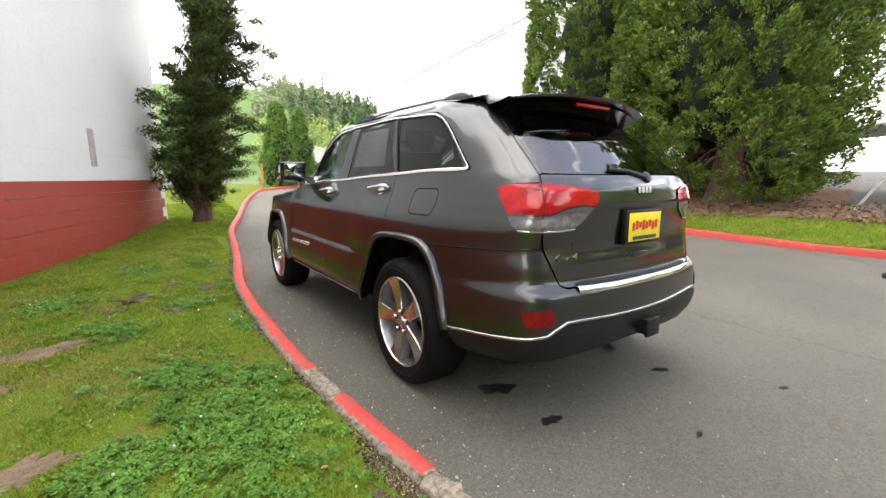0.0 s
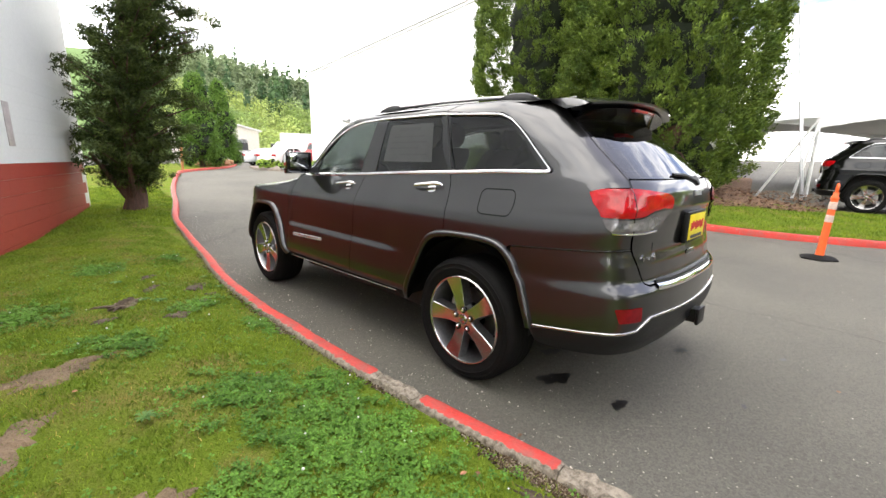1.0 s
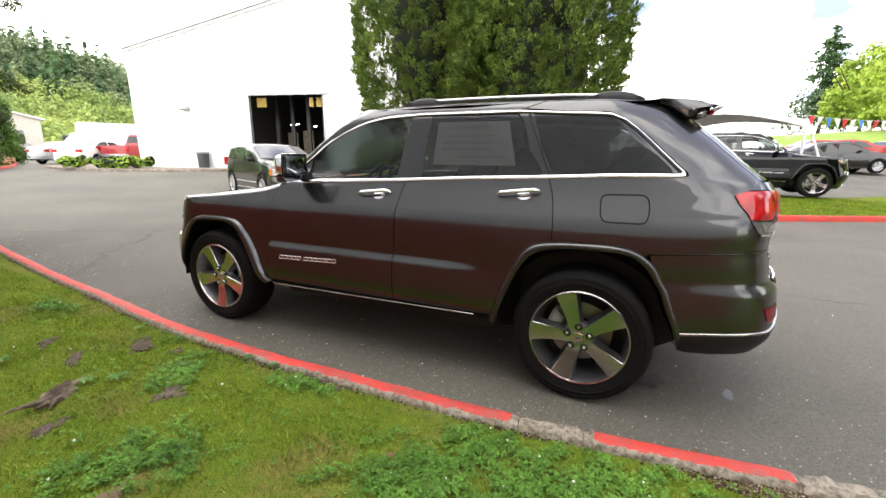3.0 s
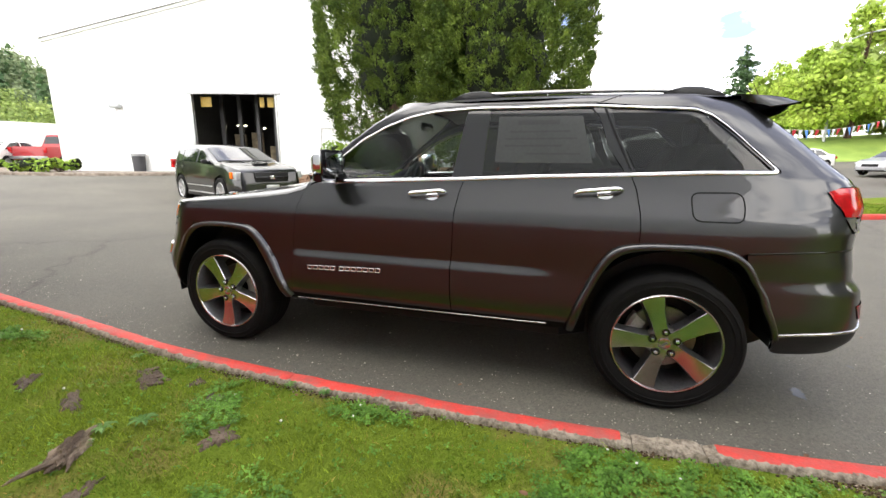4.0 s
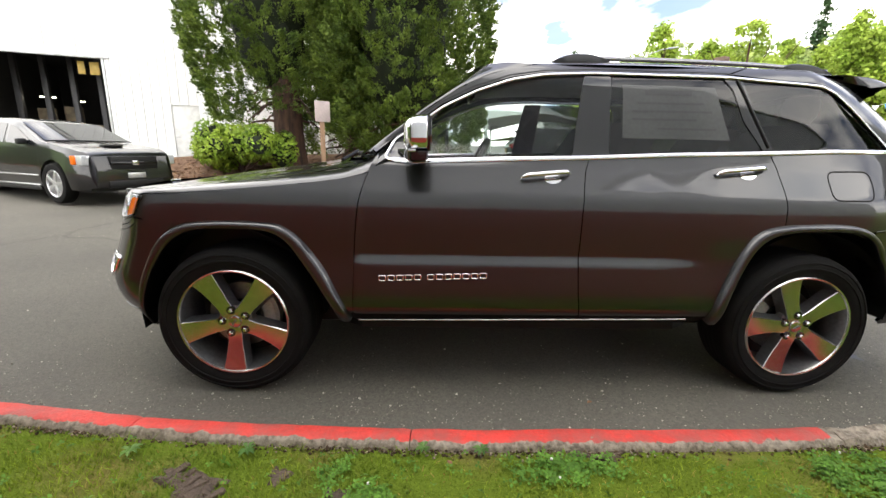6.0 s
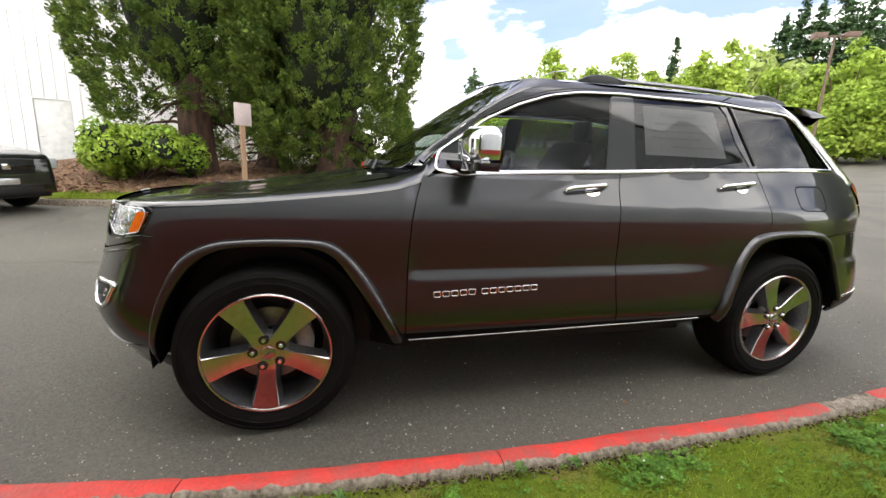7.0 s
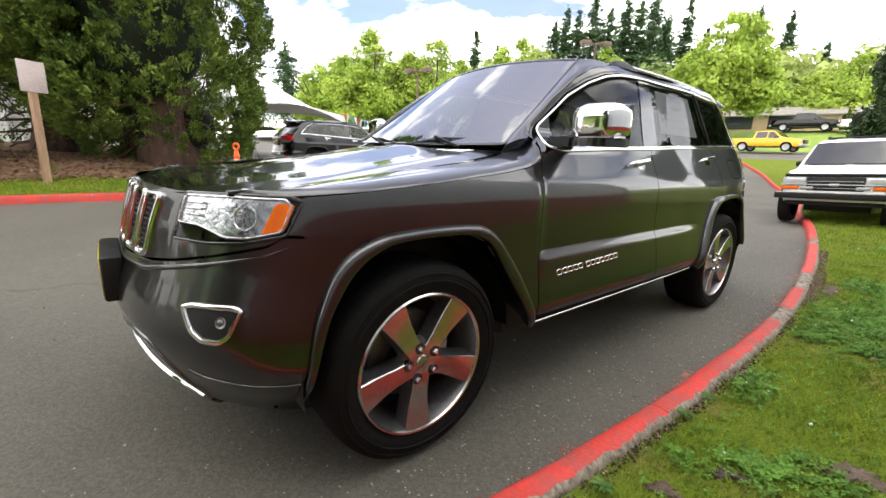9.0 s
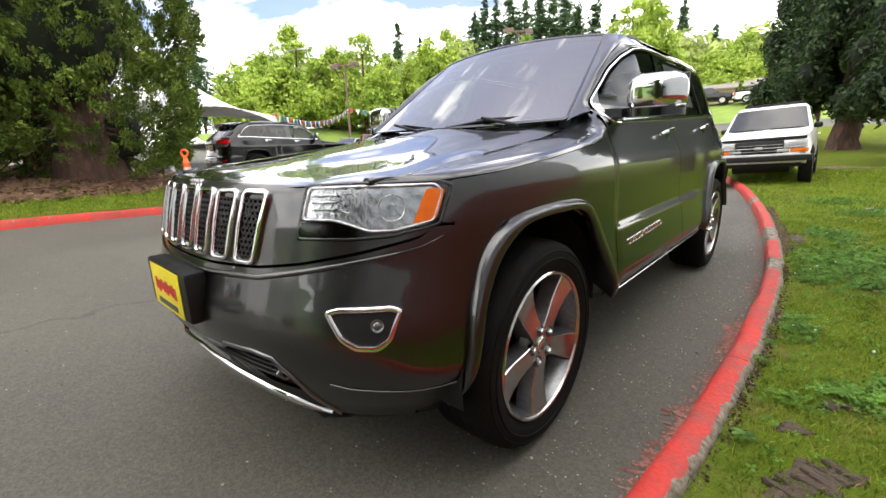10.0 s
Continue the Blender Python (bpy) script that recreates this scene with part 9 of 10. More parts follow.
# dark hatchback before the workshop; its nose points back past the suv
hatch = road_car("hatchback", "dark grey hatchback parked before the white workshop", GREY_CAR, on_ground(6.14, 9.52, 156.3), 4.41, 1.75,
    [(-2.2, 0.55), (-2.18, 0.98), (-2.1, 1.16), (-1.9, 1.41), (-1.72, 1.48), (-1.0, 1.54), (-0.3, 1.53), (0.08, 1.47), (0.98, 1.1), (1.3, 1.06), (1.8, 0.99), (2.06, 0.93), (2.17, 0.84), (2.21, 0.45)],
    [(-2.2, 1.0), (-1.6, 1.09), (0.9, 1.0), (1.3, 0.97), (2.2, 0.8)], (-1.33, 1.305), 0.36,
    [((-1.72, -1.55), (-1.22, -1.18), 1.47), ((-1.15, -1.1), (-0.22, -0.2), 1.48), ((-0.12, -0.1), (0.8, 0.1), 1.48)], (0.16, 0.96), (-2.06, -1.92),
    front_face=[("headlight", 0.46, 0.83, 1.93, 2.125, 0.7, 0.87, HEAD_LENS), ("turn_lens", 0.78, 0.85, 1.83, 1.96, 0.71, 0.86, AMBER), ("grille", -0.42, 0.42, 2.12, 2.195, 0.62, 0.86, PLASTIC), ("grille_bar", -0.42, 0.42, 2.17, 2.215, 0.71, 0.76, GREY_CAR), ("emblem", -0.06, 0.06, 2.2, 2.225, 0.69, 0.78, CHROME), ("hood_scoop", -0.17, 0.17, 1.5, 1.66, 1.02, 1.06, PLASTIC), ("lower_intake", -0.5, 0.5, 2.14, 2.222, 0.3, 0.42, PLASTIC), ("fog_lens", 0.6, 0.7, 2.0, 2.15, 0.38, 0.46, HEAD_LENS), ("number_plate", -0.16, 0.16, 2.2, 2.228, 0.46, 0.56, SILVER_RIM), ("tail_light", 0.66, 0.83, -2.19, -2.02, 0.9, 1.15, RED_LENS), ("side_moulding", 0.866, 0.885, -0.85, 0.85, 0.48, 0.505, SILVER_RIM), ("sill_moulding", 0.85, 0.88, -0.85, 0.85, 0.3, 0.33, SILVER_RIM), ("wiper", 0.1, 0.62, 1.02, 1.05, 1.115, 1.13, PLASTIC)], rim_m=SILVER_RIM)

# white truck straddling the kerb behind
blazer = road_car("sport_utility_truck", "white older sport utility truck straddling the red kerb", WHITE_CAR, pose(-0.54, -9.1, 0.06, 0, 3.2, 0) @ Matrix.Diagonal((1, 1, 1.06, 1)), 4.5, 1.72,
    [(-2.27, 0.6), (-2.25, 1.05), (-2.15, 1.35), (-1.98, 1.6), (-1.8, 1.64), (-0.9, 1.66), (0.1, 1.64), (0.36, 1.58), (0.95, 1.1), (1.1, 1.06), (1.7, 1.01), (2.02, 0.96), (2.1, 0.9), (2.15, 0.55)],
    [(-2.25, 1.08), (0.9, 1.07), (1.2, 0.95), (2.1, 0.84)], (-1.16, 1.54), 0.365,
    [((-2.0, -1.9), (-1.05, -1.02), 1.58), ((-0.95, -0.93), (-0.2, -0.2), 1.58), ((-0.1, -0.1), (0.82, 0.36), 1.58)], (0.4, 0.93), (-2.2, -2.02), sill=0.4,
    # a black block under the floor is added for the shade below the truck
    front_face=[("headlight", 0.42, 0.78, 2.05, 2.16, 0.755, 0.875, HEAD_LENS), ("turn_lens", 0.52, 0.8, 2.05, 2.155, 0.655, 0.72, AMBER), ("grille_frame", -0.41, 0.41, 2.08, 2.155, 0.64, 0.88, PLASTIC), ("nose_strip", 0.3, 0.5, 2.06, 2.165, 0.655, 0.715, STEEL), ("grille_bar", -0.8, 0.8, 2.1, 2.175, 0.735, 0.757, STEEL), ("grille_bar", -0.4, 0.4, 2.12, 2.172, 0.80, 0.812, STEEL), ("grille_bar", -0.4, 0.4, 2.12, 2.172, 0.68, 0.692, STEEL), ("emblem", -0.07, 0.07, 2.16, 2.182, 0.72, 0.77, SILVER_RIM), ("front_bumper", -0.87, 0.87, 2.02, 2.25, 0.49, 0.6, PLASTIC), ("bumper_strip", -0.85, 0.85, 2.23, 2.258, 0.59, 0.615, STEEL), ("skid_plate", -0.5, 0.5, -1.6, 1.6, 0.24, 0.42, PLASTIC), ("roof_rail", 0.52, 0.56, -1.7, 0.0, 1.66, 1.71, PLASTIC), ("rack_bar", -0.55, 0.55, -0.3, -0.26, 1.68, 1.71, PLASTIC), ("rack_bar", -0.55, 0.55, -1.3, -1.26, 1.68, 1.71, PLASTIC), ("wiper", 0.06, 0.66, 0.93, 0.96, 1.12, 1.135, PLASTIC), ("hood_edge", -0.76, 0.76, 2.04, 2.13, 0.89, 0.945, PLASTIC)], trim=PLASTIC, rim_m=SILVER_RIM, tumble=0.28)

# black twin of the grey suv on the raised lot
black_suv = copy_thing(suv, pose(12.1, -1.65, ground_z(12.1, -1.65) + 0.13, 0, 0, 180))
black_suv.name = "suv"
tagged(black_suv, "glossy black sport utility vehicle parked on the lot", "car", "parked cars")
_black = {}
for o in black_suv.children_recursive:
    if o.data and o.data.materials and o.data.materials[0] == PAINT:
        if o.data not in _black:
            _black[o.data] = o.data.copy()
            _black[o.data].materials[0] = BLACK_CAR
        o.data = _black[o.data]

SEDAN_TOP = [(-2.3, 0.5), (-2.27, 0.95), (-2.1, 1.05), (-1.55, 1.08), (-0.95, 1.38), (-0.4, 1.44), (0.2, 1.42), (1.05, 1.0), (1.7, 0.9), (2.1, 0.78), (2.2, 0.5)]
SEDAN_BELT = [(-2.3, 0.95), (0.9, 0.92), (2.2, 0.7)]
SEDAN_WIN = [((-1.35, -0.85), (-0.35, -0.32), 1.36), ((-0.25, -0.24), (0.85, 0.25), 1.36)]
SEDAN_FACE = [("headlight", 0.5, 0.8, 2.0, 2.13, 0.62, 0.74, HEAD_LENS), ("tail_light", 0.5, 0.82, -2.29, -2.2, 0.75, 0.9, RED_LENS), ("grille", -0.4, 0.4, 2.1, 2.2, 0.5, 0.66, PLASTIC)]


def sedan(label, paint, at):
    return road_car("sedan", label, paint, at, 4.5, 1.78, SEDAN_TOP, SEDAN_BELT, (-1.35, 1.35), 0.32, SEDAN_WIN, (0.28, 0.98), (-1.5, -1.0), front_face=SEDAN_FACE, rim_m=SILVER_RIM)


PICK_TOP = [(-2.75, 0.6), (-2.73, 1.12), (-0.95, 1.14), (-0.9, 1.2), (-0.8, 1.78), (0.3, 1.8), (0.6, 1.74), (1.25, 1.22), (1.5, 1.18), (2.4, 1.1), (2.6, 0.98), (2.65, 0.6)]
PICK_BELT = [(-2.75, 1.1), (1.2, 1.12), (2.65, 0.95)]


def pickup(label, paint, at, face=()):
    return road_car("pickup_truck", label, paint, at, 5.4, 1.95, PICK_TOP, PICK_BELT, (-1.65, 1.65), 0.39, [((-0.75, -0.7), (0.1, 0.1), 1.7), ((0.2, 0.2), (1.1, 0.6), 1.7)], (0.62, 1.22), (-0.9, -0.82), sill=0.42, front_face=[("headlight", 0.6, 0.9, 2.5, 2.64, 0.8, 0.98, HEAD_LENS), ("grille", -0.5, 0.5, 2.56, 2.67, 0.7, 1.0, PLASTIC), ("front_bumper", -0.95, 0.95, 2.5, 2.75, 0.45, 0.65, STEEL), ("tail_light", 0.8, 0.96, -2.76, -2.7, 0.8, 1.08, RED_LENS), ("rear_bumper", -0.9, 0.9, -2.85, -2.68, 0.5, 0.65, STEEL), *face], rim_m=SILVER_RIM)


pickup("bright yellow crew cab pickup on the far road", YELLOW_CAR, on_ground(9.9, -43, 85, 0.15))
pickup("white pickup with a black bed before the shops", WHITE_CAR, on_ground(4.0, -52, 95, 0.05, far_z), [("bed_cover", -0.9, 0.9, -2.7, -1.0, 1.14, 1.3, PLASTIC)])
pickup("black pickup parked before the shops", BLACK_CAR, on_ground(9.5, -52.5, 92, 0.05, far_z))
sedan("red sedan parked on the lot", RED_CAR, on_ground(27.5, -9.0, 15, 0.13))
sedan("red sedan parked farther along the lot", RED_CAR, on_ground(31.5, -11.5, 15, 0.1))
sedan("dark sedan parked on the lot", GREY_CAR, on_ground(23.6, -8.8, 190, 0.13))
pickup("dark red pickup parked on the lot", RED_CAR, on_ground(22.6, -15.2, 60))
sedan("silver sedan parked on the lot", SILVER_CAR, on_ground(28.5, -17.5, 30))
sedan("white sedan parked on the lot", WHITE_CAR, on_ground(33, -14.5, 30))
sedan("silver compact parked near the cream garage", SILVER_CAR, on_ground(12.6, 34.6, -70))
sedan("white car parked beside the workshop", WHITE_CAR, on_ground(11.4, 28.9, -65))
pickup("dark red pickup parked beside the workshop", RED_CAR, on_ground(13.6, 27.6, -72))
sedan("dark car in the mouth of the garage", BLACK_CAR, on_ground(16.0, 50.2, 170, 0.0))
sedan("black car parked by the cream garage", BLACK_CAR, on_ground(19.2, 47.6, 190, 0.0))


def box_van(at):
    t = thing("box_van", "white box van parked by the garage", "van", "parked cars", at=at)
    part("cargo_box", box_bm(-1.15, 1.15, -4.2, 1.2, 0.8, 3.3, 0.04), WHITE_CAR, t)
    cab = loft_bm([[(x, y, z) for y, z in ((1.25, 0.5), (1.25, 2.3), (1.6, 2.35), (2.4, 1.5), (3.3, 1.3), (3.4, 0.5))] for x in (-1.0, 1.0)])
    cab.verts.ensure_lookup_table()
    cab.faces.new([cab.verts[i] for i in range(6)])
    cab.faces.new([cab.verts[6 + i] for i in range(6)])
    part("cab", cab, WHITE_CAR, t)
    part("windscreen", box_bm(-0.85, 0.85, 1.8, 2.3, 1.6, 2.1, 0.05), CAR_GLASS, t)
    part("underbody", box_bm(-0.8, 0.8, -4.0, 3.2, 0.4, 0.82, 0.03), PLASTIC, t)
    for x in (-1, 1):
        for y in (-2.6, 2.5):
            road_wheel(t, x * 1.05, y, 0.42, x)


box_van(on_ground(20.5, 47.5, 70))


# ---- posts, sign and lamps ----
ORANGE = mat("orange_plastic", (0.85, 0.13, 0.02), 0.5, dark=(0.7, 0.1, 0.02), scale=9)
BAND = mat("reflective_band", (0.75, 0.62, 0.55), 0.35, dark=(0.55, 0.4, 0.33), scale=20)


def delineator(x, y, turn, lean):
    t = thing("delineator_post", "orange plastic traffic post on a black rubber base", "traffic post", "orange posts", at=on_ground(x, y, turn))
    base = lathe_bm([(0.0, 0.0), (0.24, 0.0), (0.24, 0.02), (0.17, 0.045), (0.07, 0.06), (0.0, 0.06)], 6)
    part("base", base, RUBBER, t, "black rubber hexagonal base", smooth=20)
    post = part("post", lathe_bm([(0.0, 0.05), (0.055, 0.05), (0.048, 0.2), (0.043, 0.88), (0.05, 0.89), (0.05, 0.91), (0.036, 0.93), (0.03, 0.99), (0.0, 0.99)], 20), ORANGE, t)
    post.matrix_local = pose(0, 0, 0, lean, lean * 0.7, 0)
    for z in (0.55, 0.74):
        part("reflective_band", lathe_bm([(0.0465, z), (0.049, z + 0.004), (0.0475, z + 0.1), (0.044, z + 0.104)], 20), BAND, post)
    ring = lathe_bm([(0.05 + 0.016 * math.cos(a), 0.016 * math.sin(a)) for a in np.linspace(0, 2 * math.pi, 8, endpoint=False)], 20, "y", closed=True)
    part("top_loop", ring, ORANGE, post).location = (0, 0, 1.05)


delineator(5.5, -1.28, 10, 3)
delineator(5.45, 2.05, 40, 1)


def wooden_sign(x, y):
    t = thing("sign_post", "faded blank sign on a wooden post", "sign", at=pose(x, y, island_at(x, y), 0, 0, -55))
    part("post", box_bm(-0.045, 0.045, -0.045, 0.045, -0.05, 1.75, 0.006), mat("weathered_post", (0.4, 0.27, 0.17), 0.85, dark=(0.26, 0.16, 0.1), scale=6, fine=60, bump=0.5, stretch=(1, 1, 0.1)), t, "weathered wooden post")
    panel = part("panel", box_bm(-0.18, 0.18, -0.062, -0.048, 1.4, 1.86, 0.003), mat("faded_panel", (0.5, 0.42, 0.4), 0.6, dark=(0.42, 0.35, 0.34), scale=5), t, "faded pinkish metal panel")


wooden_sign(7.35, 4.5)

BROWN_POLE = mat("brown_pole", (0.13, 0.08, 0.055), 0.6)


def lot_lamp(x, y, high, turn, heads=2):
    z = far_z(x, y)
    t = thing("lot_lamp", "brown box-headed parking lot lamp on a pole", "street lamp", "lot lamps", at=pose(x, y, z, 0, 0, turn))
    part("pole", tube_bm([(0, 0, -0.2), (0, 0, high - z)], [0.11, 0.07], 12), BROWN_POLE, t)
    part("cross_arm", box_bm(-0.75, 0.75, -0.05, 0.05, high - z - 0.12, high - z - 0.02, 0.01), BROWN_POLE, t)
    for sx in (-1, 1):
        head = part("lamp_head", box_bm(sx * 0.9 - 0.38, sx * 0.9 + 0.38, -0.33, 0.33, high - z - 0.22, high - z + 0.14, 0.03), BROWN_POLE, t)
        part("lens", box_bm(sx * 0.9 - 0.3, sx * 0.9 + 0.3, -0.26, 0.26, high - z - 0.24, high - z - 0.222), HEAD_LENS, head)


lot_lamp(30.7, -19.2, 8.2, 20)
lot_lamp(19.9, -29.8, 10.6, 60)


def street_lamp(x, y, high):
    z = far_z(x, y)
    t = thing("street_lamp", "tall grey cobra-head street lamp", "street lamp", at=pose(x, y, z, 0, 0, 0))
    part("pole", tube_bm([(0, 0, -0.2), (0, 0, high - z - 0.8)], [0.13, 0.08], 12), STEEL, t)
    part("arm", tube_bm([(0, 0, high - z - 0.9), (-0.35, -0.3, high - z - 0.3), (-1.2, -1.1, high - z), (-1.7, -1.6, high - z)], [0.07, 0.06, 0.05, 0.05], 10), STEEL, t)
    part("lamp_head", box_bm(-0.5, 0.5, -0.17, 0.17, -0.08, 0.08, 0.05), STEEL, t).matrix_local = pose(-2.0, -1.9, high - z, 0, 0, 43)


street_lamp(46.6, -21.8, 12.3)

# ---- the white tent with its poles and pennants ----
CANVAS = mat("white_canvas", (0.8, 0.8, 0.79), 0.8, dark=(0.74, 0.74, 0.73), scale=1.5, fine=40, bump=0.1)


def tent():
    a, b = Vector((14.6, -0.3, 0)), Vector((19.0, -6.3, 0))
    u = (b - a)
    side_ = u.length
    u.normalize()
    t = thing("canopy_tent", "white peaked canopy tent on white poles", "tent")
    t.matrix_world = Matrix.Translation(a + Vector((0, 0, 0.45))) @ Matrix((u.to_tuple(), (-u.y, u.x, 0), (0, 0, 1))).transposed().to_4x4()
    n, h0, h1 = 24, 2.35, 4.9
    for dz, m in ((0.0, CANVAS), (-0.02, CANVAS)):
        rows = []
        for j in range(n + 1):
            row = []
            for i in range(n + 1):
                x, y = i / n * side_, j / n * side_
                d = max(abs(x / side_ - 0.5), abs(y / side_ - 0.5)) * 2
                r = min(1.0, math.hypot(x / side_ - 0.5, y / side_ - 0.5) * 2)
                k = 1 - (0.6 * d + 0.4 * r)
                e = 1 - d
                sag = -0.25 * (1 - abs(2 * (x if abs(y / side_ - 0.5) > abs(x / side_ - 0.5) else y) / side_ - 1) ** 2) * d**4
                row.append((x, y, h0 + (h1 - h0) * (0.35 * k + 0.65 * k * k) + 0.25 * e + sag * -0.5 + dz))
            rows.append(row)
        part("canopy" if dz == 0 else "canopy_lining", loft_bm(rows), m, t, smooth=60)
    for p, q in (((0, 0), (1, 0)), ((1, 0), (1, 1)), ((1, 1), (0, 1)), ((0, 1), (0, 0))):
        row = []
        for k in np.linspace(0, 1, 25):
            x, y = (p[0] + (q[0] - p[0]) * k) * side_, (p[1] + (q[1] - p[1]) * k) * side_
            z = h0 + 0.125 * (1 - abs(2 * k - 1) ** 2)
            row.append([(x, y, z), (x, y, z - 0.02 - 0.3 * abs(2 * k - 1) ** 1.6 - 0.008 * math.cos(k * 75))])
        part("valance", loft_bm(row), CANVAS, t)
    for x in (0, 1):
        for y in (0, 1):
            part("pole", tube_bm([(x * side_, y * side_, -0.15), (x * side_, y * side_, h0)], 0.05, 10), WHITE_PAINT, t)
    for x, y, dx, dy in ((0, 0, -0.7, -0.5), (0, 0, -1.3, 0.4), (1, 0, 0.7, -0.7)):
        part("guy_pole", tube_bm([(x * side_ + dx, y * side_ + dy, -0.25), (x * side_, y * side_, h0)], 0.04, 8), WHITE_PAINT, t)


tent()


def pennants(p, q, sag, count):
    """A string of coloured flags that hangs between two places."""
    t = thing("pennant_string", "string of red white and blue pennants", "pennants", "pennant strings")
    p, q = Vector(p), Vector(q)
    pts = [p.lerp(q, k) - Vector((0, 0, sag * 4 * k * (1 - k))) for k in np.linspace(0, 1, 25)]
    part("cord", tube_bm(pts, 0.006, 4), WHITE_PAINT, t)
    d = (q - p).normalized()
    for i in range(count):
        k = (i + 0.5) / count
        c = p.lerp(q, k) - Vector((0, 0, sag * 4 * k * (1 - k)))
        s = 0.17
        off = Vector((-d.y, d.x, 0)) * 0.05 * math.sin(i * 1.7)
        bm = loft_bm([[c - d * s, c + d * s], [c - d * s * 0.5 + off - Vector((0, 0, 0.24)), c + d * s * 0.5 + off - Vector((0, 0, 0.24))], [c + off * 1.6 - Vector((0, 0, 0.44)), c + d * 0.004 + off * 1.6 - Vector((0, 0, 0.44))]])
        part("flag", bm, FLAGS[i % 4], t)


FLAGS = [mat("red_flag", (0.6, 0.03, 0.04), 0.6), mat("white_flag", (0.75, 0.75, 0.75), 0.6), mat("blue_flag", (0.06, 0.2, 0.5), 0.6), mat("pale_flag", (0.6, 0.65, 0.6), 0.6)]
pennants((19.0, -6.3, 2.95), (30.7, -19.2, 4.6), 0.7, 34)
pennants((30.7, -19.2, 4.6), (24.0, -28.0, 4.9), 0.5, 20)
pennants((19.0, -6.3, 2.95), (38.0, -10.0, 3.9), 0.8, 36)

# ---- by the column conifers ----
stake_x, stake_y = 3.05, 22.9
stake = thing("marker_stake", "orange-brown wooden marker stake in the lawn", "stake", at=pose(stake_x, stake_y, lawn_at(stake_x, stake_y), 2, 1, 0))
part("post", box_bm(-0.05, 0.05, -0.05, 0.05, -0.1, 1.3, 0.008), mat("stake_wood", (0.5, 0.2, 0.07), 0.8, dark=(0.36, 0.14, 0.06), scale=8), stake)
for i in range(4):
    lg = thing("timber_log", "rough brown log lying by the conifers", "log", "log pile", at=pose(5.6 + 0.3 * i, 27.6 + 0.35 * i, lawn_z(5.8, 27.8) + 0.12 + 0.1 * (i % 2), 0, 0, 35 + 8 * i))
    part("bark", lathe_bm([(0.0, -0.9), (0.13, -0.9), (0.15, -0.3), (0.14, 0.5), (0.12, 0.9), (0.0, 0.9)], 12, "y"), mat("peeled_log", (0.42, 0.24, 0.12), 0.85, dark=(0.25, 0.13, 0.07), scale=5), lg)


# ---- kerbs ----
def crumbled(y):
    """1 on the two stretches of the lawn's kerb that have lost their paint and their edge."""
    out = 0.12 * max(0.0, noise.noise((0.0, y * 1.3, 6.0)))
    for lo, hi in ((-1.62, -0.95), (-0.1, 0.2), (-4.4, -4.0)):
        out = max(out, min(1.0, max(0.0, 1.2 - max(lo - y, y - hi, 0.0) / 0.05)) if lo - 0.1 < y < hi + 0.1 else 0.0)
    return out


kerb_pieces("kerb_west", LINE_L, 1.9, "worn red painted concrete kerb along the lawn", crumbled, (-5.2, -3.3, -1.6, -0.92, -0.1, 0.2, 2.0, 3.15, 4.6))
kerb_pieces("kerb_east", LINE_R[::-1], 2.4, "red painted concrete kerb round the planting island", lambda y: 0.0 if y < 6.2 else 1.0)


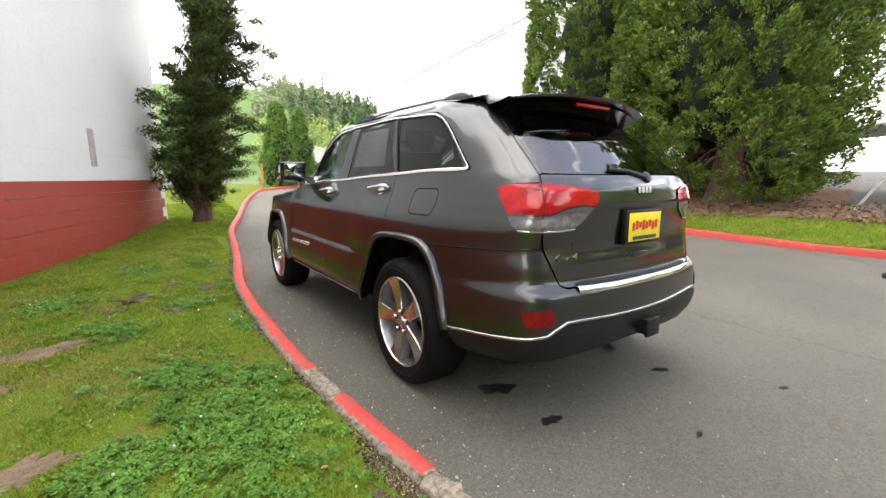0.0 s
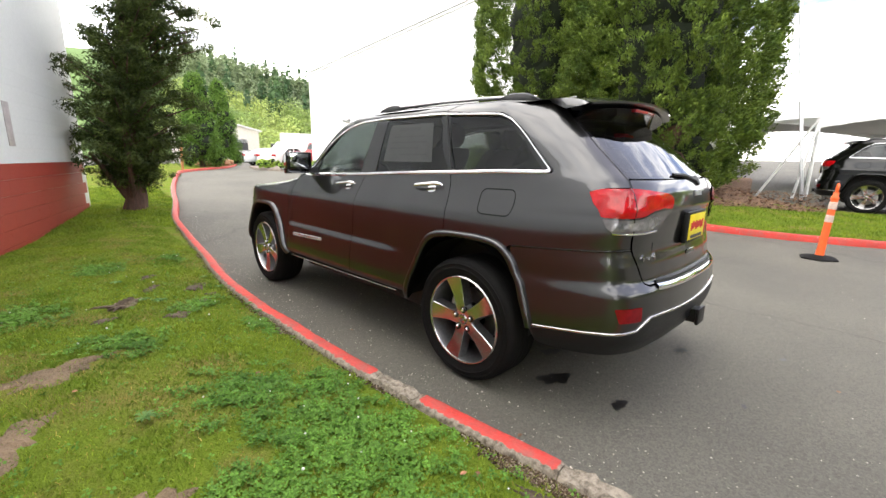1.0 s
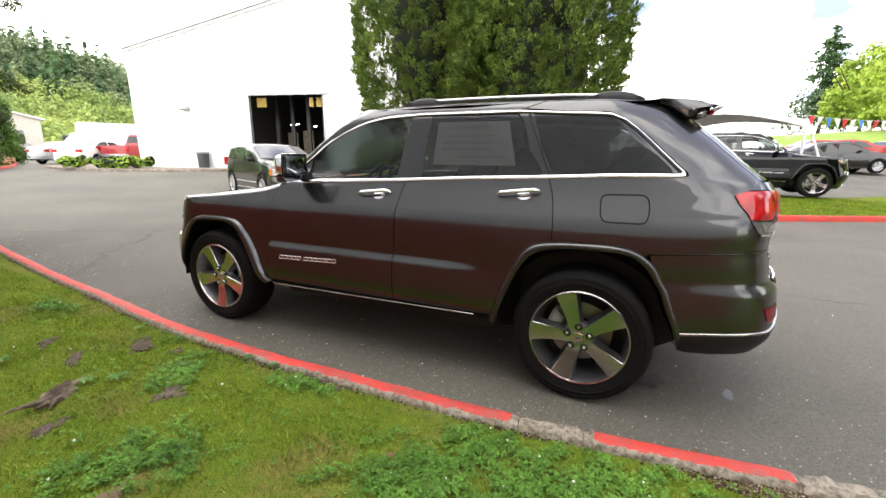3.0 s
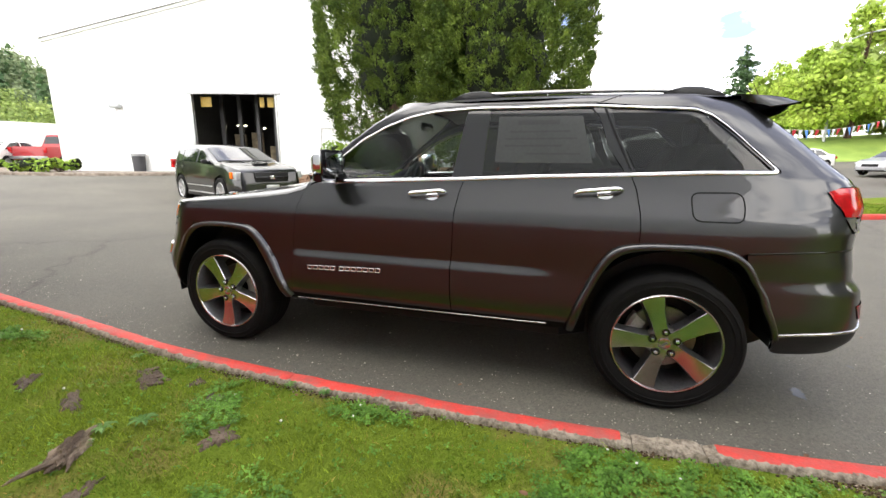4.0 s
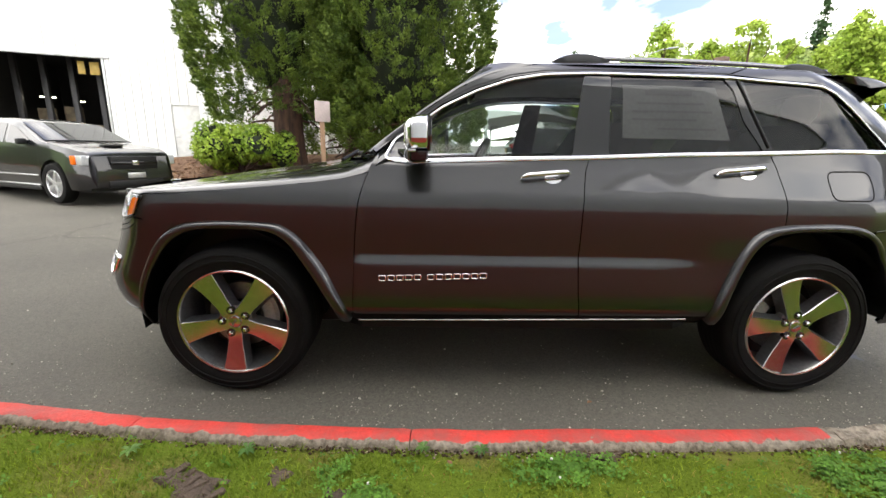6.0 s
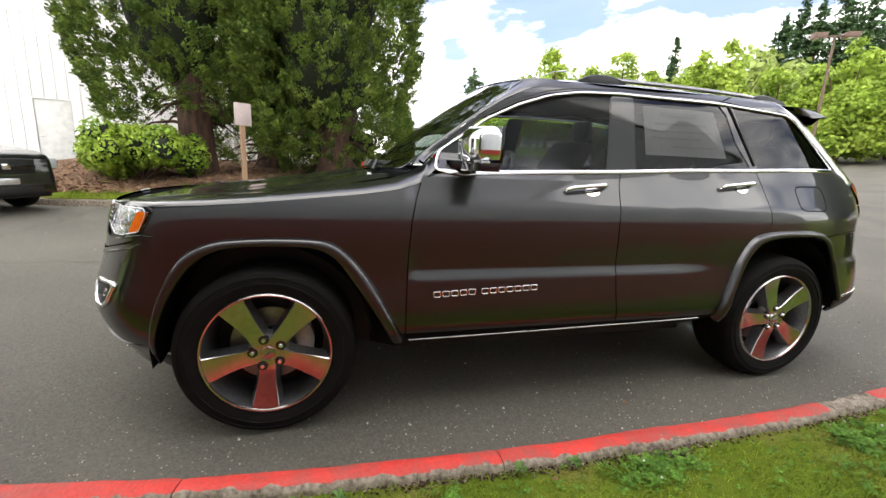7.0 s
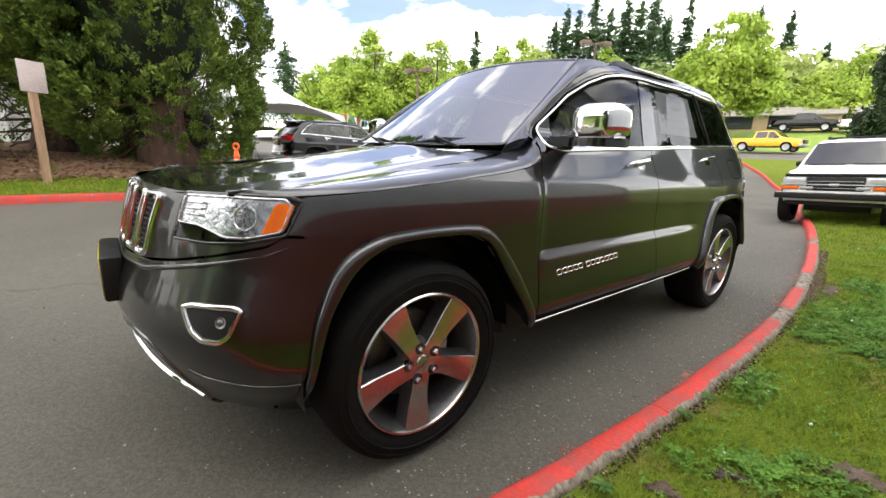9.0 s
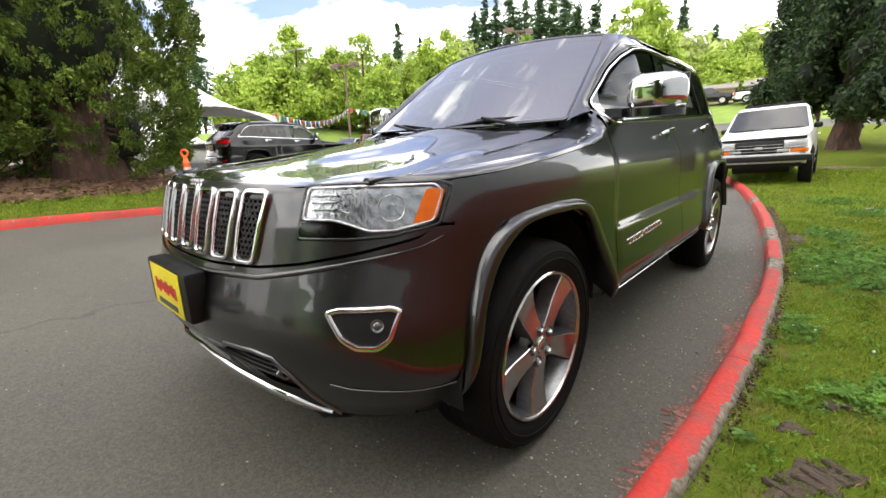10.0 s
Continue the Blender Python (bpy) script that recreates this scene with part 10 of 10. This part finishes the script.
def kerb_dirt():
    """Crumbs of concrete and soil that lie along the kerb's back, and dabs of red paint spilt at its foot."""
    rng = np.random.default_rng(71)
    oct_v = np.array([(1, 0, 0), (0, 1, 0), (-1, 0, 0), (0, -1, 0), (0, 0, 0.8), (0, 0, -0.8)])
    oct_f = np.array([(0, 1, 4), (1, 2, 4), (2, 3, 4), (3, 0, 4), (1, 0, 5), (2, 1, 5), (3, 2, 5), (0, 3, 5)])
    for name, label, count, lo, hi, m in (("crumb", "pale concrete crumbs along the back of the kerb", 4200, 0.002, 0.007, mat("concrete_crumb", (0.34, 0.29, 0.22), 0.95, dark=(0.12, 0.085, 0.055), scale=40, island=0.5, spec=0.1)), ("soil_crumb", "dark soil crumbs between the kerb and the lawn", 4500, 0.003, 0.009, mat("soil_crumb", (0.1, 0.068, 0.04), 0.95, dark=(0.05, 0.034, 0.02), scale=40, island=0.4, spec=0.1))):
        y = np.r_[rng.uniform(-3.5, 6.5, count), rng.uniform(-2.0, -0.7, count // 2)]
        clump = 0.5 + 0.5 * np.sin(y * 4.3 + 2 * np.sin(y * 1.7))
        keep = rng.random(len(y)) < np.where(y < -0.6, 1.0, 0.1 + 0.45 * clump ** 2)
        y = y[keep]
        x = back_x(y) - rng.normal(0.014, 0.014, len(y)) - np.where(y < -0.6, rng.uniform(0, 0.06, len(y)), 0)
        sz = rng.uniform(lo, hi, len(y))
        z = heights(lawn_at, x, y) + 0.002 + sz * 0.2
        v = (np.stack([x, y, z], 1)[:, None] + oct_v * sz[:, None, None] * rng.uniform(0.6, 1.4, (len(x), 6, 1))).reshape(-1, 3)
        f = (np.arange(len(x))[:, None, None] * 6 + oct_f).reshape(-1, 3)
        tagged(new(name, mesh_np(name, v, f, m)), label, "crumbs", kind="stuff")
    # brush marks of red paint on the asphalt
    y = np.r_[rng.uniform(1.2, 6.5, 1300), rng.uniform(-3, 1.2, 220)]
    front = np.interp(y, LINE_L[:, 1], LINE_L[:, 0])
    long = rng.uniform(0.008, 0.038, len(y)) * (0.75 + 0.5 * np.sin(y * 5.1 + np.sin(y * 11)))
    wide = rng.uniform(0.004, 0.016, len(y))
    off = 0.004 + np.abs(rng.normal(0, 0.03, len(y)))
    z = heights(ground_z, front, y, 0.25) + 0.0035 + 0.001 * rng.random(len(y))
    slant = rng.normal(0.25, 0.3, len(y)) * long
    ring = []
    for u, w in ((0.0, -0.7), (0.3, -1.0), (0.75, -0.7), (1.0, -0.2), (0.95, 0.4), (0.6, 1.0), (0.25, 0.8), (0.0, 0.6)):
        j = rng.uniform(0.7, 1.3, len(y))
        ring.append(np.stack([front + off + u * long * j, y + w * wide * j + slant * u, z], 1))
    v = np.stack(ring, 1).reshape(-1, 3)
    tagged(new("paint_dab", mesh_np("paint_dab", v, np.arange(len(v)).reshape(-1, 8), mat("thin_red_paint", (0.36, 0.15, 0.115), 0.85, dark=(0.19, 0.1, 0.08), scale=60, fine=120, bump=0.3, island=0.35, spec=0.15))), "faded red paint dabs on the asphalt beside the kerb", "paint mark", kind="stuff")


kerb_dirt()


def ladder(foot, top, wide):
    """An aluminium extension ladder: two rails and round rungs, with rubber feet."""
    t = thing("extension_ladder", "bright aluminium ladder leaning on a cedar by the lot", "ladder")
    a, b = Vector(foot), Vector(top)
    side_ = (b - a).cross(Vector((0, 1, 0))).normalized() * wide / 2
    side_ = Vector((side_.x, side_.y, 0)).normalized() * wide / 2
    metal = mat("ladder_aluminium", (0.7, 0.71, 0.72), 0.4, 0.6)
    for k in (1, -1):
        rail = part("rail", tube_bm([a + side_ * k, b + side_ * k], 0.028, 6), metal, t)
        part("foot", box_bm(-0.04, 0.04, -0.05, 0.05, -0.02, 0.03, 0.008), PLASTIC, t).matrix_local = Matrix.Translation(a + side_ * k)
    for i in range(1, int((b - a).length / 0.3)):
        c = a.lerp(b, i * 0.3 / (b - a).length)
        part("rung", tube_bm([c - side_, c + side_], 0.016, 6), metal, t)


ladder((13.1, -0.35, ground_z(13.1, -0.35) + 0.14), (13.5, 0.55, 6.1), 0.42)
